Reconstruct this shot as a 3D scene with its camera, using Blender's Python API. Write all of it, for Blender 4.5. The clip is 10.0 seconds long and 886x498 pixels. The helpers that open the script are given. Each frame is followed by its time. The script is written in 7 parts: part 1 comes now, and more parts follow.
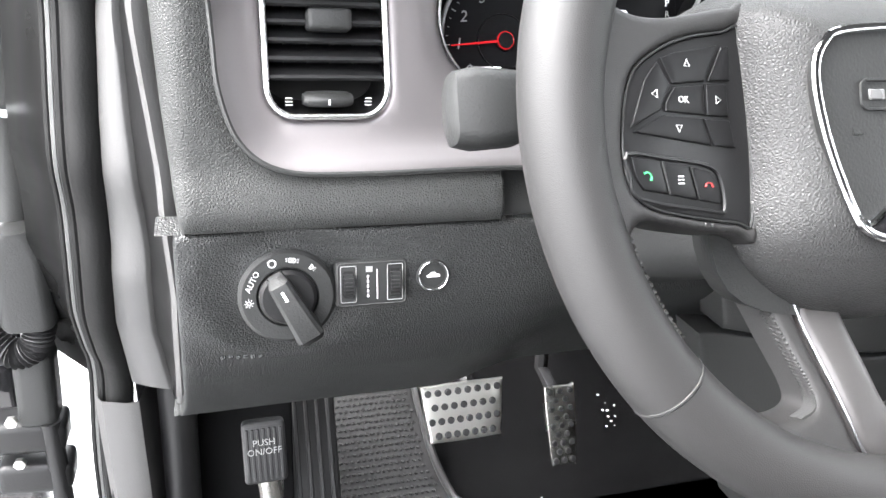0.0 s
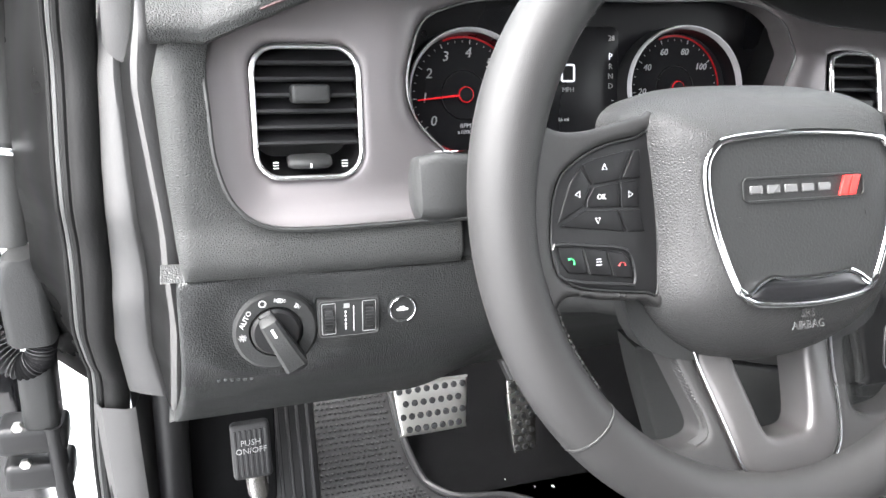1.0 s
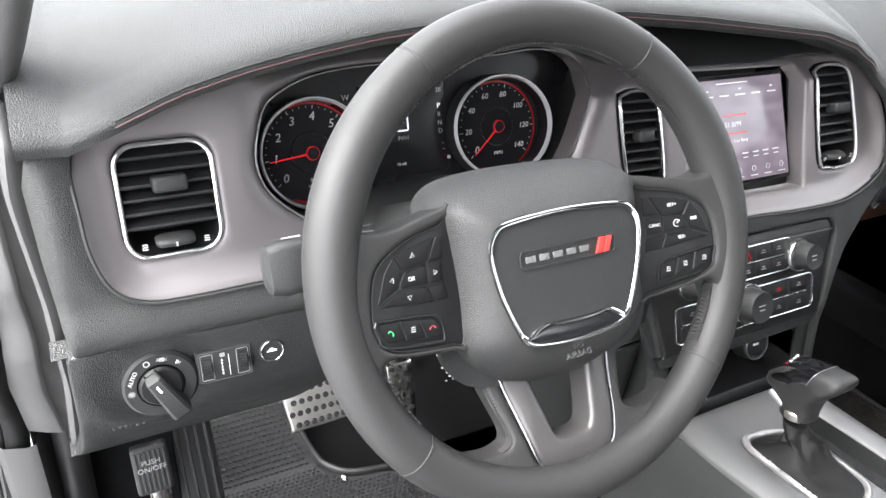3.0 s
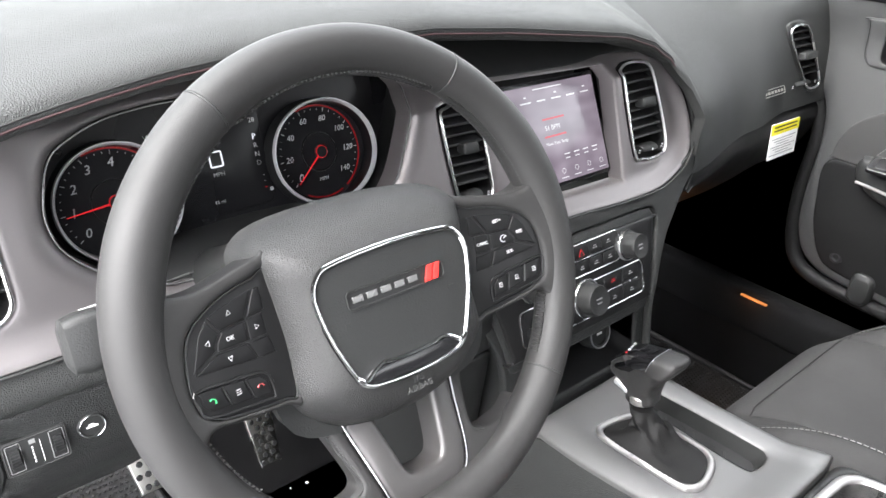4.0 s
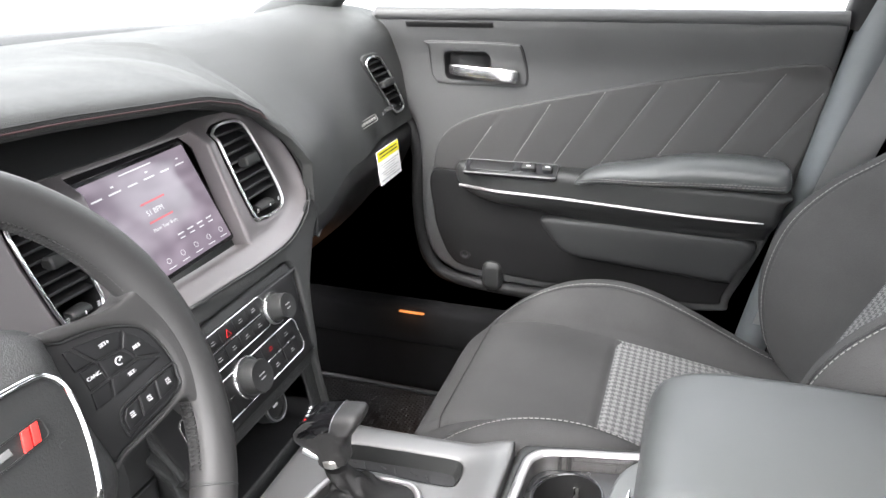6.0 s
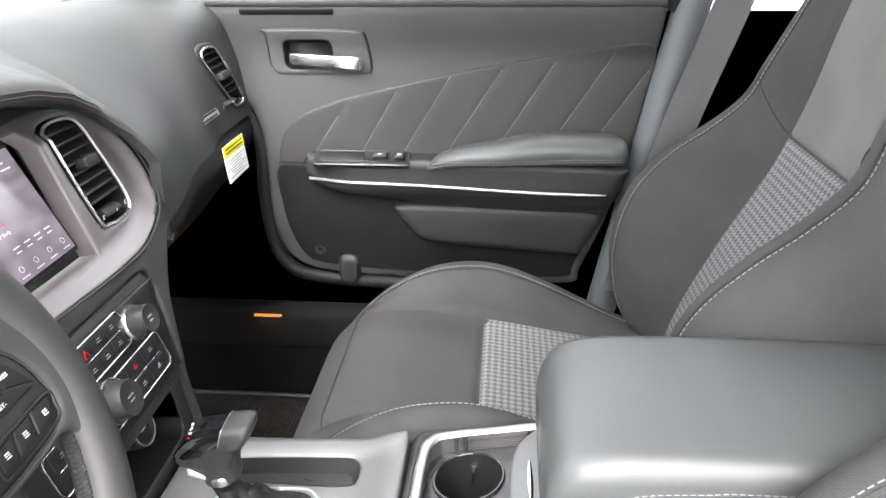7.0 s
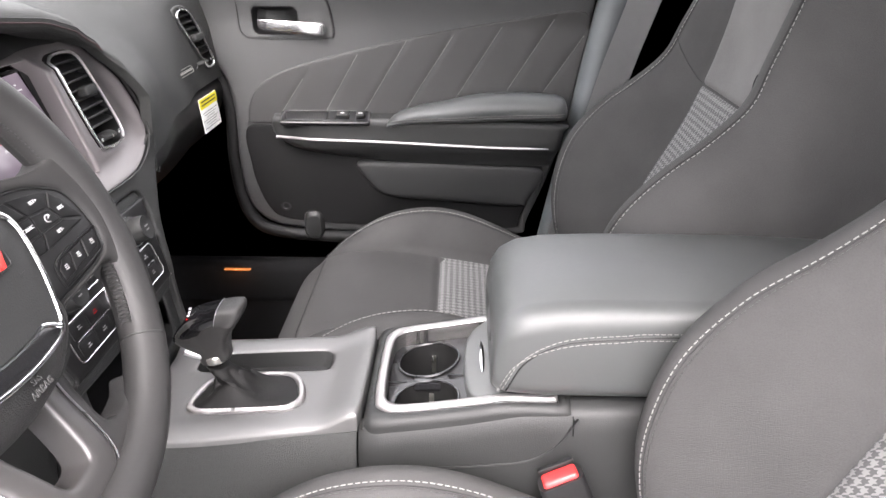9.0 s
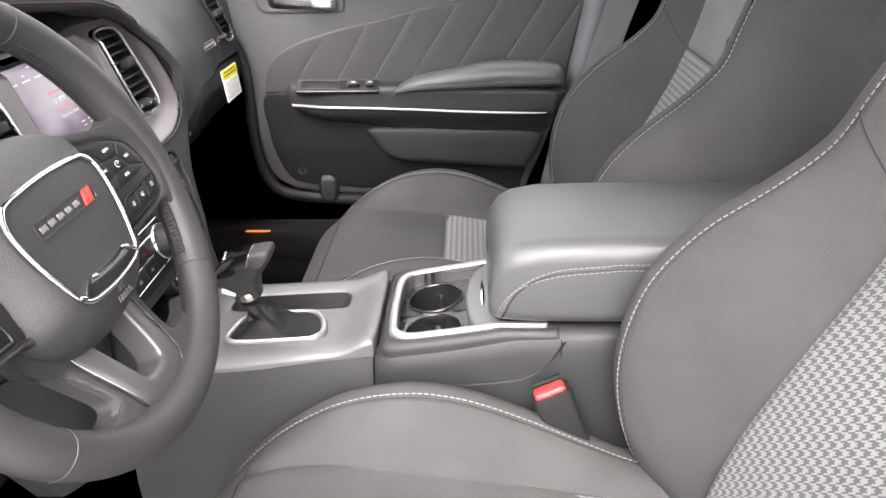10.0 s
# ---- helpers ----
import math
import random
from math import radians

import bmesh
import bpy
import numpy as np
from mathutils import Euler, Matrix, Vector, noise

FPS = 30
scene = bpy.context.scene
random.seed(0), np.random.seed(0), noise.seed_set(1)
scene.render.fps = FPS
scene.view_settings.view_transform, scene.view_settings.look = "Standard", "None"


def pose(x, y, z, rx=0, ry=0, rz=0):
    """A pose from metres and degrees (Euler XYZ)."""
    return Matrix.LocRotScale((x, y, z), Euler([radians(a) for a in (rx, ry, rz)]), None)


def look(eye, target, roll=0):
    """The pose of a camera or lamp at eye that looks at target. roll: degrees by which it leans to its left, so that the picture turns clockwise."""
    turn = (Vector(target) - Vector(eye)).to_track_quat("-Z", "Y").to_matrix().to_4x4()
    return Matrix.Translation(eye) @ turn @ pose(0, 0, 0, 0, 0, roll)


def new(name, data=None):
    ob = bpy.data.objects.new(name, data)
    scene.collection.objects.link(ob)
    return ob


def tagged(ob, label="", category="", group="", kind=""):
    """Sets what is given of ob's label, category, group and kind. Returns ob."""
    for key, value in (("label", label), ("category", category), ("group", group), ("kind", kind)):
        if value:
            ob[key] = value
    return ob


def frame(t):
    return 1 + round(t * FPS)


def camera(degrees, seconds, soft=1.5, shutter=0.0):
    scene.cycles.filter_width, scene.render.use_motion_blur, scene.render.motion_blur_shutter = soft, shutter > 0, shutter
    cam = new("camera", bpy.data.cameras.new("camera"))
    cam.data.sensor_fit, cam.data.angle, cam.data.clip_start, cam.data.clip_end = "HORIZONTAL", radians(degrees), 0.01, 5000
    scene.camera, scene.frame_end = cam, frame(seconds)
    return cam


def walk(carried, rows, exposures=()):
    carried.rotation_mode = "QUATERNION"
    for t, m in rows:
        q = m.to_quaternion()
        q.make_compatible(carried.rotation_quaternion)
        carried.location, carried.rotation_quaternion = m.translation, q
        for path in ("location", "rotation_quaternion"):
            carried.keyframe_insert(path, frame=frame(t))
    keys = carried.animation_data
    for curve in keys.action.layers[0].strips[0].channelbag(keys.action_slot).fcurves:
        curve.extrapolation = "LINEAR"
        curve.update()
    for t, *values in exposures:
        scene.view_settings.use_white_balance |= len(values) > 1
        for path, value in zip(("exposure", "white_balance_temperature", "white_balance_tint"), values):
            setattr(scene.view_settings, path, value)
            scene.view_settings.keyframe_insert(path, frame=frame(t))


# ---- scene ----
cam = camera(62.58, 10.0)
# seconds, place in metres, turn in degrees
ROWS = [
    (0.0, -0.6694, -0.2578, 0.7537, 67.22, -3.10, -15.85),
    (0.5, -0.6720, -0.2768, 0.7897, 66.02, -3.41, -16.75),
    (1.0, -0.6822, -0.3019, 0.8285, 64.93, -3.86, -17.87),
    (1.5, -0.6945, -0.3221, 0.8664, 63.59, -4.51, -19.63),
    (2.0, -0.7026, -0.3484, 0.9085, 62.82, -4.66, -21.34),
    (2.2, -0.7025, -0.3603, 0.9261, 62.37, -4.77, -22.22),
    (3.3, -0.6625, -0.3647, 0.9520, 61.30, -2.97, -30.60),
    (3.5, -0.6610, -0.3646, 0.9556, 61.54, -3.01, -33.44),
    (4.0, -0.6338, -0.3530, 0.9622, 62.05, -2.56, -40.01),
    (4.5, -0.6236, -0.3520, 0.9623, 63.02, -1.63, -46.92),
    (5.0, -0.5923, -0.3715, 0.9627, 64.87, 0.44, -53.45),
    (5.5, -0.5821, -0.3705, 0.9675, 65.69, 1.51, -62.00),
    (6.0, -0.5766, -0.3443, 0.9629, 65.96, 1.46, -70.93),
    (6.2, -0.5786, -0.3276, 0.9623, 65.55, 1.33, -74.66),
    (7.3, -0.5739, -0.2792, 0.9357, 65.39, 0.22, -87.28),
    (7.5, -0.5789, -0.2741, 0.9263, 65.34, 0.02, -88.23),
    (8.0, -0.6193, -0.2699, 0.9012, 65.74, -0.33, -89.08),
    (8.5, -0.6790, -0.2817, 0.8967, 65.62, -0.79, -88.72),
    (9.0, -0.7386, -0.2910, 0.8963, 65.83, -0.24, -88.70),
    (9.5, -0.7964, -0.3020, 0.9044, 65.08, 0.21, -88.42),
    (10.0, -0.8547, -0.3023, 0.9104, 63.86, 0.84, -88.29),
]
# seconds, stops, white balance in kelvin and tint
EXPOSURES = [(0.0, 4.0, 6400, 11), (2.0, 3.72, 6400, 11), (4.5, 3.54, 6420, 11), (6.0, 3.72, 6450, 12), (8.0, 3.75, 6550, 15), (9.0, 3.52, 6620, 17), (10.0, 3.47, 6650, 17)]
walk(cam, [(t, pose(*row)) for t, *row in ROWS], EXPOSURES)
# ---- camera end ----
# ---- light ----
world = bpy.data.worlds.new("overcast_sky")
scene.world = world
world.use_nodes = True
wn, wl = world.node_tree.nodes, world.node_tree.links
sky = wn.new("ShaderNodeTexSky")
sky.sky_type = "NISHITA"
sky.sun_disc = False
sky.sun_elevation, sky.sun_rotation = radians(56), radians(-84)
sky.air_density, sky.dust_density, sky.ozone_density = 1.6, 4.0, 1.0
grey = wn.new("ShaderNodeHueSaturation")
grey.inputs["Saturation"].default_value = 0.12
wl.new(sky.outputs[0], grey.inputs["Color"])
wl.new(grey.outputs[0], wn["Background"].inputs["Color"])
wn["Background"].inputs["Strength"].default_value = 0.15
sun = new("sun", bpy.data.lights.new("sun", "SUN"))
sun.data.energy, sun.data.angle, sun.data.color = 0.75, radians(55), (1.0, 0.97, 0.93)
sun.matrix_world = look((-4.2, 0.4, 6.2), (0, 0, 0))


# ---- materials ----
def material(name, color, rough=0.5, metal=0.0, grain=0.0, size=400.0, spread=0.15, coat=0.0, cells=False, specular=0.5):
    """A surface with two scales of variation: large soft stains and a fine grain that also gives relief. size: grains per metre."""
    m = bpy.data.materials.new(name)
    m.use_nodes = True
    n, l = m.node_tree.nodes, m.node_tree.links
    b = n["Principled BSDF"]
    b.inputs["Metallic"].default_value = metal
    b.inputs["Specular IOR Level"].default_value = specular
    b.inputs["Coat Weight"].default_value = coat
    tc = n.new("ShaderNodeTexCoord")
    big = n.new("ShaderNodeTexNoise")
    big.inputs["Scale"].default_value, big.inputs["Detail"].default_value = 9.0, 4.0
    l.new(tc.outputs["Object"], big.inputs["Vector"])
    if cells:
        fine = n.new("ShaderNodeTexVoronoi")
        fine.feature = "DISTANCE_TO_EDGE"
        fine.inputs["Scale"].default_value = size
    else:
        fine = n.new("ShaderNodeTexNoise")
        fine.inputs["Scale"].default_value, fine.inputs["Detail"].default_value = size, 3.0
    if cells:
        wob = n.new("ShaderNodeTexNoise")
        wob.inputs["Scale"].default_value = size * 0.6
        l.new(tc.outputs["Object"], wob.inputs["Vector"])
        shift = n.new("ShaderNodeVectorMath")
        shift.operation = "MULTIPLY_ADD"
        shift.inputs[1].default_value = (0.9 / size,) * 3
        l.new(wob.outputs["Color"], shift.inputs[0])
        l.new(tc.outputs["Object"], shift.inputs[2])
        l.new(shift.outputs[0], fine.inputs["Vector"])
    else:
        l.new(tc.outputs["Object"], fine.inputs["Vector"])
    mix = n.new("ShaderNodeMath")
    mix.operation = "MULTIPLY_ADD"
    mix.inputs[1].default_value, mix.inputs[2].default_value = 0.4, 0.0
    l.new(fine.outputs[0], mix.inputs[0])
    add = n.new("ShaderNodeMath")
    add.operation = "ADD"
    l.new(mix.outputs[0], add.inputs[0])
    l.new(big.outputs[0], add.inputs[1])
    span = n.new("ShaderNodeMapRange")
    span.inputs["From Min"].default_value, span.inputs["From Max"].default_value = 0.3, 1.1
    span.inputs["To Min"].default_value, span.inputs["To Max"].default_value = 1 - spread, 1 + spread
    l.new(add.outputs[0], span.inputs["Value"])
    tint = n.new("ShaderNodeVectorMath")
    tint.operation = "SCALE"
    tint.inputs[0].default_value = color
    l.new(span.outputs[0], tint.inputs["Scale"])
    l.new(tint.outputs[0], b.inputs["Base Color"])
    rr = n.new("ShaderNodeMapRange")
    rr.inputs["From Min"].default_value, rr.inputs["From Max"].default_value = 0.3, 0.7
    rr.inputs["To Min"].default_value, rr.inputs["To Max"].default_value = max(0.02, rough - 0.06), min(1.0, rough + 0.06)
    l.new(big.outputs[0], rr.inputs["Value"])
    l.new(rr.outputs[0], b.inputs["Roughness"])
    if grain:
        bump = n.new("ShaderNodeBump")
        bump.inputs["Strength"].default_value, bump.inputs["Distance"].default_value = min(1.0, grain), 0.0006
        if cells:
            pebble = n.new("ShaderNodeMapRange")
            pebble.interpolation_type = "SMOOTHSTEP"
            pebble.inputs["From Max"].default_value = 0.32
            l.new(fine.outputs[0], pebble.inputs["Value"])
            l.new(pebble.outputs[0], bump.inputs["Height"])
            bump.inputs["Distance"].default_value = 0.00035
        else:
            l.new(fine.outputs[0], bump.inputs["Height"])
        l.new(bump.outputs[0], b.inputs["Normal"])
    return m


def glow(name, color, strength):
    m = bpy.data.materials.new(name)
    m.use_nodes = True
    b = m.node_tree.nodes["Principled BSDF"]
    b.inputs["Base Color"].default_value = (*[c * 0.2 for c in color], 1)
    b.inputs["Emission Color"].default_value = (*color, 1)
    b.inputs["Emission Strength"].default_value = strength
    b.inputs["Roughness"].default_value = 0.2
    return m


def houndstooth(name, dark, light, thread):
    """Woven cloth: warp and weft of four dark and four light threads in a twill, which gives the broken checks."""
    m = material(name, light, 0.85, 0, 0.5, 1600, 0.12)
    n, l = m.node_tree.nodes, m.node_tree.links
    tc = n.new("ShaderNodeTexCoord")
    sep = n.new("ShaderNodeSeparateXYZ")
    l.new(tc.outputs["UV"], sep.inputs[0])

    def op(kind, a, b=None):
        q = n.new("ShaderNodeMath")
        q.operation = kind
        for k, v in enumerate((a, b)):
            if isinstance(v, (int, float)):
                q.inputs[k].default_value = v
            elif v is not None:
                l.new(v, q.inputs[k])
        return q.outputs[0]
    u, v = op("DIVIDE", sep.outputs[0], thread), op("DIVIDE", sep.outputs[1], thread)
    warp = op("GREATER_THAN", op("FLOORED_MODULO", u, 8.0), 4.0)
    weft = op("GREATER_THAN", op("FLOORED_MODULO", v, 8.0), 4.0)
    over = op("LESS_THAN", op("FLOORED_MODULO", op("ADD", u, v), 4.0), 2.0)
    pick = n.new("ShaderNodeMix")
    l.new(over, pick.inputs[0])
    l.new(weft, pick.inputs[2])
    l.new(warp, pick.inputs[3])
    cloth = n.new("ShaderNodeMix")
    cloth.data_type = "RGBA"
    cloth.inputs[6].default_value, cloth.inputs[7].default_value = (*dark, 1), (*light, 1)
    l.new(pick.outputs[0], cloth.inputs[0])
    l.new(cloth.outputs[2], n["Principled BSDF"].inputs["Base Color"])
    return m


PAD = material("dash_pad_grain", (0.025, 0.026, 0.0255), 0.6, 0, 1.0, 560, 0.12, cells=True, specular=0.34)
KNEE = material("knee_panel_grain", (0.019, 0.020, 0.020), 0.42, 0, 1.0, 520, 0.14, cells=True, specular=0.5)
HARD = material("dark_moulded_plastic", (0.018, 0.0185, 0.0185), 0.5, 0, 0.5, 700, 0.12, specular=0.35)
TRIMGREY = material("grey_moulded_plastic", (0.06, 0.06, 0.06), 0.55, 0, 0.5, 500, 0.1)
SATIN = material("satin_graphite_paint", (0.165, 0.153, 0.155), 0.44, 0.65, 0.06, 900, 0.05)
SATIN_LIGHT = material("satin_silver_paint", (0.36, 0.35, 0.35), 0.38, 0.75, 0.06, 900, 0.05)
CHROME = material("chrome", (0.68, 0.69, 0.70), 0.07, 1.0, 0, 100, 0.03)
STEEL = material("brushed_steel", (0.62, 0.61, 0.58), 0.3, 1.0, 0.15, 300, 0.08)
LEATHER = material("black_wheel_leather", (0.023, 0.0225, 0.0225), 0.54, 0, 0.16, 1100, 0.1, cells=True, specular=0.38)
DARKSTEEL = material("dark_bright_metal", (0.32, 0.32, 0.33), 0.28, 0.9, 0, 100, 0.05)
HUBGRAIN = material("black_grained_vinyl", (0.027, 0.027, 0.027), 0.5, 0, 0.6, 620, 0.12, cells=True, specular=0.45)
GLOSS = material("gloss_black_plastic", (0.012, 0.012, 0.013), 0.12, 0, 0, 100, 0.05)
BLACK = material("black_plastic", (0.009, 0.009, 0.0095), 0.42, 0, 0.3, 600, 0.15, specular=0.3)
RUBBER = material("black_rubber", (0.020, 0.020, 0.021), 0.55, 0, 0.5, 500, 0.2, specular=0.4)
CARPET = material("black_carpet", (0.008, 0.008, 0.0085), 0.95, 0, 1.0, 1300, 0.5, specular=0.08)
VINYL = material("black_vinyl", (0.058, 0.061, 0.061), 0.4, 0, 0.22, 800, 0.08, cells=True)
CLOTH = material("charcoal_seat_cloth", (0.040, 0.0395, 0.0395), 0.85, 0, 1.0, 700, 0.38, specular=0.25)
CLOTH_LIGHT = material("grey_seat_cloth", (0.115, 0.112, 0.111), 0.85, 0, 1.0, 700, 0.3, specular=0.25)
HOUND = houndstooth("houndstooth_cloth", (0.060, 0.060, 0.061), (0.165, 0.165, 0.163), 0.0013)
BELT = material("grey_seat_belt", (0.19, 0.19, 0.193), 0.7, 0, 0.8, 1200, 0.1)
THREAD = material("pale_thread", (0.20, 0.196, 0.19), 0.7, 0, 0.3, 900, 0.1)
DARKTHREAD = material("dark_thread", (0.02, 0.02, 0.02), 0.6, 0, 0.3, 900, 0.1)
WHITE = material("white_print", (0.75, 0.75, 0.75), 0.5, 0, 0, 100, 0.03)
GREYPRINT = material("grey_print", (0.25, 0.25, 0.25), 0.5, 0, 0, 100, 0.03)
KEYBLACK = material("soft_black_key", (0.008, 0.008, 0.0085), 0.42, 0, 0, 100, 0.08, specular=0.25)
KEYPRINT = material("pale_key_print", (0.5, 0.5, 0.5), 0.5, 0, 0, 100, 0.03)
QUILT = material("matt_black_leatherette", (0.024, 0.0237, 0.0237), 0.55, 0, 0.35, 900, 0.1, cells=True)
DOORGREY = material("door_moulding", (0.043, 0.0438, 0.044), 0.5, 0, 0.5, 700, 0.1, cells=True, specular=0.4)
ENDCAP = material("pale_grey_moulding", (0.058, 0.057, 0.057), 0.55, 0, 0.4, 600, 0.08)
HANDLE = material("satin_chrome", (0.80, 0.80, 0.80), 0.26, 1.0, 0, 100, 0.03)
RED = material("red_enamel", (0.65, 0.03, 0.025), 0.4, 0, 0, 100, 0.05)
REDPLASTIC = material("red_button_plastic", (0.62, 0.03, 0.03), 0.4, 0, 0.1, 400, 0.06)
YELLOW = material("yellow_card", (0.75, 0.66, 0.02), 0.6, 0, 0, 100, 0.04)
CARD = material("white_card", (0.8, 0.8, 0.78), 0.6, 0, 0, 100, 0.03)
BODYPAINT = material("black_car_paint", (0.01, 0.01, 0.011), 0.15, 0, 0, 100, 0.1, coat=1.0)
HEADLINER = material("dark_headliner", (0.08, 0.08, 0.08), 0.95, 0, 0.5, 900, 0.08)
SNOW = material("trodden_snow", (0.27, 0.273, 0.277), 0.8, 0, 0.6, 12, 0.12)
ASPHALT = material("wet_asphalt", (0.06, 0.06, 0.062), 0.6, 0, 0.6, 60, 0.3)
LIT_WHITE = glow("lit_white", (0.9, 0.93, 1.0), 0.085)
LIT_RED = glow("lit_red", (0.9, 0.03, 0.04), 0.045)
LIT_AMBER = glow("footwell_lamp", (1.0, 0.36, 0.10), 0.06)
LIT_DIMRED = glow("dim_red_print", (0.75, 0.03, 0.04), 0.011)
GRIP = material("black_grip_leather", (0.023, 0.0225, 0.0225), 0.42, 0, 0.2, 1200, 0.1, cells=True, specular=0.3)
SEALRUBBER = material("dull_black_rubber", (0.008, 0.008, 0.008), 0.6, 0, 0.4, 500, 0.25, specular=0.18)
# door plastic with the shade of the low and edge parts in its colour
DOORSHADE = material("shade_darkened_door_plastic", (0.009, 0.009, 0.0093), 0.55, 0, 0.5, 700, 0.12, specular=0.15)
PLATE = material("satin_grey_metal", (0.125, 0.124, 0.124), 0.45, 0.5, 0.05, 900, 0.06)
SPOKE_SATIN = material("dark_satin_metal", (0.075, 0.072, 0.072), 0.42, 0.5, 0.05, 900, 0.06)
MATRUBBER = material("black_mat_rubber", (0.011, 0.011, 0.0115), 0.5, 0, 0.4, 600, 0.2, specular=0.45)
SEAM_WINE = material("dark_wine_seam", (0.05, 0.02, 0.022), 0.6, 0, 0.2, 600, 0.1)
TRIMGREY_SHINE = material("polished_grey_edge", (0.12, 0.12, 0.12), 0.25, 0.2, 0, 100, 0.05)
slant = Matrix(((1, 0.18, 0, 0), (0, 1, 0, 0), (0, 0, 1, 0), (0, 0, 0, 1)))
DIALPRINT = material("pale_dial_print", (0.34, 0.34, 0.34), 0.5, 0, 0, 100, 0.03)
CHROME_SOFT = material("soft_chrome", (0.66, 0.67, 0.68), 0.38, 0.8, 0, 100, 0.03)
GAUGERING = material("satin_gauge_ring", (0.46, 0.46, 0.47), 0.35, 0.35, 0, 100, 0.03)
DIALGLASS = material("smoked_cluster_lens", (0.006, 0.006, 0.007), 0.3, 0, 0, 100, 0.05, specular=0.35)
DIAL = material("matt_black_dial", (0.008, 0.008, 0.009), 0.85, 0, 0, 100, 0.1, specular=0.15)
SCREEN_INK = glow("screen_white", (0.9, 0.9, 0.92), 0.06)
SCREEN_RED = glow("screen_red", (0.85, 0.06, 0.10), 0.045)
PODBLACK = material("pod_black_plastic", (0.010, 0.010, 0.0105), 0.38, 0, 0.1, 700, 0.1, specular=0.4)
DIMREDPRINT = material("dim_red_print_paint", (0.30, 0.04, 0.04), 0.5, 0, 0, 100, 0.03)
GREENPRINT = material("green_print", (0.05, 0.45, 0.15), 0.5, 0, 0, 100, 0.03)
CUPBLACK = material("deep_black_plastic", (0.008, 0.008, 0.008), 0.6, 0, 0.2, 500, 0.1, specular=0.25)
SLIDEGREY = material("pale_grey_plastic", (0.085, 0.088, 0.088), 0.4, 0, 0.1, 600, 0.06)
TRIMGREY_GLOSS = material("smooth_grey_plastic", (0.02, 0.02, 0.021), 0.28, 0, 0, 100, 0.08)
KNOBGLOSS = material("deep_gloss_black", (0.004, 0.004, 0.0045), 0.07, 0, 0, 100, 0.05, specular=0.35)
LEATHER_BOOT = material("soft_black_leather", (0.008, 0.0078, 0.0078), 0.55, 0, 0.5, 500, 0.2, specular=0.2)
BLACK_CLOTH = material("seam_shadow_cloth", (0.015, 0.015, 0.015), 0.9, 0, 0.4, 900, 0.1)
TRIMGREY_DARK = material("dark_grey_pocket_plastic", (0.018, 0.0185, 0.019), 0.5, 0, 0.4, 500, 0.1, specular=0.25)
PILLARGREY = material("pillar_grey_plastic", (0.085, 0.092, 0.097), 0.55, 0, 0.4, 500, 0.08)
LIPGREY = material("grey_seal_lip", (0.05, 0.05, 0.05), 0.45, 0, 0.2, 500, 0.1)
SATIN_DARK = material("polished_dark_trim", (0.007, 0.007, 0.007), 0.32, 0, 0.1, 300, 0.3, specular=0.25)
JAMBBLACK = material("black_jamb_paint", (0.003, 0.003, 0.003), 0.3, 0, 0, 100, 0.2, specular=0.15)
PALEGREY = material("pale_grey_trim", (0.06, 0.06, 0.059), 0.6, 0, 0.4, 500, 0.12)
GLASS = bpy.data.materials.new("clear_glass")
GLASS.use_nodes = True
_n, _l = GLASS.node_tree.nodes, GLASS.node_tree.links
_n.remove(_n["Principled BSDF"])
_clear, _shine, _mix = _n.new("ShaderNodeBsdfTransparent"), _n.new("ShaderNodeBsdfGlossy"), _n.new("ShaderNodeMixShader")
_clear.inputs[0].default_value = (0.93, 0.95, 0.94, 1)
_shine.inputs["Roughness"].default_value = 0.0
_mix.inputs[0].default_value = 0.05
_l.new(_clear.outputs[0], _mix.inputs[1])
_l.new(_shine.outputs[0], _mix.inputs[2])
_l.new(_mix.outputs[0], _n["Material Output"].inputs[0])


# ---- mesh tools ----
def part(name, bm, mat, parent=None, label="", sharp=38.0):
    """Links a bmesh as one mesh object, smooth but for its sharp edges, under a thing or a part."""
    me = bpy.data.meshes.new(name)
    bmesh.ops.recalc_face_normals(bm, faces=bm.faces)
    bm.to_mesh(me)
    bm.free()
    me.shade_smooth()
    me.set_sharp_from_angle(angle=radians(sharp))
    me.materials.append(mat)
    ob = new(name, me)
    if parent is not None:
        ob.parent = parent
        ob.matrix_parent_inverse = parent.matrix_world.inverted()
    if label:
        tagged(ob, label)
    return ob


def thing(name, place, label, category, group="", kind=""):
    ob = new(name)
    ob.empty_display_size = 0.05
    ob.matrix_world = Matrix.Translation(place) if len(place) == 3 else place
    return tagged(ob, label, category, group, kind)


def curve_through(points, n=8, closed=False):
    """Catmull-Rom through the points, n steps a span."""
    p = np.array(points, float)
    k = len(p)
    out = []
    for i in range(k if closed else k - 1):
        if closed:
            a, b, c, d = p[i - 1], p[i], p[(i + 1) % k], p[(i + 2) % k]
        else:
            b, c = p[i], p[i + 1]
            a = p[i - 1] if i else 2 * b - c
            d = p[i + 2] if i + 2 < k else 2 * c - b
        for s in range(n):
            t = s / n
            out.append(0.5 * (2 * b + (c - a) * t + (2 * a - 5 * b + 4 * c - d) * t * t + (3 * b - a - 3 * c + d) * t ** 3))
    if not closed:
        out.append(p[-1])
    return np.array(out)


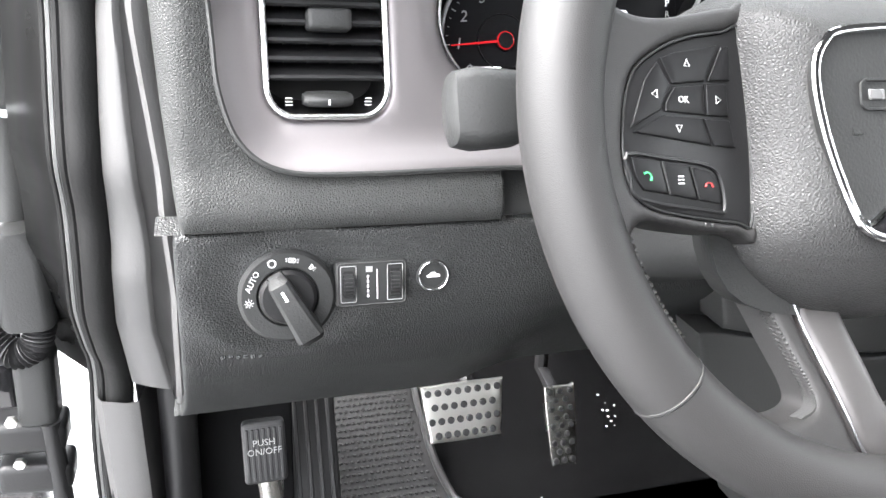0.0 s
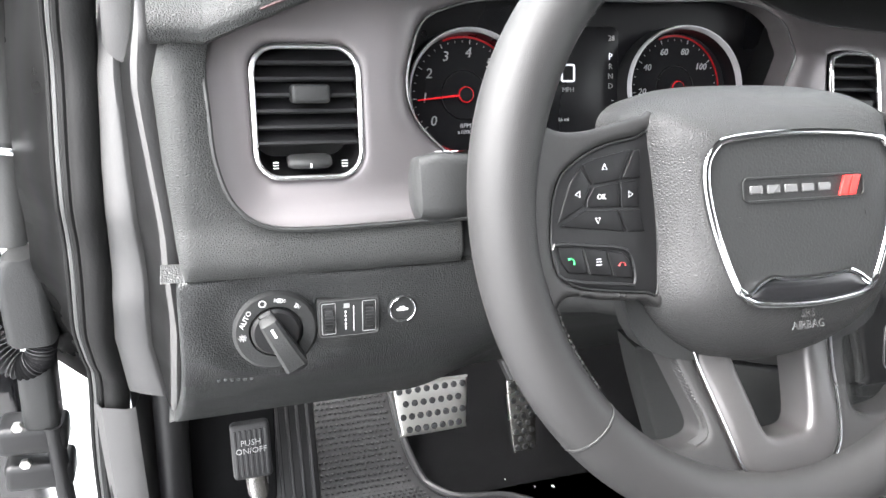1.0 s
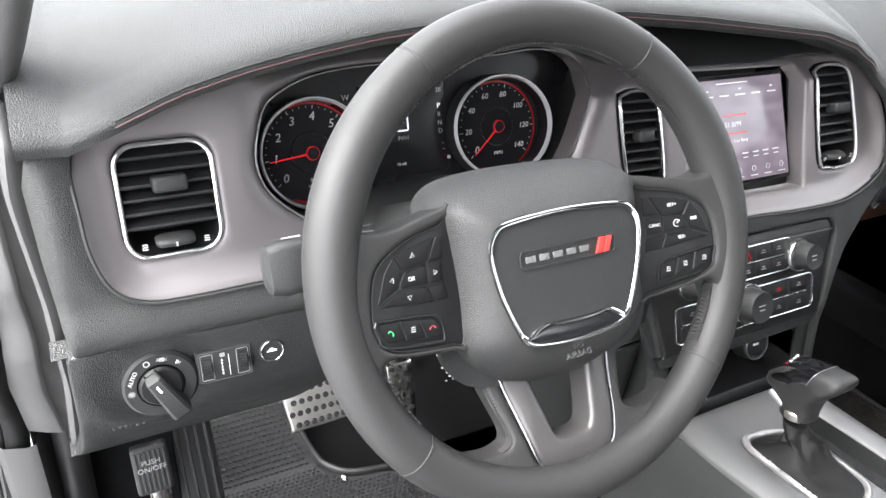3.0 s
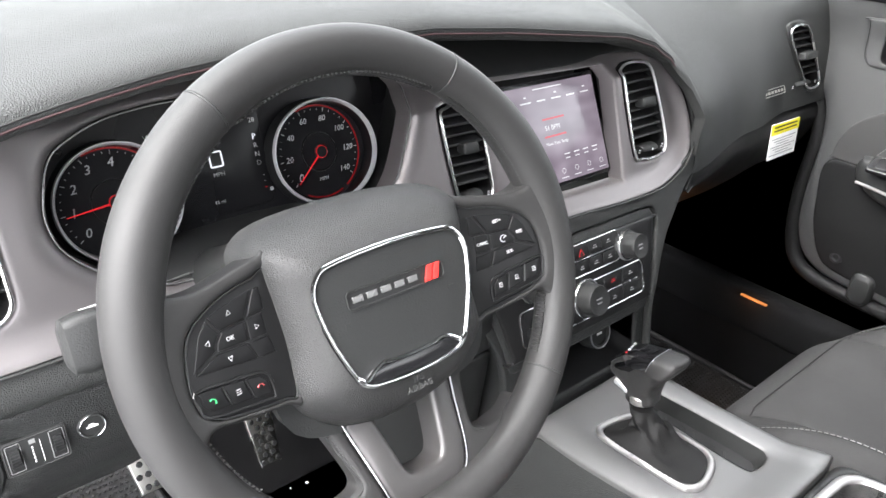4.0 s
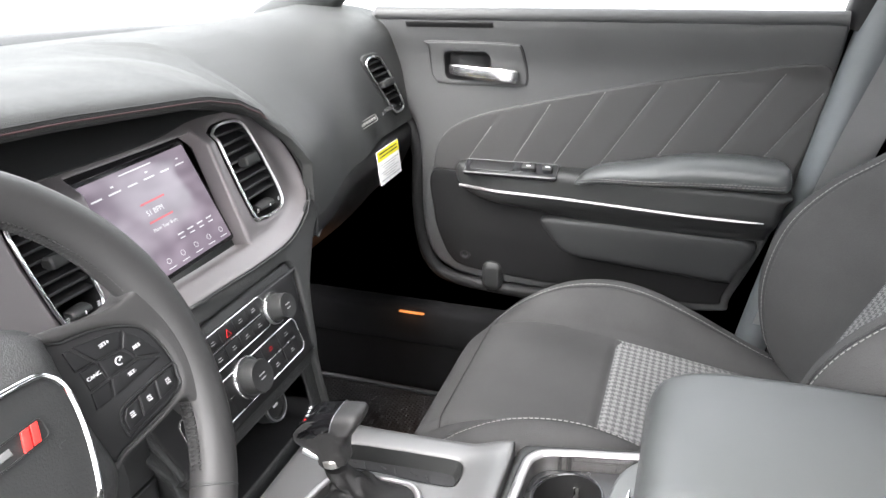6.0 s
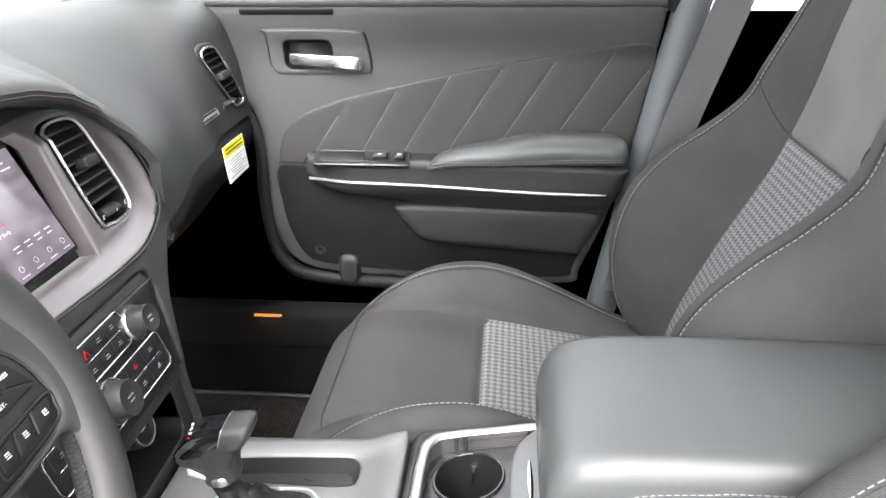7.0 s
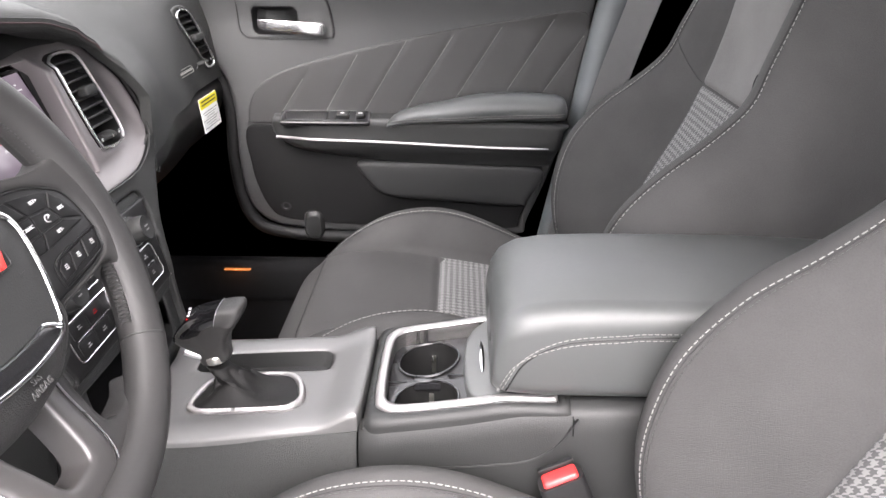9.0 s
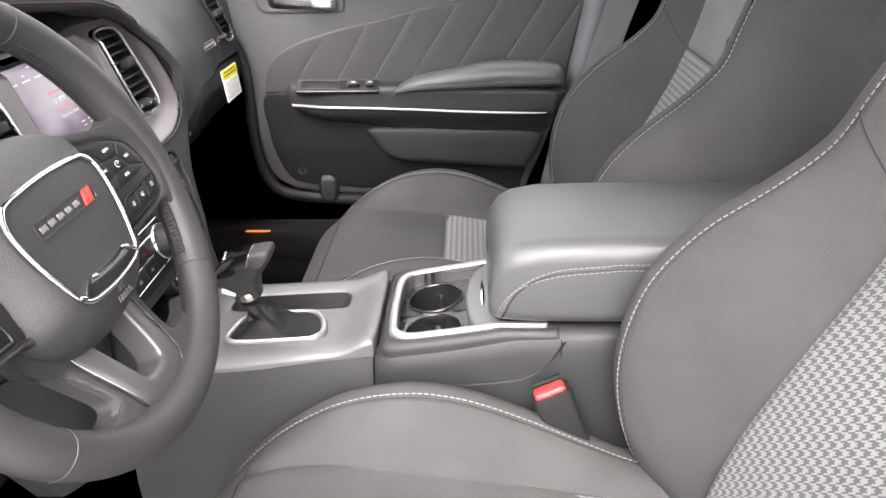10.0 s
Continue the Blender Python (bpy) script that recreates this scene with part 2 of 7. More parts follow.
def rrect(w, h, r, n=5, cx=0.0, cy=0.0):
    """The outline of a rounded rectangle, anticlockwise."""
    out = []
    for sx, sy, a in ((1, 1, 0), (-1, 1, 90), (-1, -1, 180), (1, -1, 270)):
        for k in range(n + 1):
            t = radians(a + 90 * k / n)
            out.append((cx + sx * (w / 2 - r) + r * math.cos(t), cy + sy * (h / 2 - r) + r * math.sin(t)))
    return np.array(out)


def ring_pts(r, n=32, cx=0.0, cy=0.0):
    return np.array([(cx + r * math.cos(2 * math.pi * k / n), cy + r * math.sin(2 * math.pi * k / n)) for k in range(n)])


def inside(poly, pts):
    x, y = pts[:, 0], pts[:, 1]
    hit = np.zeros(len(pts), bool)
    a, b = poly, np.roll(poly, -1, 0)
    for (x0, y0), (x1, y1) in zip(a, b):
        if y0 != y1:
            hit ^= ((y0 > y) != (y1 > y)) & (x < (x1 - x0) * (y - y0) / (y1 - y0) + x0)
    return hit


def dense(loop, gap):
    """The same closed loop with points no further apart than gap."""
    out = []
    for a, b in zip(loop, np.roll(loop, -1, 0)):
        n = max(1, math.ceil(np.linalg.norm(b - a) / gap))
        out += [a + (b - a) * k / n for k in range(n)]
    return np.array(out)


def edge_distance(poly, pts):
    """How far each point lies from the closed outline."""
    a = np.asarray(poly, float)
    d = np.roll(a, -1, 0) - a
    l2 = (d * d).sum(1) + 1e-12
    out = []
    for p in np.array_split(np.asarray(pts, float), max(1, len(pts) // 2000)):
        v = p[:, None, :] - a[None]
        t = np.clip((v * d[None]).sum(2) / l2, 0, 1)
        v = v - t[:, :, None] * d[None]
        out.append(np.sqrt((v * v).sum(2).min(1)))
    return np.concatenate(out)


def sheet(outline, holes, f, out, step, roll=0.0, depth=0.01, uv=False, hole_depth=None):
    """A shaped panel with openings. f gives the place of (u, v), out is the side that it shows; its borders roll back by roll
    and run back by depth."""
    from mathutils.geometry import delaunay_2d_cdt
    loops = [np.array(outline, float)] + [np.array(h, float) for h in holes]
    if roll:
        loops = [dense(lp, max(0.003, min(step, roll * 2))) for lp in loops]
    pts, edges = [], []
    for lp in loops:
        base = len(pts)
        pts += list(lp)
        edges += [(base + k, base + (k + 1) % len(lp)) for k in range(len(lp))]
    lo, hi = loops[0].min(0), loops[0].max(0)
    gx, gy = np.meshgrid(np.arange(lo[0] + step / 2, hi[0], step), np.arange(lo[1] + step / 2, hi[1], step))
    grid = np.stack([gx.ravel(), gy.ravel()], 1)
    if roll:
        rings = []
        for k, lp in enumerate(loops):
            tan = np.roll(lp, -1, 0) - np.roll(lp, 1, 0)
            nor = np.stack([-tan[:, 1], tan[:, 0]], 1)
            nor /= np.linalg.norm(nor, axis=1)[:, None] + 1e-9
            area = np.sum(lp[:, 0] * np.roll(lp[:, 1], -1) - np.roll(lp[:, 0], -1) * lp[:, 1])
            sign = (1 if area > 0 else -1) * (1 if k == 0 else -1)
            for d in (0.12, 0.4, 1.0):
                rings.append(lp + nor * sign * roll * d)
        extra = np.concatenate(rings)
    else:
        extra = np.zeros((0, 2))

    def keep(p, margin):
        ok = inside(loops[0], p)
        for h in loops[1:]:
            ok &= ~inside(h, p)
        if margin > 0:
            for lp in loops:
                ok &= edge_distance(lp, p) > margin
        return ok
    grid = grid[keep(grid, max(step * 0.45, roll * 1.15))]
    if len(extra):
        extra = extra[keep(extra, roll * 0.1)]
    allp = np.concatenate([np.array(pts), extra, grid])
    v2, _, faces, *_ = delaunay_2d_cdt([Vector(p) for p in allp], edges, [], 0, 1e-6)
    v2 = np.array([(v.x, v.y) for v in v2])
    tri = np.array([t for t in faces if len(t) == 3])
    tri = tri[keep(v2[tri].mean(1), 0)]
    dist = np.full(len(v2), 9.0)
    for lp in loops:
        dist = np.minimum(dist, edge_distance(lp, v2))
    out = Vector(out).normalized()
    bm = bmesh.new()
    made = {}
    for k in np.unique(tri):
        q = Vector(f(*v2[k]))
        if roll and dist[k] < roll:
            q -= out * (roll - math.sqrt(max(0.0, roll * roll - (roll - dist[k]) ** 2)))
        made[k] = bm.verts.new(q)
    layer = bm.loops.layers.uv.new("UVMap") if uv else None
    for t in tri:
        try:
            fc = bm.faces.new([made[k] for k in t])
        except ValueError:
            continue
        if uv:
            for lp, k in zip(fc.loops, t):
                lp[layer].uv = v2[k]
    if depth:
        rim = [e for e in bm.edges if len(e.link_faces) == 1]
        got = bmesh.ops.extrude_edge_only(bm, edges=rim)["geom"]
        bmesh.ops.translate(bm, verts=[g for g in got if isinstance(g, bmesh.types.BMVert)], vec=-out * depth)
    return bm


def plate(outline, depth, m, round_=0.0015, holes=(), step=1.0):
    """A flat piece with the outline in its own x, y, a rounded front edge and the depth behind it, set at the pose m (front: +z)."""
    bm = sheet(outline, holes, lambda u, v: (u, v, 0), (0, 0, 1), step, round_, depth)
    bm.transform(m)
    return bm


def loft(rings, closed=True, caps=True, uv=None):
    bm = bmesh.new()
    vs = [[bm.verts.new(p) for p in r] for r in rings]
    n = len(vs[0])
    for a, b in zip(vs, vs[1:]):
        for k in range(n if closed else n - 1):
            q = (k + 1) % n
            bm.faces.new((a[k], a[q], b[q], b[k]))
    if caps and closed:
        if caps != "end":
            bm.faces.new(vs[0][::-1])
        bm.faces.new(vs[-1])
    return bm


def tube(path, radius, n=10, closed=False, flat=1.0, up=None):
    """A round bar along the path; radius may be a list. flat squeezes it along the second axis."""
    p = [Vector(q) for q in path]
    k = len(p)
    rings = []
    ref = Vector(up) if up is not None else None
    for i in range(k):
        a, b = (p[i - 1], p[(i + 1) % k]) if closed else (p[max(0, i - 1)], p[min(k - 1, i + 1)])
        t = (b - a).normalized()
        if ref is None:
            ref = Vector((0, 0, 1)) if abs(t.z) < 0.9 else Vector((1, 0, 0))
        s = t.cross(ref).normalized()
        w = s.cross(t).normalized()
        if up is None:
            ref = w
        r = radius[i] if hasattr(radius, "__len__") else radius
        rings.append([p[i] + s * (r * math.cos(2 * math.pi * j / n)) + w * (r * flat * math.sin(2 * math.pi * j / n)) for j in range(n)])
    if closed:
        rings.append(rings[0])
        bm = loft(rings, True, False)
        bmesh.ops.remove_doubles(bm, verts=bm.verts, dist=1e-6)
        return bm
    return loft(rings)


def box(sx, sy, sz, m, bevel=0.002, seg=2):
    bm = bmesh.new()
    bmesh.ops.create_cube(bm, size=1.0, matrix=Matrix.Diagonal((sx, sy, sz, 1)))
    if bevel:
        bmesh.ops.bevel(bm, geom=bm.edges[:], offset=bevel, segments=seg, affect="EDGES", profile=0.5)
    bm.transform(m)
    return bm


def turned(profile, m, n=40):
    """A round piece about its z, from (radius, height) pairs."""
    rings = [[(r * math.cos(2 * math.pi * k / n), r * math.sin(2 * math.pi * k / n), h) for k in range(n)] for r, h in profile]
    bm = loft(rings)
    bm.transform(m)
    return bm


def hoop(profile, m, n=40):
    """A round ring about its z, whose section is the closed outline of (radius, height) pairs."""
    rings = [[(r * math.cos(2 * math.pi * k / n), r * math.sin(2 * math.pi * k / n), h) for k in range(n)] for r, h in [*profile, profile[0]]]
    bm = loft(rings, True, False)
    bmesh.ops.remove_doubles(bm, verts=bm.verts, dist=1e-7)
    bm.transform(m)
    return bm


def join(*bms):
    a = bms[0]
    for b in bms[1:]:
        me = bpy.data.meshes.new("tmp")
        b.to_mesh(me)
        b.free()
        a.from_mesh(me)
        bpy.data.meshes.remove(me)
    return a


def stitches(path, length=0.0042, gap=0.0022, r=0.00055, lift=(0, 0, 0)):
    """A row of single thread stitches along the path."""
    p = np.array([tuple(q) for q in path], float) + np.array(lift)
    seg = np.linalg.norm(np.diff(p, axis=0), axis=1)
    s = np.concatenate([[0], np.cumsum(seg)])
    at = lambda d: np.array([np.interp(d, s, p[:, k]) for k in range(3)])
    verts, faces = [], []
    d = 0.0
    while d + length < s[-1]:
        a, b = at(d), at(d + length)
        t = b - a
        t /= np.linalg.norm(t) + 1e-9
        u = np.cross(t, (0.31, 0.52, 0.79))
        u /= np.linalg.norm(u) + 1e-9
        w = np.cross(t, u)
        k = len(verts)
        for q in (a, b):
            for j in range(4):
                th = math.pi / 2 * j
                verts.append(q + r * (u * math.cos(th) + w * math.sin(th)))
        for j in range(4):
            q = (j + 1) % 4
            faces.append((k + j, k + q, k + 4 + q, k + 4 + j))
        faces += [(k + 3, k + 2, k + 1, k), (k + 4, k + 5, k + 6, k + 7)]
        d += length + gap
    me = bpy.data.meshes.new("tmp")
    me.from_pydata([tuple(v) for v in verts], [], faces)
    bm = bmesh.new()
    bm.from_mesh(me)
    bpy.data.meshes.remove(me)
    return bm


def lettering(body, size, m, extrude=0.0003, align="CENTER"):
    cu = bpy.data.curves.new("tmp", "FONT")
    cu.body, cu.size, cu.extrude, cu.resolution_u = body, size, extrude, 2
    cu.align_x, cu.align_y = align, "CENTER"
    ob = bpy.data.objects.new("tmp", cu)
    scene.collection.objects.link(ob)
    bpy.context.view_layer.update()
    me = bpy.data.meshes.new_from_object(ob.evaluated_get(bpy.context.evaluated_depsgraph_get()))
    bm = bmesh.new()
    bm.from_mesh(me)
    bm.transform(m)
    bpy.data.objects.remove(ob)
    bpy.data.curves.remove(cu)
    bpy.data.meshes.remove(me)
    return bm


def frame_of(origin, right, up):
    """The pose whose x is right, y is up and z comes out of the face."""
    x = Vector(right).normalized()
    z = x.cross(Vector(up)).normalized()
    y = z.cross(x)
    return Matrix(((x.x, y.x, z.x, origin[0]), (x.y, y.y, z.y, origin[1]), (x.z, y.z, z.z, origin[2]), (0, 0, 0, 1)))


def step01(x, a, b):
    t = min(1.0, max(0.0, (x - a) / (b - a)))
    return t * t * (3 - 2 * t)

# ---- ground, shell of the car ----
def ground():
    bm = bmesh.new()
    bmesh.ops.create_grid(bm, x_segments=60, y_segments=60, size=1.0)
    for v in bm.verts:
        s = math.hypot(v.co.x, v.co.y)
        v.co = Vector((v.co.x * 400, v.co.y * 400, -0.30 + 0.02 * noise.noise(v.co * 40)))
    tagged(part("ground", bm, SNOW), "trodden white snow over a car park", "ground", kind="structure")


ground()


def body_shell():
    """Floor pan, roof, pillars, rear and the closed side, so that light comes in by the real openings alone."""
    roof = [[(x, y, 1.22 + 0.05 * (1 - (x / 0.75) ** 2) - 0.02 * ((y + 0.6) / 0.9) ** 2) for x in np.linspace(-0.62, 0.62, 13)] for y in np.linspace(0.05, -1.9, 14)]
    bm = loft(roof, closed=False)
    bmesh.ops.solidify(bm, geom=bm.faces[:], thickness=-0.03)
    tagged(part("ceiling", bm, HEADLINER), "dark cloth headliner under the roof", "headliner", kind="structure")
    # floor with the toe board and the sills
    rows = []
    for y, z in ((-2.0, 0.0), (-0.6, 0.0), (0.2, 0.0), (0.50, 0.0), (0.60, 0.02), (0.78, 0.22), (0.82, 0.45), (0.83, 0.66)):
        rows.append([(x, y, z + (0.10 if abs(x) > 0.7 else 0.0)) for x in (-0.80, -0.74, -0.68, -0.3, -0.16, 0.16, 0.3, 0.68, 0.74, 0.80)])
    bm = loft(rows, closed=False)
    bmesh.ops.solidify(bm, geom=bm.faces[:], thickness=0.02)
    tagged(part("floor", bm, CARPET), "black carpeted footwell floor", "floor", kind="structure")
    bm = loft([[(x, -1.95, z) for x in np.linspace(-0.8, 0.8, 8)] for z in (0.0, 0.5, 0.92)], closed=False)
    bmesh.ops.solidify(bm, geom=bm.faces[:], thickness=0.02)
    tagged(part("wall_rear", bm, HEADLINER), "dark closed rear of the cabin", "wall", kind="structure")


body_shell()
BASE = lambda x: (0.80 - 0.62 * (abs(x) / 0.80) ** 2.4, 0.800 - 0.025 * (abs(x) / 0.75) ** 2)


def windshield():
    rows = []
    for s in np.linspace(0, 1, 10):
        row = []
        for x in np.linspace(-0.74, 0.74, 25):
            yb, zb = BASE(x)
            row.append((x * (1 - 0.18 * s), yb * (1 - s) + (0.05 - 0.15 * (x / 0.74) ** 2) * s, zb * (1 - s) + (1.23 - 0.03 * (x / 0.74) ** 2) * s + 0.03 * math.sin(math.pi * s)))
        rows.append(row)
    ob = tagged(part("window_1", loft(rows, closed=False), GLASS), "clear raked windscreen above the dashboard", "windscreen", kind="structure")
    ob.visible_shadow = False
    for sx in (-1, 1):
        path = [(0.79, 0.52, 0.77), (0.765, 0.40, 0.83), (0.735, 0.28, 0.93), (0.68, 0.10, 1.08), (0.62, -0.05, 1.22)] if sx > 0 else [(-0.730, 0.312, 0.72), (-0.724, 0.285, 0.765), (-0.716, 0.262, 0.79), (-0.703, 0.232, 0.825), (-0.682, 0.17, 0.90), (-0.655, 0.06, 1.04), (-0.61, -0.08, 1.22)]
        p = curve_through(path, 8)
        tagged(part("trim", tube(p, 0.035 if sx > 0 else 0.0175, 14, flat=1.4), HARD if sx > 0 else ENDCAP), "grey moulded windscreen pillar trim", "pillar", kind="structure")


windshield()

# ---- dashboard ----
dash = thing("dashboard", (-0.05, 0.35, 0.36), "dark grained dashboard with satin graphite bezel and round gauges", "dashboard")
TOP = np.array([(-0.712, 0.728), (-0.69, 0.742), (-0.670, 0.753), (-0.64, 0.768), (-0.60, 0.785), (-0.55, 0.799), (-0.50, 0.809), (-0.45, 0.817), (-0.40, 0.822),
                (-0.30, 0.826), (-0.20, 0.825), (-0.10, 0.816), (0.0, 0.804), (0.09, 0.793), (0.15, 0.776), (0.19, 0.757), (0.221, 0.722), (0.238, 0.685), (0.242, 0.66), (0.246, 0.64)])


def ztop(x):
    return float(np.interp(x, TOP[:, 0], TOP[:, 1]))


VENT4 = curve_through([(0.612, 0.735), (0.622, 0.748), (0.655, 0.748), (0.678, 0.738), (0.712, 0.69), (0.738, 0.648), (0.735, 0.635), (0.705, 0.634), (0.688, 0.644), (0.645, 0.69)], 5, True)


def pad_profile(x):
    """From the windscreen's foot back over the top to the lip above the bezel, or down the face before the passenger."""
    yb, zb = BASE(x)
    zl = ztop(min(x, 0.246))
    lip = curve_through([(yb, zb - 0.02), (yb * 0.8 + 0.1, zb + 0.012), (0.42, 0.832), (0.29, 0.844), (0.215, 0.838), (0.178, 0.829), (0.166, 0.818), (0.168, 0.808)], 6)
    lip = np.array(lip)
    lip[:, 1] -= np.clip((0.55 - lip[:, 0]) / 0.35, 0, 1) ** 1.5 * (0.814 - max(zl, 0.75))
    e = step01(x, 0.48, 0.64)
    face = np.array(curve_through([(yb, zb - 0.02), (yb * 0.8 + 0.1, zb + 0.01), (0.42, 0.826), (0.325 - 0.02 * e, 0.815 + 0.004 * e), (0.262 - 0.025 * e, 0.775 + 0.017 * e), (0.216 + 0.002 * e, 0.715 + 0.012 * e), (0.188 + 0.019 * e, 0.655), (0.176 + 0.025 * e, 0.604)], 6))
    if x > 0.15:
        w = min(1.0, (0.776 - zl) / (0.776 - 0.64))
        both = lip * (1 - w) + face * w
        low = float(np.interp(x, [0.15, 0.246, 0.252, 0.30, 0.36], [zl - 0.006, zl - 0.006, 0.594, 0.600, 0.604]))
        both[:, 1] += (low - both[-1, 1]) * np.linspace(0, 1, len(both)) ** 3 * (1 - step01(x, 0.30, 0.38))
        both[:, 0] -= np.interp(both[:, 1], [0.60, 0.65, 0.70], [0.039, 0.043, 0.050]) * step01(x, 0.17, 0.246) * (1 - step01(x, 0.262, 0.48)) * np.clip((0.80 - both[:, 1]) / 0.12, 0, 1)
        return both
    side = step01(-x, 0.635, 0.690)
    lip[:, 0] += 0.014 * side * np.clip((0.30 - lip[:, 0]) / 0.12, 0, 1)
    return lip




def dash_pad():
    xs = sorted(set(np.round(np.concatenate([np.linspace(-0.708, 0.785, 92), np.linspace(-0.70, -0.655, 46), np.linspace(0.14, 0.20, 30), np.linspace(0.20, 0.254, 130), np.linspace(0.59, 0.785, 60)]), 5)))
    rows = []
    for x in xs:
        p = pad_profile(float(x))
        end = p[-1]
        back = 1 - 0.7 * step01(float(x), 0.12, 0.19)
        tail = [(end[0] + 0.012 * back, end[1] - 0.004 * back), (end[0] + 0.05 * back, end[1] - 0.006 * back)]
        rows.append([(x, y, z) for y, z in [*p, *tail]])
    bm = loft(rows, closed=False)
    faces = [f for f in bm.faces if f.calc_center_median().y < 0.26 and f.calc_center_median().x > 0.55]
    hit = inside(VENT4, np.array([(f.calc_center_median().x, f.calc_center_median().z) for f in faces]))
    bmesh.ops.delete(bm, geom=[f for f, h in zip(faces, hit) if h], context="FACES")
    part("dash_pad", bm, PAD, dash, "soft grained dark grey top pad", 60)
    strip = []
    for x in np.linspace(-0.70, 0.72, 60):
        yb, zb = BASE(float(x))
        strip.append([(x, yb * 0.97 - 0.055, zb + 0.014), (x, yb * 0.975 - 0.04, zb + 0.022), (x, yb * 0.985 - 0.012, zb + 0.026), (x, yb + 0.012, zb + 0.022), (x, yb + 0.02, zb - 0.01)])
    part("defroster_strip", loft(strip, closed=False), HARD, dash, "dark strip along the windscreen's foot", 60)
    for k, off in ((-6, 0.0008), (-9, 0.0006)):
        line = [(r[k][0], r[k][1] - off * 0.3, r[k][2] + off * 0.5) for r in rows if -0.655 < r[k][0] < 0.20]
        part("pad_seam", tube(line, 0.0009, 5), SEAM_WINE if k == -6 else HARD, dash)


dash_pad()


def bezel_y(x, z):
    deep = step01(x, -0.56, -0.46) * (1 - step01(x, 0.112, 0.20))
    y = 0.192 + 0.33 * (z - 0.69) - 0.018 * step01(x, -0.2, 0.12)
    return y + deep * 1.3 * max(0.0, z - 0.735) ** 1.0


BEZEL = curve_through([(-0.676, 0.70), (-0.676, 0.735), (-0.660, 0.764), (-0.60, 0.792), (-0.50, 0.815), (-0.40, 0.828), (-0.30, 0.832), (-0.20, 0.831), (-0.10, 0.822), (0.0, 0.810),
                       (0.09, 0.799), (0.155, 0.781), (0.195, 0.761), (0.226, 0.724), (0.243, 0.685), (0.247, 0.655), (0.241, 0.634), (0.222, 0.616), (0.189, 0.603), (0.155, 0.597), (0.09, 0.597), (0.02, 0.599),
                       (-0.10, 0.600), (-0.20, 0.606), (-0.30, 0.615), (-0.42, 0.622), (-0.50, 0.626), (-0.60, 0.625), (-0.642, 0.628), (-0.664, 0.643), (-0.674, 0.67)], 5, True)
CLUSTER = curve_through([(-0.536, 0.700), (-0.536, 0.722), (-0.524, 0.750), (-0.499, 0.760), (-0.450, 0.766), (-0.408, 0.768), (-0.34, 0.768), (-0.270, 0.769), (-0.222, 0.771), (-0.188, 0.766), (-0.177, 0.755),
                         (-0.183, 0.742), (-0.197, 0.712), (-0.218, 0.677), (-0.25, 0.652), (-0.30, 0.643), (-0.42, 0.640), (-0.475, 0.645), (-0.506, 0.663), (-0.527, 0.682)], 5, True)
VENT1 = rrect(0.074, 0.086, 0.017, 6, -0.611, 0.6955)
VENT2 = curve_through([(-0.158, 0.725), (-0.150, 0.737), (-0.122, 0.738), (-0.108, 0.729), (-0.102, 0.66), (-0.104, 0.640), (-0.115, 0.633), (-0.140, 0.632), (-0.150, 0.640)], 5, True)
VENT3 = curve_through([(0.128, 0.730), (0.136, 0.745), (0.165, 0.750), (0.186, 0.742), (0.197, 0.70), (0.204, 0.655), (0.200, 0.636), (0.182, 0.630), (0.150, 0.632), (0.135, 0.643)], 5, True)
SCREEN = [(-0.068, 0.615), (0.110, 0.615), (0.112, 0.748), (-0.068, 0.748)]


def dish(x, z):
    """The bezel swells toward its lower and outer borders and turns in round the gauges."""
    d, c = (float(edge_distance(q, np.array([(x, z)]))[0]) for q in (BEZEL, CLUSTER))
    low = 1 - step01(z, 0.70, 0.76)
    return bezel_y(x, z) - 0.016 * low * max(0.0, 1 - d / 0.022) ** 2 + 0.009 * max(0.0, 1 - c / 0.016) ** 2


part("bezel", sheet(dense(BEZEL, 0.007), [dense(np.array(q), 0.007) for q in (CLUSTER, VENT1, VENT2, VENT3, SCREEN)], lambda u, v: (u, dish(u, v), v), (0, -1, 0.2), 0.006, 0.005, 0.02), SATIN, dash, "satin graphite bezel", 50)
# added dark sheet on the satin bezel, in place of the overhang's shade
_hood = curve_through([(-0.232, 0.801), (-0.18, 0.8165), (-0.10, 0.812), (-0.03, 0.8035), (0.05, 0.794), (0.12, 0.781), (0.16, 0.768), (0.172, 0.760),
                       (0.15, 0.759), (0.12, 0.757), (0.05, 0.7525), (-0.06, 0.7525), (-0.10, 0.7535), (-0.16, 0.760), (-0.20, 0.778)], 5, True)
part("hood_shade", sheet(_hood, [], lambda u, v: (u, dish(u, v) - 0.0025, v), (0, -1, 0.2), 0.006, 0.002, 0.004), HARD, dash, "dark sheet for the shade under the dash top", 60)
part("bezel_edge", tube([(x, dish(x, z) - 0.001, z) for x, z in dense(BEZEL, 0.007)], 0.0016, 6, True), HARD, dash)


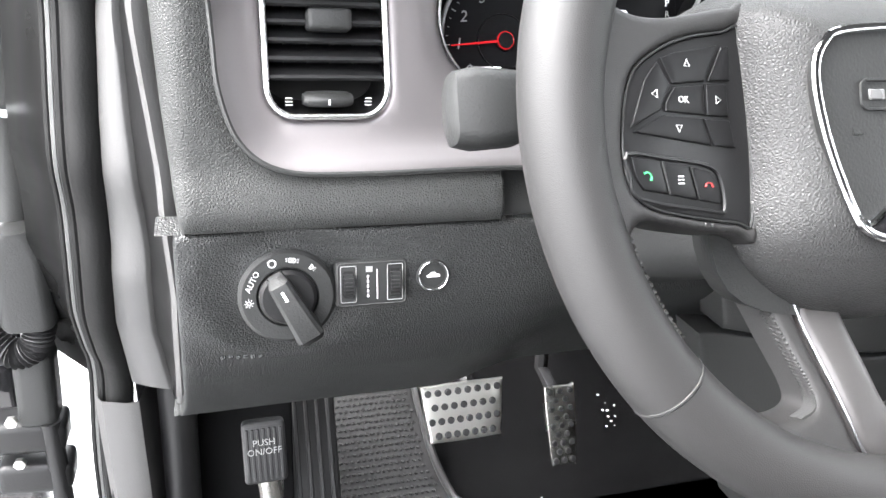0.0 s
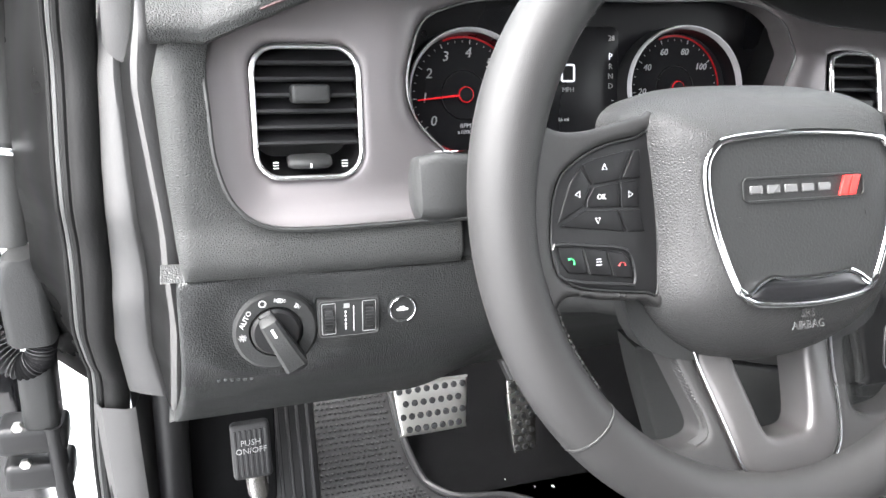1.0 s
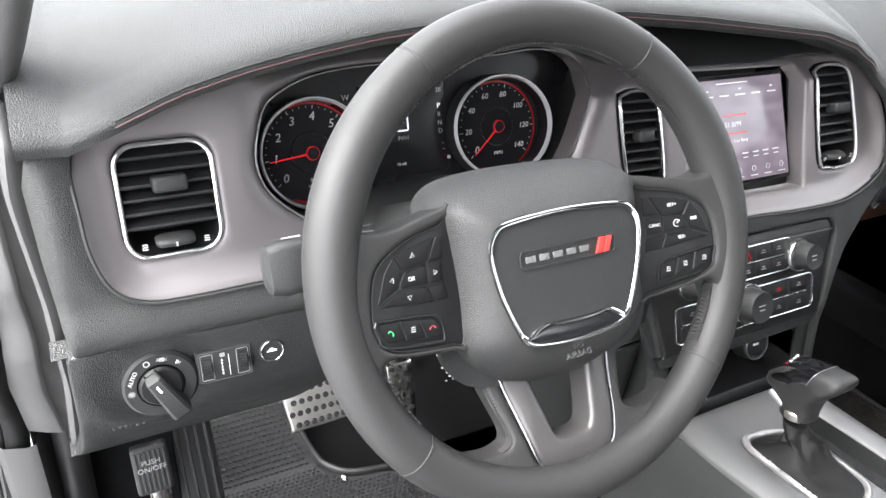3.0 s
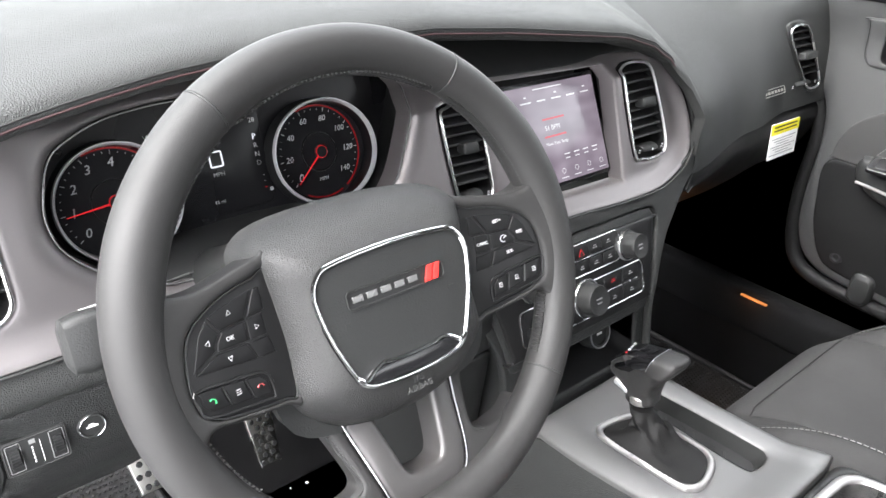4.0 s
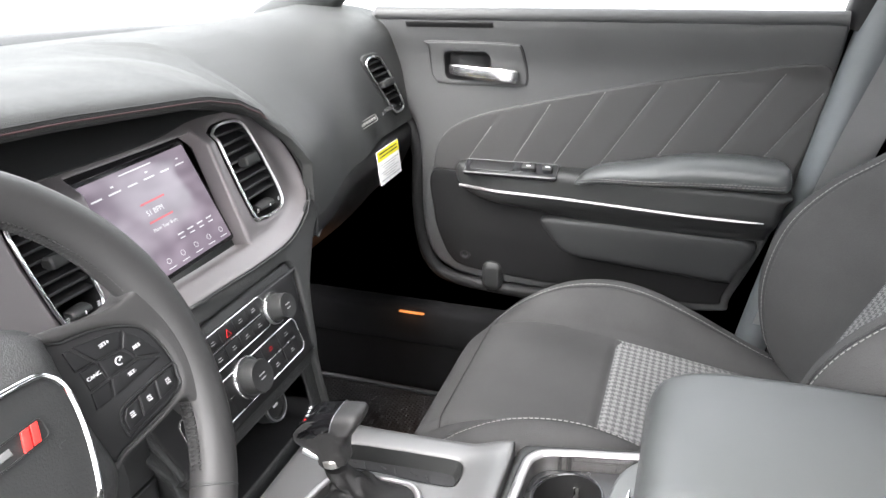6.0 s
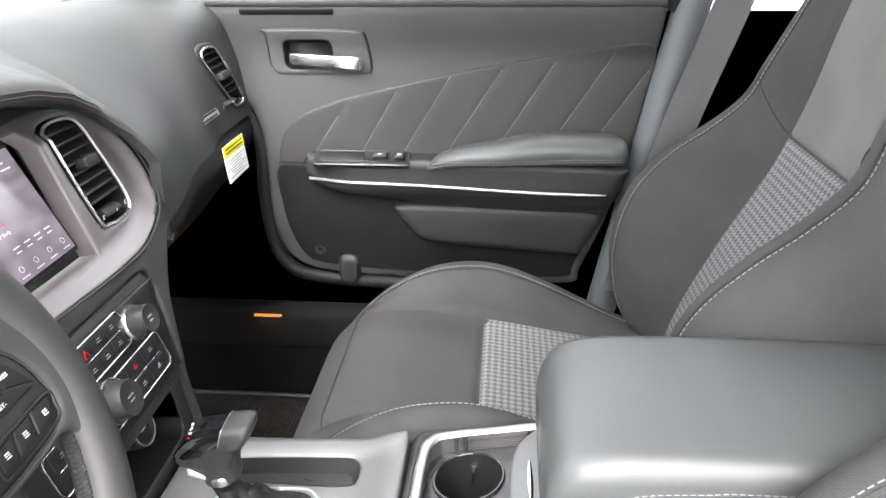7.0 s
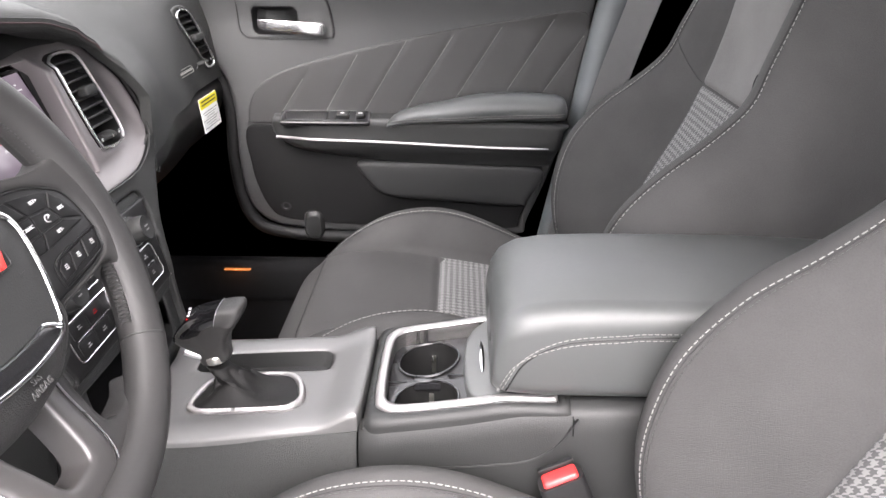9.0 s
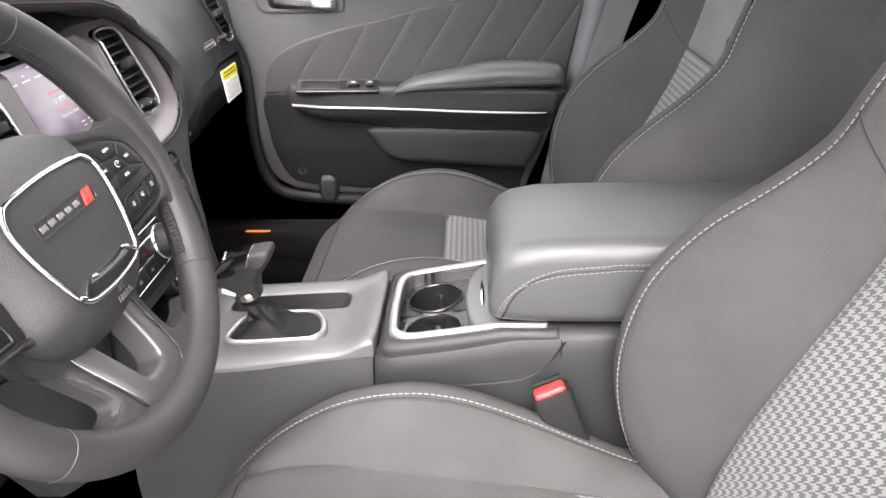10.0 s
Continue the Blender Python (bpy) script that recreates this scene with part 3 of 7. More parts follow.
def air_vent(outline, f, n, rear, label, tab=(0.0, 0.02), wheel=True, lean=0.0):
    """A vent with a bright rim, a black throat, slats, upright vanes, a slider and a thumb wheel. f gives the face's place."""
    o = np.array(outline)
    c = o.mean(0)
    grow = lambda s: c + (o - c) * s
    bm = tube([tuple(Vector(f(u, v)) + Vector((0, -0.0015, 0))) for u, v in dense(grow(0.975), 0.003)], 0.0019, 8, True)
    vent = part("air_vent", bm, HANDLE, dash, label)
    part("throat", sheet(grow(0.97), [], lambda u, v: tuple(Vector(f(u, v)) + Vector((0, rear, 0))), (0, -1, 0), 0.03, 0, 0.0), BLACK, vent)
    wall = [[tuple(Vector(f(u, v)) + Vector((0, d, 0))) for u, v in grow(0.96)] for d in (0.001, rear)]
    part("duct", loft(wall, True, False), BLACK, vent)
    lo, hi = o.min(0), o.max(0)
    base = lo[1] + (hi[1] - lo[1]) * 0.2 if wheel else lo[1] + 0.006
    for k in range(n):
        v = base + (hi[1] - 0.007 - base) * (k + 0.5) / n
        cut = []
        for (u0, v0), (u1, v1) in zip(o, np.roll(o, -1, 0)):
            if (v0 > v) != (v1 > v):
                cut.append(u0 + (u1 - u0) * (v - v0) / (v1 - v0))
        x0, x1 = min(cut), max(cut)
        x0, x1 = x0 + (x1 - x0) * 0.04, x1 - (x1 - x0) * 0.04
        rings = []
        for s in np.linspace(0, 1, 5):
            x = x0 + (x1 - x0) * s
            y, z = f(x, v)[1], f(x, v)[2]
            rings.append([(x, y + 0.002, z + 0.0016), (x, y + 0.001, z), (x, y + 0.002, z - 0.0016), (x, y + 0.018, z + 0.0036), (x, y + 0.018, z + 0.006)])
        part("slat", loft(rings), BLACK, vent)
    for k in range(4):
        x = lo[0] + (hi[0] - lo[0]) * (k + 1) / 5
        y = f(x, c[1])[1]
        part("vane", box(0.0016, 0.012, (hi[1] - lo[1]) * 0.62, pose(x, y + 0.030, c[1] + 0.006, 0, 0, 0), 0.0004, 1), BLACK, vent)
    tx, tz = c[0] + tab[0], c[1] + tab[1]
    part("slider", box((hi[0] - lo[0]) * 0.36, 0.016, 0.013, pose(tx, f(tx, tz)[1] - 0.001, tz, -14, 0, 0), 0.003, 3), HARD, vent)
    if wheel:
        wx, wz = c[0], lo[1] + (hi[1] - lo[1]) * 0.115
        bm = turned([(0.0060, -0.015), (0.0090, -0.012), (0.0098, 0.0), (0.0090, 0.012), (0.0060, 0.015)], pose(wx, f(wx, wz)[1] + 0.0045, wz, 0, 90, 0), 28)
        bmesh.ops.scale(bm, vec=((hi[0] - lo[0]) / 0.074, 1, 0.5), verts=bm.verts, space=Matrix.Translation((-wx, 0, -wz)))
        w = part("thumb_wheel", bm, HARD, vent)
        part("mark", box(0.0010, 0.001, 0.003, pose(wx, f(wx, wz)[1] - 0.0055, wz, 0, 0, 0), 0, 1), WHITE, w)
        for s in (-1, 1):
            sx = wx + s * (hi[0] - lo[0]) * 0.32
            part("icon", join(*[box(0.004, 0.0006, 0.0005, pose(sx, f(sx, wz)[1] - 0.0026, wz - 0.002 + 0.002 * q), 0) for q in range(3)]), WHITE, vent)
    return vent


on_bezel = lambda u, v: (u, bezel_y(u, v), v)
air_vent(VENT1, on_bezel, 6, 0.045, "square air vent with bright rim and slats", (0.002, 0.012))
air_vent(VENT2, on_bezel, 8, 0.045, "tall air vent with bright rim and slats", (0.0, 0.012))
air_vent(VENT3, on_bezel, 8, 0.045, "tall air vent with bright rim and slats", (0.0, 0.015))


def pass_face(x, z):
    p = pad_profile(x)
    order = np.argsort(p[:, 1][24:])
    return float(np.interp(z, p[24:, 1][order], p[24:, 0][order]))


on_face = lambda u, v: (u, pass_face(u, v) - 0.003, v)
air_vent(VENT4, on_face, 7, 0.040, "slanted end air vent with bright rim", (0.0, 0.004))
_c4 = VENT4.mean(0)
part("vent_collar", sheet(_c4 + (VENT4 - _c4) * 1.12, [_c4 + (VENT4 - _c4) * 0.985], on_face, (0, -1, 0.1), 0.012, 0.003, 0.012), PAD, dash, "grained collar round the end vent", 60)




# cluster: hood, dark face, gauges
def cluster():
    cy = lambda u, v: 0.270 + 0.33 * (v - 0.69)
    c = CLUSTER.mean(0)
    rings = []
    for d, grow in ((0.0, 1.0), (0.12, 1.03), (0.4, 1.09), (1.0, 1.11)):
        rings.append([(p[0], dish(*q) * (1 - d) + cy(*p) * d, p[1]) for p, q in zip(c + (CLUSTER - c) * grow, CLUSTER)])
    cl = part("gauge_binnacle", loft(rings, True, False), BLACK, dash, "dark instrument cluster with two round gauges")
    part("cluster_face", sheet(c + (CLUSTER - c) * 1.112, [], lambda u, v: (u, cy(u, v), v), (0, -1, 0.3), 0.03, 0, 0), DIALGLASS, cl)
    part("hood_edge", tube([(p[0], dish(*p) - 0.0006, p[1]) for p in CLUSTER], 0.0009, 6, True), TRIMGREY_SHINE, cl)
    # low shelf between the gauges' feet
    shelf = [[(x, 0.190 + d, 0.646 + h - 0.010 * ((x + 0.36) / 0.15) ** 2) for d, h in ((-0.006, -0.012), (0.0, 0.0), (0.012, 0.004), (0.03, 0.006), (0.075, 0.004))] for x in np.linspace(-0.50, -0.24, 20)]
    part("lower_shelf", loft(shelf, closed=False), HARD, cl, "dark shelf below the gauges", 60)
    # paler tube drawn as the highlight along the shelf's front
    part("shelf_highlight", tube([(r[1][0], r[1][1] - 0.0005, r[1][2] + 0.0006) for r in shelf], 0.0009, 5), TRIMGREY_SHINE, cl)
    for cx, cz, wide, high, marks, start, sweep, needle in ((-0.4705, 0.6885, 0.0530, 0.0520, "0 1 2 3 4 5 6 7".split(), 218, -238, 0.135), (-0.2645, 0.6925, 0.0590, 0.0535, "0 20 40 60 80 100 120 140".split(), 222, -262, 0.0)):
        up = (0, 0.314, 0.95)
        m = frame_of((cx, cy(cx, cz) - 0.003, cz), (1, 0, 0), up)
        r = 0.0500
        oval = m @ Matrix.Diagonal((wide / high, 1, 1, 1))
        g = part("gauge", hoop([(high * 0.945, 0.0150), (high * 0.980, 0.0200), (high * 0.998, 0.0200), (high * 1.008, 0.0175), (high * 1.008, 0.0150)], oval, 72), GAUGERING, cl, "round gauge with bright ring")
        part("gauge_body", hoop([(high * 1.005, 0.0155), (high * 1.02, 0.0120), (high * 1.03, -0.002)], oval, 72), BLACK, g)
        part("gauge_wall", loft([[oval @ Vector((q * math.cos(t), q * math.sin(t), h)) for t in np.linspace(0, 2 * math.pi, 65)[:-1]] for q, h in ((high * 0.948, 0.0152), (high * 0.94, 0.008), (high * 0.93, 0.0))], True, False), DIALGLASS, g)
        part("dial", turned([(0.001, 0.0), (high * 0.94, 0.0), (high * 0.94, -0.002), (0.001, -0.002)], oval, 48), DIAL, g)
        part("inner_dial", hoop([(0.0195, 0.0004), (0.0200, 0.0012), (0.0205, 0.0004)], m, 48), BLACK, g)
        for k, word in enumerate(marks):
            a = radians(start + sweep * k / (len(marks) - 1))
            size = 0.0115 if len(word) < 2 else 0.0082
            part("numeral", lettering(word, size, m @ Matrix.Translation((0.69 * r * math.cos(a), 0.69 * r * math.sin(a), 0.0005)) @ slant), DIALPRINT, g)
        for k in range(4 * (len(marks) - 1) + 1):
            a = start + sweep * k / (4 * (len(marks) - 1))
            part("tick", box(0.0016 if k % 4 else 0.0036, 0.0006, 0.0004, m @ pose(0, 0, 0.0006, 0, 0, a) @ Matrix.Translation((r * 0.87, 0, 0)), 0), GREYPRINT if k % 4 else DIALPRINT, g)
        for a0, a1, w in ((112, -58, 0.0012), (-66, -118, 0.0009)):
            rows = [[m @ Vector((q * r * math.cos(radians(t)), q * r * math.sin(radians(t)), 0.0008)) for q in (0.925, 0.925 + w * 28)] for t in np.linspace(a0, a1, 30)]
            part("red_band", loft(rows, closed=False), LIT_DIMRED, g)
        a = radians(start + sweep * needle)
        hub = part("needle_hub", turned([(0.0068, 0.002), (0.0068, 0.005), (0.0055, 0.007), (0.001, 0.0075)], m, 24), DIAL, g)
        part("hub_ring", hoop([(0.0056, 0.0062), (0.0062, 0.0066), (0.0067, 0.0055)], m, 24), LIT_RED, hub)
        part("needle", tube([m @ Vector((q * math.cos(a), q * math.sin(a), 0.005)) for q in (0.006, 0.01, r * 0.84)], [0.0010, 0.0010, 0.0005], 6), LIT_RED, hub)
        part("unit_print", lettering("RPM\nx1000" if len(marks[1]) < 2 else "MPH", 0.0052, m @ Matrix.Translation((0.0, -0.56 * r, 0.0005)) @ slant), DIALPRINT, g)
    # display between the gauges
    m = frame_of((-0.375, cy(-0.375, 0.70) - 0.003, 0.70), (1, 0, 0), (0, 0.314, 0.95))
    disp = part("display", plate(rrect(0.095, 0.092, 0.006, 5, 0.004, 0.0), 0.002, m, 0.0006), DIALGLASS, cl, "dark information display")
    part("digit", tube([m @ Vector((u + 0.001, v + 0.006, 0.001)) for u, v in rrect(0.012, 0.014, 0.0012, 2)], 0.0009, 5, True), LIT_WHITE, disp)
    part("unit_print", lettering("MPH", 0.0058, m @ Matrix.Translation((0.001, -0.0085, 0.001))), GREYPRINT, disp)
    for k, w in enumerate("PRND"):
        part("gear_letter", lettering(w, 0.0078 if w == "P" else 0.0068, m @ Matrix.Translation((0.043, 0.020 - 0.0085 * k, 0.001))), LIT_WHITE if w == "P" else GREYPRINT, disp)
    part("compass_print", lettering("W", 0.0075, m @ Matrix.Translation((-0.056, 0.036, 0.001))), DIALPRINT, cl)
    part("temperature_print", lettering("28", 0.0065, m @ Matrix.Translation((0.044, 0.036, 0.001))), DIALPRINT, disp)
    part("odometer_print", lettering("16 mi", 0.0048, m @ Matrix.Translation((-0.004, -0.034, 0.001))), DIALPRINT, disp)
    for k in range(3):
        part("fuel_tick", box(0.0022, 0.0006, 0.0003, m @ Matrix.Translation((0.045, -0.018 - 0.006 * k, 0.001)), 0), LIT_RED if k == 2 else DIALPRINT, disp)
    part("fuel_pump_mark", box(0.0032, 0.0036, 0.0004, m @ Matrix.Translation((0.050, -0.033, 0.001)), 0.0008, 1), DIALPRINT, disp)
    return cl


cluster()


# touch screen
def touch_screen():
    m = frame_of((0.022, 0.198, 0.680), (1, 0.0, 0), (0, 0.052, 0.113))
    s = part("touch_screen", plate(rrect(0.176, 0.13, 0.004), 0.01, m, 0.001), GLOSS, dash, "wide touch screen, lit violet grey")
    panel = part("display", plate(rrect(0.166, 0.120, 0.002), 0.001, m @ Matrix.Translation((0, 0, 0.0016)), 0.0003), SCREENLIGHT, s)
    at = lambda u, v: m @ Matrix.Translation((u, v, 0.0018))
    bar = lambda u, v, w, h, mat, name="screen_text_bar": part(name, box(w, h * 0.62, 0.0002, at(u, v), 0), mat, panel)
    rnd = random.Random(8)
    for k in range(6):
        bar(-0.066 + 0.026 * k, 0.041, 0.014 + 0.004 * rnd.random(), 0.0028, SCREEN_INK)
        if k % 2:
            bar(-0.066 + 0.026 * k, 0.0475, 0.004, 0.003, SCREEN_INK)
    bar(0.0, 0.055, 0.05, 0.0022, SCREEN_INK)
    bar(0.0, 0.018, 0.038, 0.0036, SCREEN_RED, "screen_red_bar")
    part("screen_text", lettering("51 BPM", 0.0085, at(-0.004, 0.007), 0.0001), SCREEN_INK, panel)
    bar(-0.001, -0.003, 0.038, 0.0036, SCREEN_RED, "screen_red_bar")
    part("screen_text", lettering("Move Your Body", 0.0056, at(-0.001, -0.012), 0.0001), SCREEN_INK, panel)
    for k in range(4):
        bar(0.012 + 0.017 * k, -0.028, 0.010, 0.0024, SCREEN_INK)
        bar(0.012 + 0.017 * k, -0.033, 0.008, 0.0020, SCREEN_INK)
    for k in range(7):
        u = -0.07 + 0.0235 * k
        part("screen_icon", tube([at(u + 0.003 * math.cos(t), -0.0475 + 0.003 * math.sin(t)) @ Vector((0, 0, 0)) for t in np.linspace(0, 6.283, 11)[:-1]], 0.00035, 4, True), SCREEN_INK, panel)
        bar(u, -0.0555, 0.012, 0.0018, SCREEN_INK)
    return s, m


SCREENLIGHT = glow("lit_screen_with_reflection", (0.34, 0.28, 0.34), 0.05)
_n, _l = SCREENLIGHT.node_tree.nodes, SCREENLIGHT.node_tree.links
# soft pale clouds in the glow stand in for reflections on the glass
_cloud, _tone = _n.new("ShaderNodeTexNoise"), _n.new("ShaderNodeMix")
_cloud.inputs["Scale"].default_value, _cloud.inputs["Detail"].default_value = 7.0, 0.0
_tone.data_type = "RGBA"
_tone.inputs[6].default_value, _tone.inputs[7].default_value = (0.05, 0.03, 0.06, 1), (0.62, 0.52, 0.62, 1)
_l.new(_cloud.outputs[0], _tone.inputs[0])
_l.new(_tone.outputs[2], _n["Principled BSDF"].inputs["Emission Color"])
touch_screen()


# lower pad, knee panel and their switches
def knee_y(z):
    return float(np.interp(z, [0.36, 0.42, 0.46, 0.49, 0.52, 0.55, 0.59], [0.310, 0.248, 0.206, 0.182, 0.168, 0.161, 0.158]))


def lower_dash():
    strip = curve_through([(0.192, 0.626), (0.182, 0.626), (0.172, 0.619), (0.162, 0.604), (0.158, 0.593), (0.162, 0.5905)], 4)
    k0 = int(np.argmin(np.hypot(BEZEL[:, 0] + 0.503, BEZEL[:, 1] - 0.626)))
    k1 = int(np.argmin(np.hypot(BEZEL[:, 0] + 0.664, BEZEL[:, 1] - 0.760)))
    border = [BEZEL[k % len(BEZEL)] for k in range(k0, (k1 if k1 > k0 else k1 + len(BEZEL)) + 1)]
    c = np.array((-0.60, 0.70))
    border = [q + (c - q) * 0.02 for q in border]
    outline = np.array([(-0.503, 0.5905), *[tuple(q) for q in border], (-0.690, 0.748), (-0.704, 0.738), (-0.710, 0.715), (-0.707, 0.66), (-0.703, 0.615), (-0.701, 0.600), (-0.699, 0.5905)])

    def left_pad(u, v):
        y = float(np.interp(v, [0.59, 0.60, 0.612, 0.626, 0.66, 0.70, 0.74, 0.77], [0.159, 0.156, 0.160, 0.168, 0.173, 0.182, 0.192, 0.202]))
        d = float(edge_distance(BEZEL[::2], np.array([(u, v)]))[0])
        return (u, y - 0.004 * step01(d, 0.0, 0.012) + 0.02 * step01(-u, 0.696, 0.712), v)
    part("lower_pad", sheet(outline, [], left_pad, (0, -1, 0.1), 0.006, 0.0025, 0.02), PAD, dash, "soft grained pad round the bezel", 60)
    rows = [[(x, y + 0.003, z) for y, z in strip] for x in np.linspace(-0.501, -0.16, 12)]
    part("column_filler", loft(rows, closed=False), HARD, dash)
    outline = curve_through([(-0.690, 0.588), (-0.701, 0.5878), (-0.7045, 0.5855), (-0.7055, 0.575), (-0.708, 0.50), (-0.717, 0.40), (-0.724, 0.362), (-0.720, 0.359), (-0.60, 0.365), (-0.45, 0.368), (-0.33, 0.375), (-0.20, 0.38), (-0.16, 0.40),
                             (-0.155, 0.58), (-0.16, 0.588), (-0.40, 0.588)], 5, True)
    def knee(u, v):
        d = math.hypot(u + 0.640, v - 0.547)
        ring = 0.010 * math.exp(-((d - 0.036) / 0.010) ** 2) - 0.006 * math.exp(-((d - 0.052) / 0.010) ** 2) * step01(0.56 - v, 0.0, 0.04)
        cave = 0.03 * step01(u, -0.50, -0.40) * step01(v, 0.54, 0.46)
        return (u, knee_y(v) + ring * 0.6 + cave, v)
    for k in range(6):
        q = knee(-0.682 + 0.0048 * k, 0.4935)
        part("moulded_bar", box(0.0034, 0.002, 0.0040 if k % 2 else 0.0050, pose(q[0], q[1] + 0.0004, q[2], -28, 0, 0), 0.0006, 1), KNEE, dash)
    part("knee_panel", sheet(outline, [], knee, (0, -0.83, -0.2), 0.012, 0.003, 0.02), KNEE, dash, "dark grained knee panel", 60)


lower_dash()
nk = lambda x, z: frame_of((x, knee_y(z) - 0.001, z), (1, 0, 0), (0, 0.006, 0.04))


def light_switch():
    m = nk(-0.6405, 0.5455) @ Matrix.Diagonal((0.82, 0.82, 0.82, 1))
    s = part("light_switch", turned([(0.036, -0.01), (0.037, 0.004), (0.034, 0.0075), (0.0235, 0.0075), (0.022, 0.004), (0.001, 0.004)], m, 56), HARD, dash, "round headlamp switch with a turning grip")
    part("dial_base", turned([(0.0215, 0.0), (0.0215, 0.009), (0.019, 0.012), (0.001, 0.0125)], m, 40), BLACK, s)
    turn = m @ pose(0, 0, 0, 0, 0, 28)
    rings = []
    for v, w, h in ((0.019, 0.0045, 0.013), (0.021, 0.006, 0.018), (0.016, 0.0078, 0.026), (0.0, 0.0085, 0.029), (-0.018, 0.0095, 0.030), (-0.031, 0.0105, 0.029), (-0.036, 0.0085, 0.024), (-0.0365, 0.007, 0.012)):
        rings.append([turn @ Vector(q) for q in ((-w, v, 0.006), (-w, v, h - 0.003), (-w * 0.7, v, h), (w * 0.7, v, h), (w, v, h - 0.003), (w, v, 0.006))])
    grip = part("grip", loft(rings), HARD, s)
    part("pointer", box(0.002, 0.008, 0.0006, turn @ pose(0, 0.008, 0.0292, -6, 0, 0), 0), WHITE, grip)
    part("print", lettering("AUTO", 0.0062, m @ pose(0, 0, 0.008, 0, 0, 62) @ Matrix.Translation((0, 0.0288, 0))), KEYPRINT, s)
    part("icon", hoop([(0.0022, 0), (0.0028, 0.0003), (0.0034, 0)], m @ pose(0, 0, 0.0078, 0, 0, 22) @ Matrix.Translation((0, 0.0288, 0)), 16), KEYPRINT, s)
    sun = m @ pose(0, 0, 0.0078, 0, 0, 96) @ Matrix.Translation((0, 0.0288, 0)) @ Matrix.Scale(0.8, 4)
    part("icon", join(hoop([(0.0013, 0), (0.0018, 0.0003), (0.0022, 0)], sun, 14), *[box(0.0016, 0.0006, 0.0004, sun @ pose(0, 0, 0, 0, 0, 45 * q) @ Matrix.Translation((0.0037, 0, 0)), 0) for q in range(8)]), KEYPRINT, s)
    for a, k in ((-8, 2), (-36, 1)):
        lamp = m @ pose(0, 0, 0.0078, 0, 0, a) @ Matrix.Translation((0, 0.0288, 0)) @ Matrix.Scale(0.75, 4)
        for q in range(k):
            side = -1 if q else 1
            arc = [lamp @ Vector((side * (0.0008 + 0.0026 * math.cos(t)), 0.0026 * math.sin(t), 0.0002)) for t in np.linspace(-1.57, 1.57, 8)]
            part("icon", join(tube(arc, 0.0004, 4, True), *[box(0.002, 0.0005, 0.0004, lamp @ Matrix.Translation((side * 0.0056, 0.0016 * r, 0)), 0) for r in (-1, 0, 1)]), KEYPRINT, s)


light_switch()


def dimmer():
    m = nk(-0.5875, 0.5505) @ Matrix.Diagonal((0.86, 0.90, 0.9, 1))
    s = part("dimmer_panel", plate(rrect(0.054, 0.034, 0.003), 0.006, m @ Matrix.Translation((0, 0, 0.003)), 0.001), HARD, dash, "dimmer panel with two thumb wheels")
    edge = [m @ Vector((u, v, 0.0035)) for u, v in rrect(0.051, 0.031, 0.003)]
    part("outline", tube(edge, 0.0003, 4, True), TRIMGREY, s)
    for sx in (-1, 1):
        w = part("thumb_wheel", turned([(0.010, -0.0045), (0.0115, -0.0035), (0.0115, 0.0035), (0.010, 0.0045)], m @ pose(sx * 0.0175, 0, -0.003, 0, 90, 0), 30), BLACK, s)
        for k in range(-3, 4):
            part("rib", box(0.008, 0.0009, 0.0009, m @ Matrix.Translation((sx * 0.0175, 0.0026 * k, 0.0085 - 0.00035 * k * k)), 0), HARD, w)
        part("frame_line", tube([m @ Vector((sx * 0.0175 + u, v, 0.0034)) for u, v in rrect(0.0115, 0.0265, 0.001)], 0.0003, 4, True), GREYPRINT, s)
    for k in range(5):
        part("icon", box(0.0012, 0.0022, 0.0004, m @ Matrix.Translation((-0.003, -0.009 + 0.0035 * k, 0.0034)), 0), WHITE, s)
    part("icon", box(0.005, 0.004, 0.0004, m @ Matrix.Translation((-0.002, 0.0105, 0.0034)), 0), GREYPRINT, s)
    part("icon", box(0.0006, 0.022, 0.0004, m @ Matrix.Translation((0.004, -0.001, 0.0034)), 0), WHITE, s)


dimmer()


def boot_button():
    m = nk(-0.5465, 0.5525) @ Matrix.Diagonal((0.74, 0.74, 0.74, 1))
    b = part("boot_button", turned([(0.0145, -0.01), (0.015, 0.002), (0.0135, 0.0035), (0.012, 0.003), (0.0115, 0.001), (0.001, 0.0015)], m, 40), HARD, dash, "round boot release button with a car mark")
    part("ring", hoop([(0.0128, 0.0034), (0.0132, 0.0038), (0.0136, 0.0034)], m, 40), CHROME, b)
    part("icon", plate([(-0.006, -0.0015), (0.006, -0.0015), (0.006, 0.0005), (0.003, 0.0012), (0.0015, 0.003), (-0.002, 0.003), (-0.004, 0.0008), (-0.006, 0.0003)], 0.0004, m @ Matrix.Translation((0, 0, 0.0022)), 0), WHITE, b)


boot_button()


# ---- centre stack ----
def stack_y(z):
    return float(np.interp(z, [0.36, 0.40, 0.473, 0.574, 0.60], [0.075, 0.080, 0.091, 0.125, 0.136]))


def stack_edge(z):
    return float(np.interp(z, [0.36, 0.40, 0.44, 0.465, 0.492, 0.528, 0.553, 0.578, 0.592], [0.138, 0.1365, 0.137, 0.1415, 0.1535, 0.173, 0.195, 0.222, 0.243]))


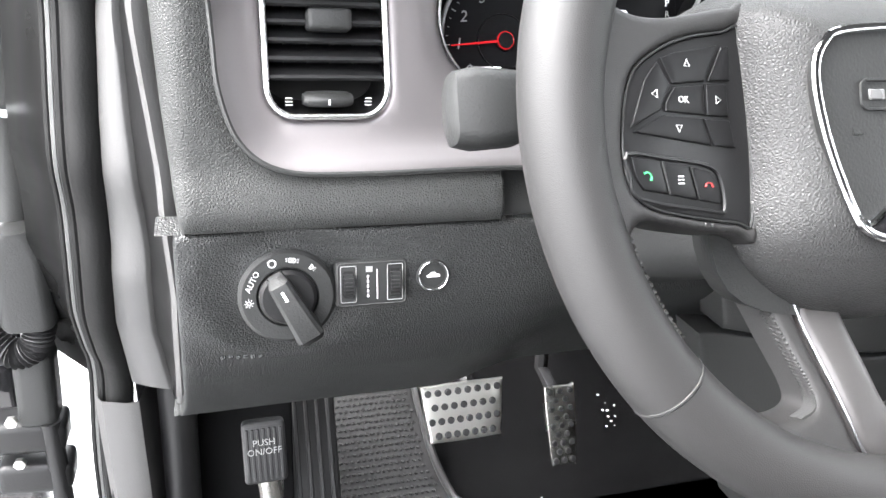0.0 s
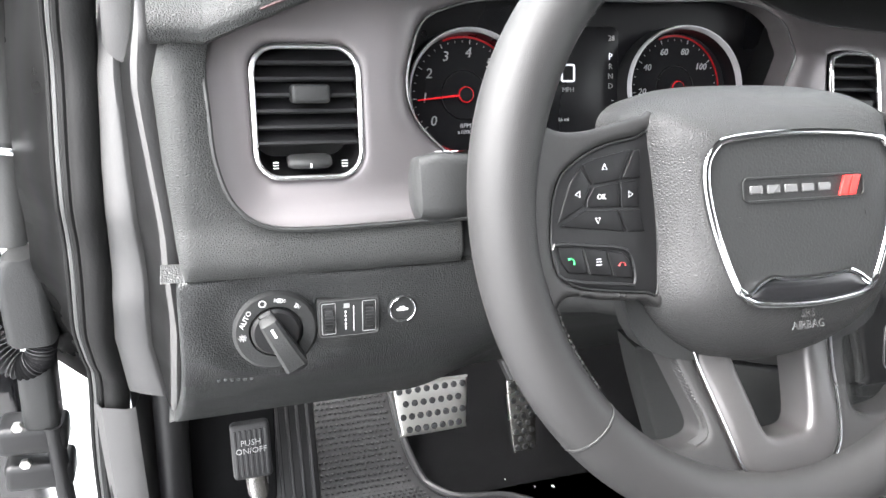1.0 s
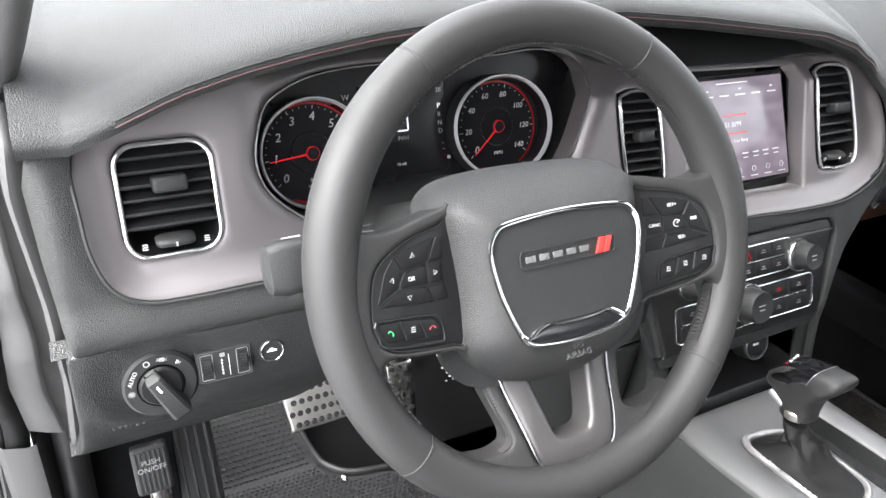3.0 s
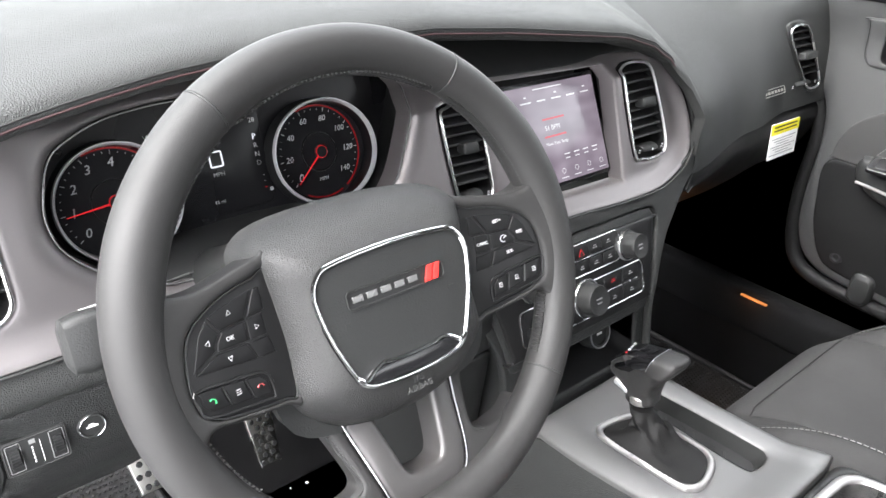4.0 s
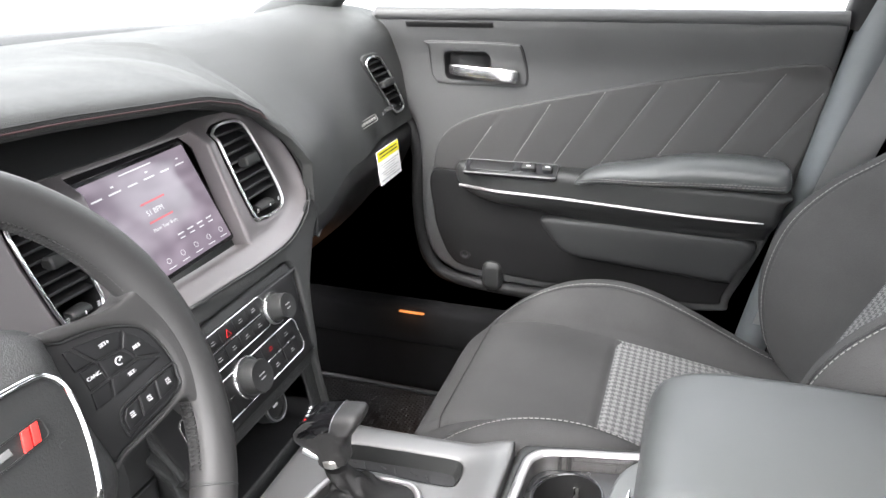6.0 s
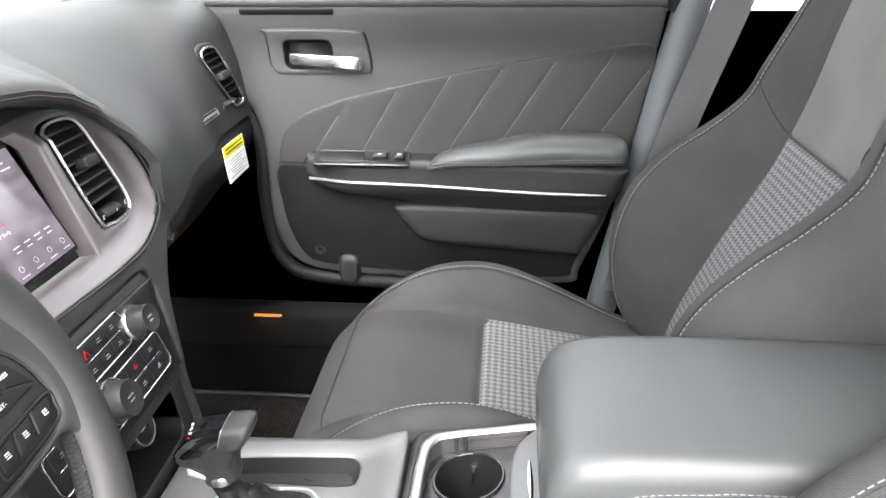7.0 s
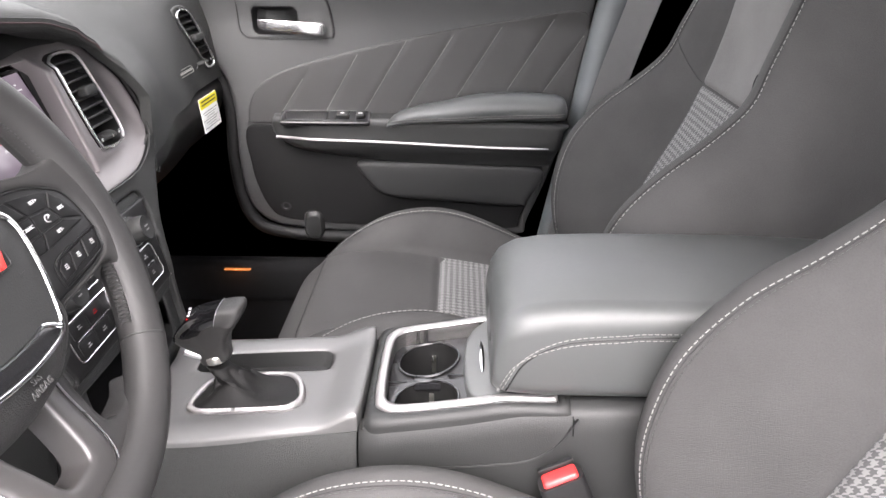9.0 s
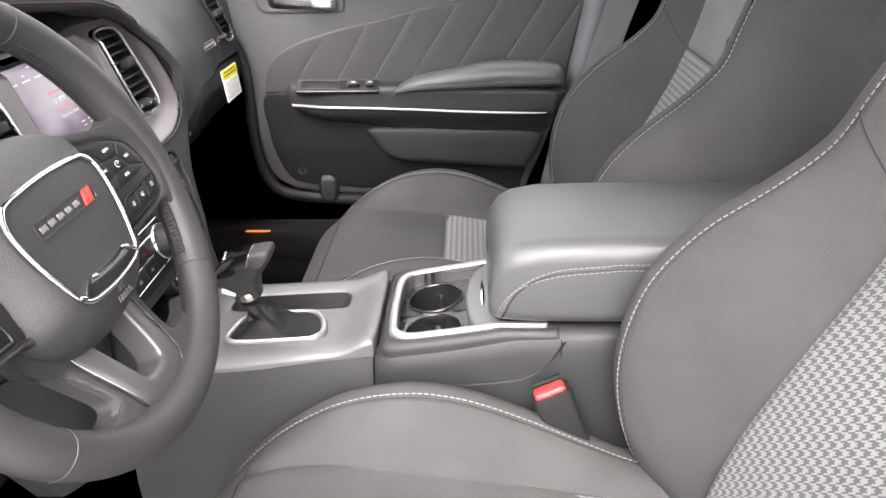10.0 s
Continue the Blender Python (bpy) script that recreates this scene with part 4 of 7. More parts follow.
def centre_stack():
    edge_z = (0.352, 0.37, 0.40, 0.44, 0.465, 0.49, 0.52, 0.55, 0.57, 0.582)
    outline = np.array([(stack_edge(z) - 0.004, z) for z in edge_z] + [(0.0, 0.582)] + [(0.004 - stack_edge(z), z) for z in edge_z[::-1]])
    pocket = rrect(0.215, 0.075, 0.02, 5, 0.0, 0.418)
    st = part("stack_panel", sheet(outline, [pocket], lambda u, v: (u, stack_y(v) + 0.010, v), (0, -1, 0.1), 0.012, 0.004, 0.05), KNEE, dash, "dark moulded centre stack", 60)
    wall = [[(u, stack_y(v) + d, v) for u, v in pocket] for d in (0.012, 0.10)]
    part("cubby", loft(wall, True, "end"), BLACK, st)
    for sx in (-1, 1):
        rows = [[(sx * (stack_edge(z) - 0.003), y, z) for y in (stack_y(z) + 0.02, 0.30, 0.60)] for z in np.linspace(0.30, 0.59, 20)]
        part("side_panel", loft(rows, closed=False), HARD, st)
    # soft strip that falls from the pad beside the stack to the console
    right = curve_through([(0.268, 0.604), (0.243, 0.592), (0.222, 0.578), (0.195, 0.553), (0.173, 0.528), (0.1535, 0.492), (0.1415, 0.465), (0.137, 0.44), (0.1365, 0.40), (0.138, 0.36)], 4)
    inner = curve_through([(0.130, 0.36), (0.1285, 0.40), (0.1285, 0.44), (0.131, 0.465), (0.138, 0.487), (0.148, 0.52), (0.157, 0.552), (0.1575, 0.563), (0.153, 0.573), (0.142, 0.577)], 4)
    fall = np.array([*[tuple(q) for q in right], *[tuple(q) for q in inner], (0.0, 0.579), (-0.17, 0.579), (-0.17, 0.6005), (0.0, 0.6005), (0.16, 0.6005), (0.20, 0.607), (0.235, 0.628), (0.252, 0.624)])
    part("side_strip", sheet(fall, [], lambda u, v: (u, stack_y(v) + 0.001, v), (0, -1, 0.2), 0.008, 0.0035, 0.035), PAD, dash, "soft grained strip falling beside the stack", 60)
    frame_line = curve_through([(0.128, 0.455), (0.136, 0.487), (0.146, 0.52), (0.155, 0.552), (0.1555, 0.563), (0.151, 0.571), (0.140, 0.575), (0.0, 0.577), (-0.140, 0.575), (-0.151, 0.571), (-0.1555, 0.563), (-0.155, 0.552), (-0.146, 0.52), (-0.136, 0.487), (-0.128, 0.455), (-0.110, 0.448), (0.0, 0.446), (0.110, 0.448)], 4, True)
    part("climate_surround", sheet(frame_line, [], lambda u, v: (u, stack_y(v) + 0.004, v), (0, -1, 0.33), 0.02, 0.004, 0.02), KNEE, dash, "dark frame round the climate panel", 60)
    hv = part("climate_panel", sheet(curve_through([(-0.118, 0.464), (0.118, 0.464), (0.127, 0.472), (0.139, 0.52), (0.146, 0.556), (0.138, 0.566), (-0.138, 0.566), (-0.146, 0.556), (-0.139, 0.52), (-0.127, 0.472)], 4, True), [], lambda u, v: (u, stack_y(v), v), (0, -1, 0.33), 0.02, 0.003, 0.012), BLACK, dash, "black climate control panel with knobs and keys")
    face = lambda x, z, h=0.0: frame_of((x, stack_y(z) - h * 0.947, z + h * 0.32), (1, 0, 0), (0, 0.32, 0.947))
    for x, z, r in ((-0.088, 0.543, 0.0168), (0.088, 0.543, 0.0168), (0.0, 0.502, 0.0205)):
        m = face(x, z)
        k = part("control_knob", turned([(r * 1.12, 0), (r * 1.12, 0.004), (r, 0.006), (r * 0.94, 0.020), (r * 0.88, 0.023), (r * 0.6, 0.022), (0.001, 0.022)], m, 40), HARD, hv, "round control knob with ribbed edge")
        part("ring", hoop([(r * 1.10, 0.0035), (r * 1.15, 0.005), (r * 1.2, 0.003), (r * 1.2, 0.0)], m, 40), HANDLE, k)
        part("icon", join(box(r * 0.5, 0.0014, 0.0005, m @ Matrix.Translation((0, 0.002, 0.0224)), 0), box(r * 0.4, 0.0014, 0.0005, m @ Matrix.Translation((0, -0.003, 0.0224)), 0)), GREYPRINT, k)
    # framed key groups, each with a bright dividing bar and its keys
    for gx, gz, gw, gh, cols, gap in ((0.0, 0.5485, 0.146, 0.040, 5, 0.0), (0.0, 0.4985, 0.226, 0.044, 6, 0.030)):
        m = face(gx, gz)
        g = part("key_frame", plate(rrect(gw, gh, 0.008), 0.004, m @ Matrix.Translation((0, 0, 0.0012)), 0.0008), BLACK, hv)
        part("outline", tube([m @ Vector((u, v, 0.0016)) for u, v in rrect(gw - 0.001, gh - 0.001, 0.008)], 0.0006, 6, True), HANDLE, g)
        for sx in (-1, 1):
            x0, x1 = gap, gw / 2 - 0.012
            part("divider", box(x1 - x0, 0.0010, 0.0012, m @ Matrix.Translation((sx * (x0 + x1) / 2, 0, 0.0018)), 0.0005, 1), HANDLE, g)
        for a in range(cols):
            u = (a + 0.5) / cols * (gw - 0.016) - (gw - 0.016) / 2
            if abs(u) < gap:
                continue
            for b in (-1, 1):
                v = b * gh * 0.25
                k = part("key", plate(rrect((gw - 0.016) / cols - 0.0016, gh / 2 - 0.005, 0.002), 0.002, m @ Matrix.Translation((u, v, 0.0018)), 0.0006), BLACK, g)
                red = b > 0 and ((cols == 6 and a in (1, 4)) or (cols == 5 and a == 2))
                if cols == 5 and a == 2 and b > 0:
                    continue
                for q in range(2):
                    part("icon", box((0.0075, 0.005)[q], 0.0009, 0.0003, m @ Matrix.Translation((u, v - 0.0016 + 0.0028 * q, 0.0020)), 0), LIT_RED if red else GREYPRINT, g)
    tri = [(-0.0045, -0.0035), (0.0045, -0.0035), (0.0, 0.0045)]
    part("hazard_mark", tube([face(0.0, 0.5565, 0.0028) @ Vector((*p, 0)) for p in tri], 0.0006, 5, True), LIT_RED, hv)
    # knee bolster beside the stack, in two pieces with a gap between
    for z0, z1, lab in ((0.482, 0.574, "upper"), (0.300, 0.4785, "lower")):
        edge = [(-0.30 + 0.5 * max(0.0, 0.40 - z0), z0), (-0.122 + 0.06 * (z0 - 0.48), z0), (-0.122 + 0.06 * (z1 - 0.48), z1), (-0.32, z1)]
        part("knee_bolster", sheet(np.array(edge), [], lambda u, v: (u, 0.112 + 0.10 * max(0.0, 0.48 - v) + 0.06 * step01(-u, 0.20, 0.32) + 0.020 * step01(u, -0.150, -0.118), v), (0, -1, 0), 0.015, 0.003, 0.03), HARD, dash, lab + " dark knee panel beside the centre stack", 60)
    # sockets low on the stack
    for x, z, y in ((0.078, 0.405, 0.125), (-0.01, 0.395, 0.16)):
        m = frame_of((x, y, z), (1, 0, 0), (0, 0.3, 0.95))
        s = part("power_socket", turned([(0.022, -0.02), (0.022, 0.0), (0.019, 0.003), (0.016, 0.002), (0.015, -0.001), (0.001, 0.0)], m, 36), HARD, dash, "round covered power socket")
        part("ring", hoop([(0.018, 0.0025), (0.0195, 0.0035), (0.021, 0.0025)], m, 36), DARKSTEEL, s)
        part("icon", box(0.010, 0.003, 0.0004, m @ Matrix.Translation((0, 0, 0.0006)), 0), WHITE, s)


centre_stack()


# glove box under the passenger's face of the dash
def glove_box():
    rows = []
    for x in np.linspace(0.225, 0.785, 16):
        e = step01(x, 0.50, 0.74) * 0.02
        lip = 0.038 * (1 - step01(x, 0.262, 0.48))
        rows.append([(x, y + e - lip * min(1.0, max(0.0, (z - 0.50) / 0.065)), z) for y, z in curve_through([(0.215, 0.603), (0.190, 0.598), (0.182, 0.585), (0.184, 0.56), (0.215, 0.50), (0.27, 0.45), (0.36, 0.42), (0.55, 0.42)], 5)])
    part("glove_box", loft(rows, closed=False), BLACK, dash, "black glove box door under the dash", 60)
    m = frame_of((0.300, 0.156, 0.590), (0.94, 0.33, 0.06), (0, 0.04, 1))
    lens = curve_through([(-0.056, -0.018), (-0.038, 0.004), (-0.008, 0.017), (0.036, 0.019), (0.050, 0.010), (0.034, -0.006), (-0.006, -0.020)], 5, True)
    h = part("glove_latch", plate(lens, 0.006, m, 0.0012), HARD, dash, "glossy glove box latch")
    part("pull", tube([m @ Vector((u, v, 0.001)) for u, v in curve_through([(-0.054, -0.019), (-0.006, -0.020), (0.034, -0.006), (0.050, 0.010)], 5)], 0.0010, 8), TRIMGREY, h)
    m = frame_of((0.550, pass_face(0.55, 0.652) - 0.002, 0.652), (1, 0.02, 0), (0, 0.4, 0.9))
    b = part("name_badge", plate(rrect(0.088, 0.013, 0.003), 0.003, m, 0.0008), BLACK, dash, "small badge of raised bright bars")
    for k in range(7):
        part("bar", box(0.007, 0.0045, 0.001, m @ Matrix.Translation((-0.033 + 0.011 * k, 0, 0.0008)), 0.0003, 1), STEEL, b)
    part("outline", tube([m @ Vector((u, v, 0.0004)) for u, v in rrect(0.086, 0.0115, 0.003)], 0.0006, 5, True), STEEL, b)


glove_box()

# ---- steering wheel and column ----
HUB = Vector((-0.371, 0.0048, 0.691))
WM = frame_of(HUB, (1, 0, 0), (0, math.sin(radians(24)), math.cos(radians(24))))
wheel = thing("steering_wheel", WM, "black leather three-spoke steering wheel with satin lower spoke", "steering wheel")


def rim_point(a, b, r=0.0168, big=0.1712):
    """A point on the rim: a round the wheel from its right, b round the grip (0: outward, 90: toward the driver)."""
    a, b = radians(a), radians(b)
    rr = big + r * math.cos(b)
    return WM @ Vector((rr * math.cos(a), rr * math.sin(a), r * 1.05 * math.sin(b)))


def steering():
    def arc(a0, a1, n):
        rings = []
        for a in np.linspace(a0, a1, n):
            r = 0.0168 + 0.0014 * math.exp(-((min(abs(a - 160), abs(a - 20), abs(a - 380)) / 22) ** 2))
            rings.append([rim_point(a, b, r) for b in range(0, 360, 18)])
        return loft(rings)
    part("rim_grip", arc(57.3, 122.7, 34), LEATHER, wheel)
    part("rim_grip", arc(123.3, 219.7, 46), LEATHER, wheel)
    part("rim_grip", arc(220.3, 319.7, 48), LEATHER, wheel)
    part("rim_grip", arc(320.3, 416.7, 46), LEATHER, wheel)
    for a in (57, 123, 220, 320):
        part("rim_seam", tube([rim_point(a, b, 0.0165) for b in range(0, 360, 18)], 0.0008, 6, True), DARKTHREAD, wheel)
    # cross stitching along the inside of the rim
    for a0, a1 in ((60, 120), (-36, 54), (126, 216)):
        row = []
        for k, a in enumerate(np.arange(a0, a1, 1.25)):
            row.append(tube([rim_point(a, 164, 0.0176), rim_point(a + 1.0, 196, 0.0176)], 0.0009, 4))
            row.append(tube([rim_point(a + 1.0, 164, 0.0176), rim_point(a, 196, 0.0176)], 0.0009, 4))
        tagged(part("stitching", join(*row), DARKTHREAD, wheel), kind="stuff")
    # padded hub with a shoulder over each side spoke
    half = [(0.0, 0.0715), (0.040, 0.0705), (0.068, 0.0665), (0.083, 0.0590), (0.0895, 0.0500), (0.0890, 0.0420), (0.0865, 0.034), (0.0845, 0.015), (0.0825, -0.015), (0.084, -0.046), (0.075, -0.066), (0.053, -0.084), (0.026, -0.0925), (0.0, -0.0945)]
    hub = curve_through(half + [(-u, v) for u, v in half[-2:0:-1]], 5, True)[::-1]

    def dome(u, v):
        d = min(1.0, float(edge_distance(hub[::2], np.array([(u, v)]))[0]) / 0.040)
        return tuple(WM @ Vector((u, v, -0.010 + 0.026 * (1 - (1 - d) ** 2.4) - 0.012 * max(0.0, (v - 0.035) / 0.03) - 0.006 * max(0.0, (-v - 0.05) / 0.04))))
    pad = part("hub_pad", sheet(hub, [], dome, WM.to_3x3() @ Vector((0, 0, 1)), 0.006, 0.009, 0.022), HUBGRAIN, wheel, "grained black airbag pad", 60)
    emb = curve_through([(-0.064, 0.015), (-0.058, 0.029), (-0.045, 0.034), (0.0, 0.0365), (0.045, 0.034), (0.058, 0.029), (0.064, 0.015), (0.060, -0.012), (0.049, -0.042), (0.041, -0.052), (0.026, -0.0555), (0.0, -0.057), (-0.026, -0.0555), (-0.041, -0.052), (-0.049, -0.042), (-0.060, -0.012)], 5, True)
    lift = Matrix.Translation((0, 0, 0.0175))
    part("emblem_plate", plate(emb * 0.985, 0.004, WM @ lift, 0.0008, step=0.02), HARD, pad, "flat black emblem plate")
    part("emblem_ring", tube([WM @ Vector((u, v, 0.0185)) for u, v in emb], 0.0019, 8, True, 0.75, WM.to_3x3() @ Vector((0, 0, 1))), CHROME, pad, "bright shield-shaped emblem outline")
    low = curve_through([(-0.041, -0.0505), (-0.031, -0.0425), (-0.012, -0.0425), (0.0, -0.043), (0.012, -0.0425), (0.031, -0.0425), (0.041, -0.0505), (0.026, -0.054), (0.0, -0.0555), (-0.026, -0.054)], 4, True)
    part("emblem_foot", plate(low, 0.003, WM @ Matrix.Translation((0, 0, 0.0190)), 0.0008), GLOSS, pad)
    horns = curve_through([(-0.0475, -0.045), (-0.042, -0.0485), (-0.034, -0.0435), (-0.026, -0.0405), (-0.018, -0.0418), (0.0, -0.0425), (0.018, -0.0418), (0.026, -0.0405), (0.034, -0.0435), (0.042, -0.0485), (0.0475, -0.045)], 5)
    part("emblem_arch", tube([WM @ Vector((u, v, 0.0188)) for u, v in horns], 0.0017, 8), CHROME, pad)
    m = WM @ Matrix.Translation((0, 0.0065, 0.0182))
    part("badge_frame", tube([m @ Vector((u, v, 0.0)) for u, v in rrect(0.082, 0.0125, 0.0035)], 0.0007, 5, True), HARD, pad)
    for k in range(5):
        part("badge_bar", box(0.0085, 0.0046, 0.0008, m @ Matrix.Translation((-0.033 + 0.0115 * k, 0, 0.0002)), 0.0005, 1), TRIMGREY_SHINE, pad)
    for k in range(2):
        part("badge_stripe", plate([(-0.0045, -0.0055), (0.0005, -0.0055), (0.0045, 0.0055), (-0.0005, 0.0055)], 0.0015, m @ Matrix.Translation((0.0275 + 0.0062 * k, 0, 0.001)), 0.0002), RED, pad, "slanting red stripe")
    for sx in (-1, 1):
        part("horn_mark", box(0.005, 0.003, 0.0004, WM @ Matrix.Translation((sx * 0.044, -0.009, 0.0181)), 0), HARD, pad)
    part("airbag_print", lettering("SRS\nAIRBAG", 0.0065, WM @ Matrix.Translation((0, -0.066, 0.0162))), TRIMGREY, pad)
    # side spokes: leather round a sunk key pod
    face_out = WM.to_3x3() @ Vector((0, 0, 1))
    spoke_edge = curve_through([(0.160, 0.056), (0.152, 0.0465), (0.141, 0.0420), (0.125, 0.0420), (0.105, 0.0460), (0.085, 0.050), (0.076, 0.045), (0.076, -0.047), (0.090, -0.0490), (0.120, -0.0455), (0.138, -0.0420), (0.1465, -0.0455), (0.150, -0.056), (0.155, -0.064), (0.166, -0.045), (0.171, -0.02), (0.171, 0.02), (0.167, 0.045)], 4, True)
    pod_edge = curve_through([(0.1495, -0.006), (0.1435, 0.0165), (0.130, 0.0275), (0.113, 0.0345), (0.092, 0.0385), (0.080, 0.0395), (0.078, 0.0), (0.080, -0.0435), (0.090, -0.0445), (0.1187, -0.0408), (0.138, -0.0362), (0.1478, -0.0265)], 4, True)
    keys = {
        "up": [(0.1278, 0.0246), (0.1192, 0.0276), (0.0952, 0.0322), (0.1042, 0.0160), (0.1220, 0.0142)],
        "outer": [(0.1296, 0.0232), (0.1366, 0.0151), (0.1450, -0.0043), (0.1284, 0.0033), (0.1276, 0.0067), (0.1232, 0.0136)],
        "ok": [(0.1213, 0.0128), (0.1047, 0.0148), (0.1047, 0.0018), (0.1266, 0.0026), (0.1259, 0.0066)],
        "inner": [(0.1032, 0.0150), (0.0912, 0.0158), (0.0910, 0.0014), (0.1034, 0.0017)],
        "down": [(0.1440, -0.0062), (0.1275, 0.0012), (0.1066, 0.0004), (0.1018, -0.0111)],
        "corner_high": [(0.0930, 0.0316), (0.0885, 0.0320), (0.0890, 0.0172), (0.1020, 0.0164)],
        "corner_low": [(0.1052, 0.0002), (0.0905, -0.0001), (0.0880, -0.0117), (0.1004, -0.0112)],
    }
    low_edge = curve_through([(0.1478, -0.0150), (0.126, -0.0168), (0.1045, -0.0196), (0.0975, -0.0258), (0.0965, -0.0385), (0.104, -0.0390), (0.1425, -0.0330), (0.1468, -0.0241)], 3, True)
    low_keys = [[(0.1461, -0.0162), (0.1312, -0.0176), (0.1280, -0.0313), (0.1405, -0.0295), (0.1444, -0.0239)], [(0.1296, -0.0178), (0.1158, -0.0200), (0.1120, -0.0340), (0.1262, -0.0316)], [(0.1142, -0.0203), (0.1049, -0.0219), (0.0993, -0.0272), (0.0985, -0.0362), (0.1104, -0.0343)]]
    for sx in (-1, 1):
        tilt = WM @ Matrix(((sx, 0, 0, 0), (0, 1, 0, 0), (0.20, 0, 1, -0.0232), (0, 0, 0, 1)))
        flat = WM @ Matrix(((1, 0, 0, 0), (0, 1, 0, 0), (0.20 * sx, 0, 1, -0.0232), (0, 0, 0, 1)))
        leather = lambda u, v: tuple(tilt @ Vector((u, v, 0.0030 + 0.0015 * step01(u, 0.145, 0.165))))
        sp = part("spoke", sheet(spoke_edge, [pod_edge], leather, face_out, 0.009, 0.004, 0.022), LEATHER, wheel, "leather side spoke round a key pod", 60)

        def poly(pts, z, r=0.0006, d=0.006):
            return sheet(np.array(pts), [], lambda u, v: tuple(tilt @ Vector((u, v, z))), face_out, 0.03, r, d)
        c = pod_edge.mean(0)
        p = part("key_pod", poly(c + (pod_edge - c) * 0.99, 0.0012, 0.0015, 0.012), PODBLACK, sp, "black key pod")
        part("pod_edge", tube([tilt @ Vector((*q, 0.0016)) for q in c + (pod_edge - c) * 0.992], 0.0006, 5, True), HARD, p)
        for name, pts in keys.items():
            k = part("key", poly(pts, 0.0024, 0.0007, 0.003), KEYBLACK, p)
            cx, cy = np.mean(pts, 0)
            at = flat @ Matrix.Translation((sx * cx, cy, 0.0026))
            if sx < 0 and name in ("up", "down", "outer", "inner"):
                a = {"up": 90, "down": -90, "outer": 180, "inner": 0}[name]
                tri = [at @ pose(0, 0, 0, 0, 0, a) @ Vector(q) for q in ((0.0018, 0, 0), (-0.0010, 0.0016, 0), (-0.0010, -0.0016, 0))]
                part("arrow_mark", tube(tri, 0.0003, 4, True), KEYPRINT, k)
            elif sx < 0 and name == "ok":
                part("print", lettering("OK", 0.0040, at), KEYPRINT, k)
            elif sx > 0 and name in ("up", "down", "outer", "inner"):
                word = {"up": "SET+", "down": "SET-", "outer": "RES", "inner": "CANC"}[name]
                part("print", lettering(word, 0.0036, at), KEYPRINT, k)
            elif sx > 0 and name == "ok":
                part("icon", tube([at @ Vector((0.0028 * math.cos(t), 0.0028 * math.sin(t), 0)) for t in np.linspace(0.4, 5, 10)], 0.0004, 4), KEYPRINT, k)
                part("icon", tube([at @ Vector(q) for q in ((0, 0, 0), (0.0020, 0.0018, 0))], 0.0004, 4), KEYPRINT, k)
        part("key_bezel", tube([tilt @ Vector((*q, 0.0018)) for q in low_edge], 0.0010, 6, True), PODBLACK, p)
        for n, pts in enumerate(low_keys):
            k = part("key", poly(pts, 0.0026, 0.0007, 0.003), KEYBLACK, p)
            cx, cy = np.mean(pts, 0)
            at = flat @ Matrix.Translation((sx * cx, cy, 0.0029))
            if sx < 0 and n != 1:
                lean = 40 if n == 0 else 0
                shape = [at @ pose(0, 0, 0, 0, 0, -lean) @ Vector(q) for q in ((-0.0022, -0.0008, 0), (-0.0014, 0.0006, 0), (0.0, 0.0010, 0), (0.0014, 0.0006, 0), (0.0022, -0.0008, 0))]
                part("phone_mark", tube(shape, [0.0006, 0.0004, 0.0003, 0.0004, 0.0006], 5), GREENPRINT if n == 0 else DIMREDPRINT, k)
            else:
                part("icon", join(*[box(w, 0.0006, 0.0003, at @ Matrix.Translation((x, y, 0)), 0) for w, x, y in ((0.0030, 0, 0.0017), (0.0012, -0.0010, 0.0003), (0.0012, 0.0010, 0.0003), (0.0034, 0, -0.0012))]), KEYPRINT, k)
        for a, b in (((0.1304, -0.0180), (0.1271, -0.0312)), ((0.1150, -0.0204), (0.1112, -0.0338))):
            part("key_divider", tube([tilt @ Vector((*a, 0.0026)), tilt @ Vector((*b, 0.0026))], 0.0004, 4), HARD, p)
    # lower spoke: leather web with a satin fork let into it
    sink = lambda v: -0.020 + 0.019 * step01(-v, 0.075, 0.150)
    webhalf = [(0.0, -0.060), (0.050, -0.058), (0.078, -0.058), (0.0705, -0.070), (0.0625, -0.087), (0.0560, -0.108), (0.0525, -0.122), (0.0535, -0.129), (0.060, -0.1325), (0.072, -0.1335), (0.090, -0.1300), (0.104, -0.123), (0.110, -0.131), (0.085, -0.150), (0.050, -0.166), (0.0, -0.173)]
    web = curve_through(webhalf + [(-u, v) for u, v in webhalf[-2:0:-1]], 4, True)
    forkhalf = [(0.0, -0.064), (0.030, -0.064), (0.0525, -0.066), (0.0500, -0.085), (0.0450, -0.108), (0.0395, -0.133), (0.0350, -0.148), (0.0275, -0.1565), (0.015, -0.1595), (0.0, -0.1605)]
    fork = curve_through(forkhalf + [(-u, v) for u, v in forkhalf[-2:0:-1]], 4, True)
    gaphalf = [(0.0, -0.070), (0.018, -0.071), (0.0275, -0.076), (0.0255, -0.092), (0.0205, -0.115), (0.0165, -0.130), (0.0110, -0.1355), (0.0, -0.1365)]
    gap = curve_through(gaphalf + [(-u, v) for u, v in gaphalf[-2:0:-1]], 4, True)
    part("spoke_web", sheet(web, [fork], lambda u, v: tuple(WM @ Vector((u, v, sink(v) + 0.003 * step01(math.hypot(u, v), 0.150, 0.165)))), face_out, 0.008, 0.004, 0.018), LEATHER, wheel, "leather web of the lower spoke", 60)
    c = fork.mean(0)
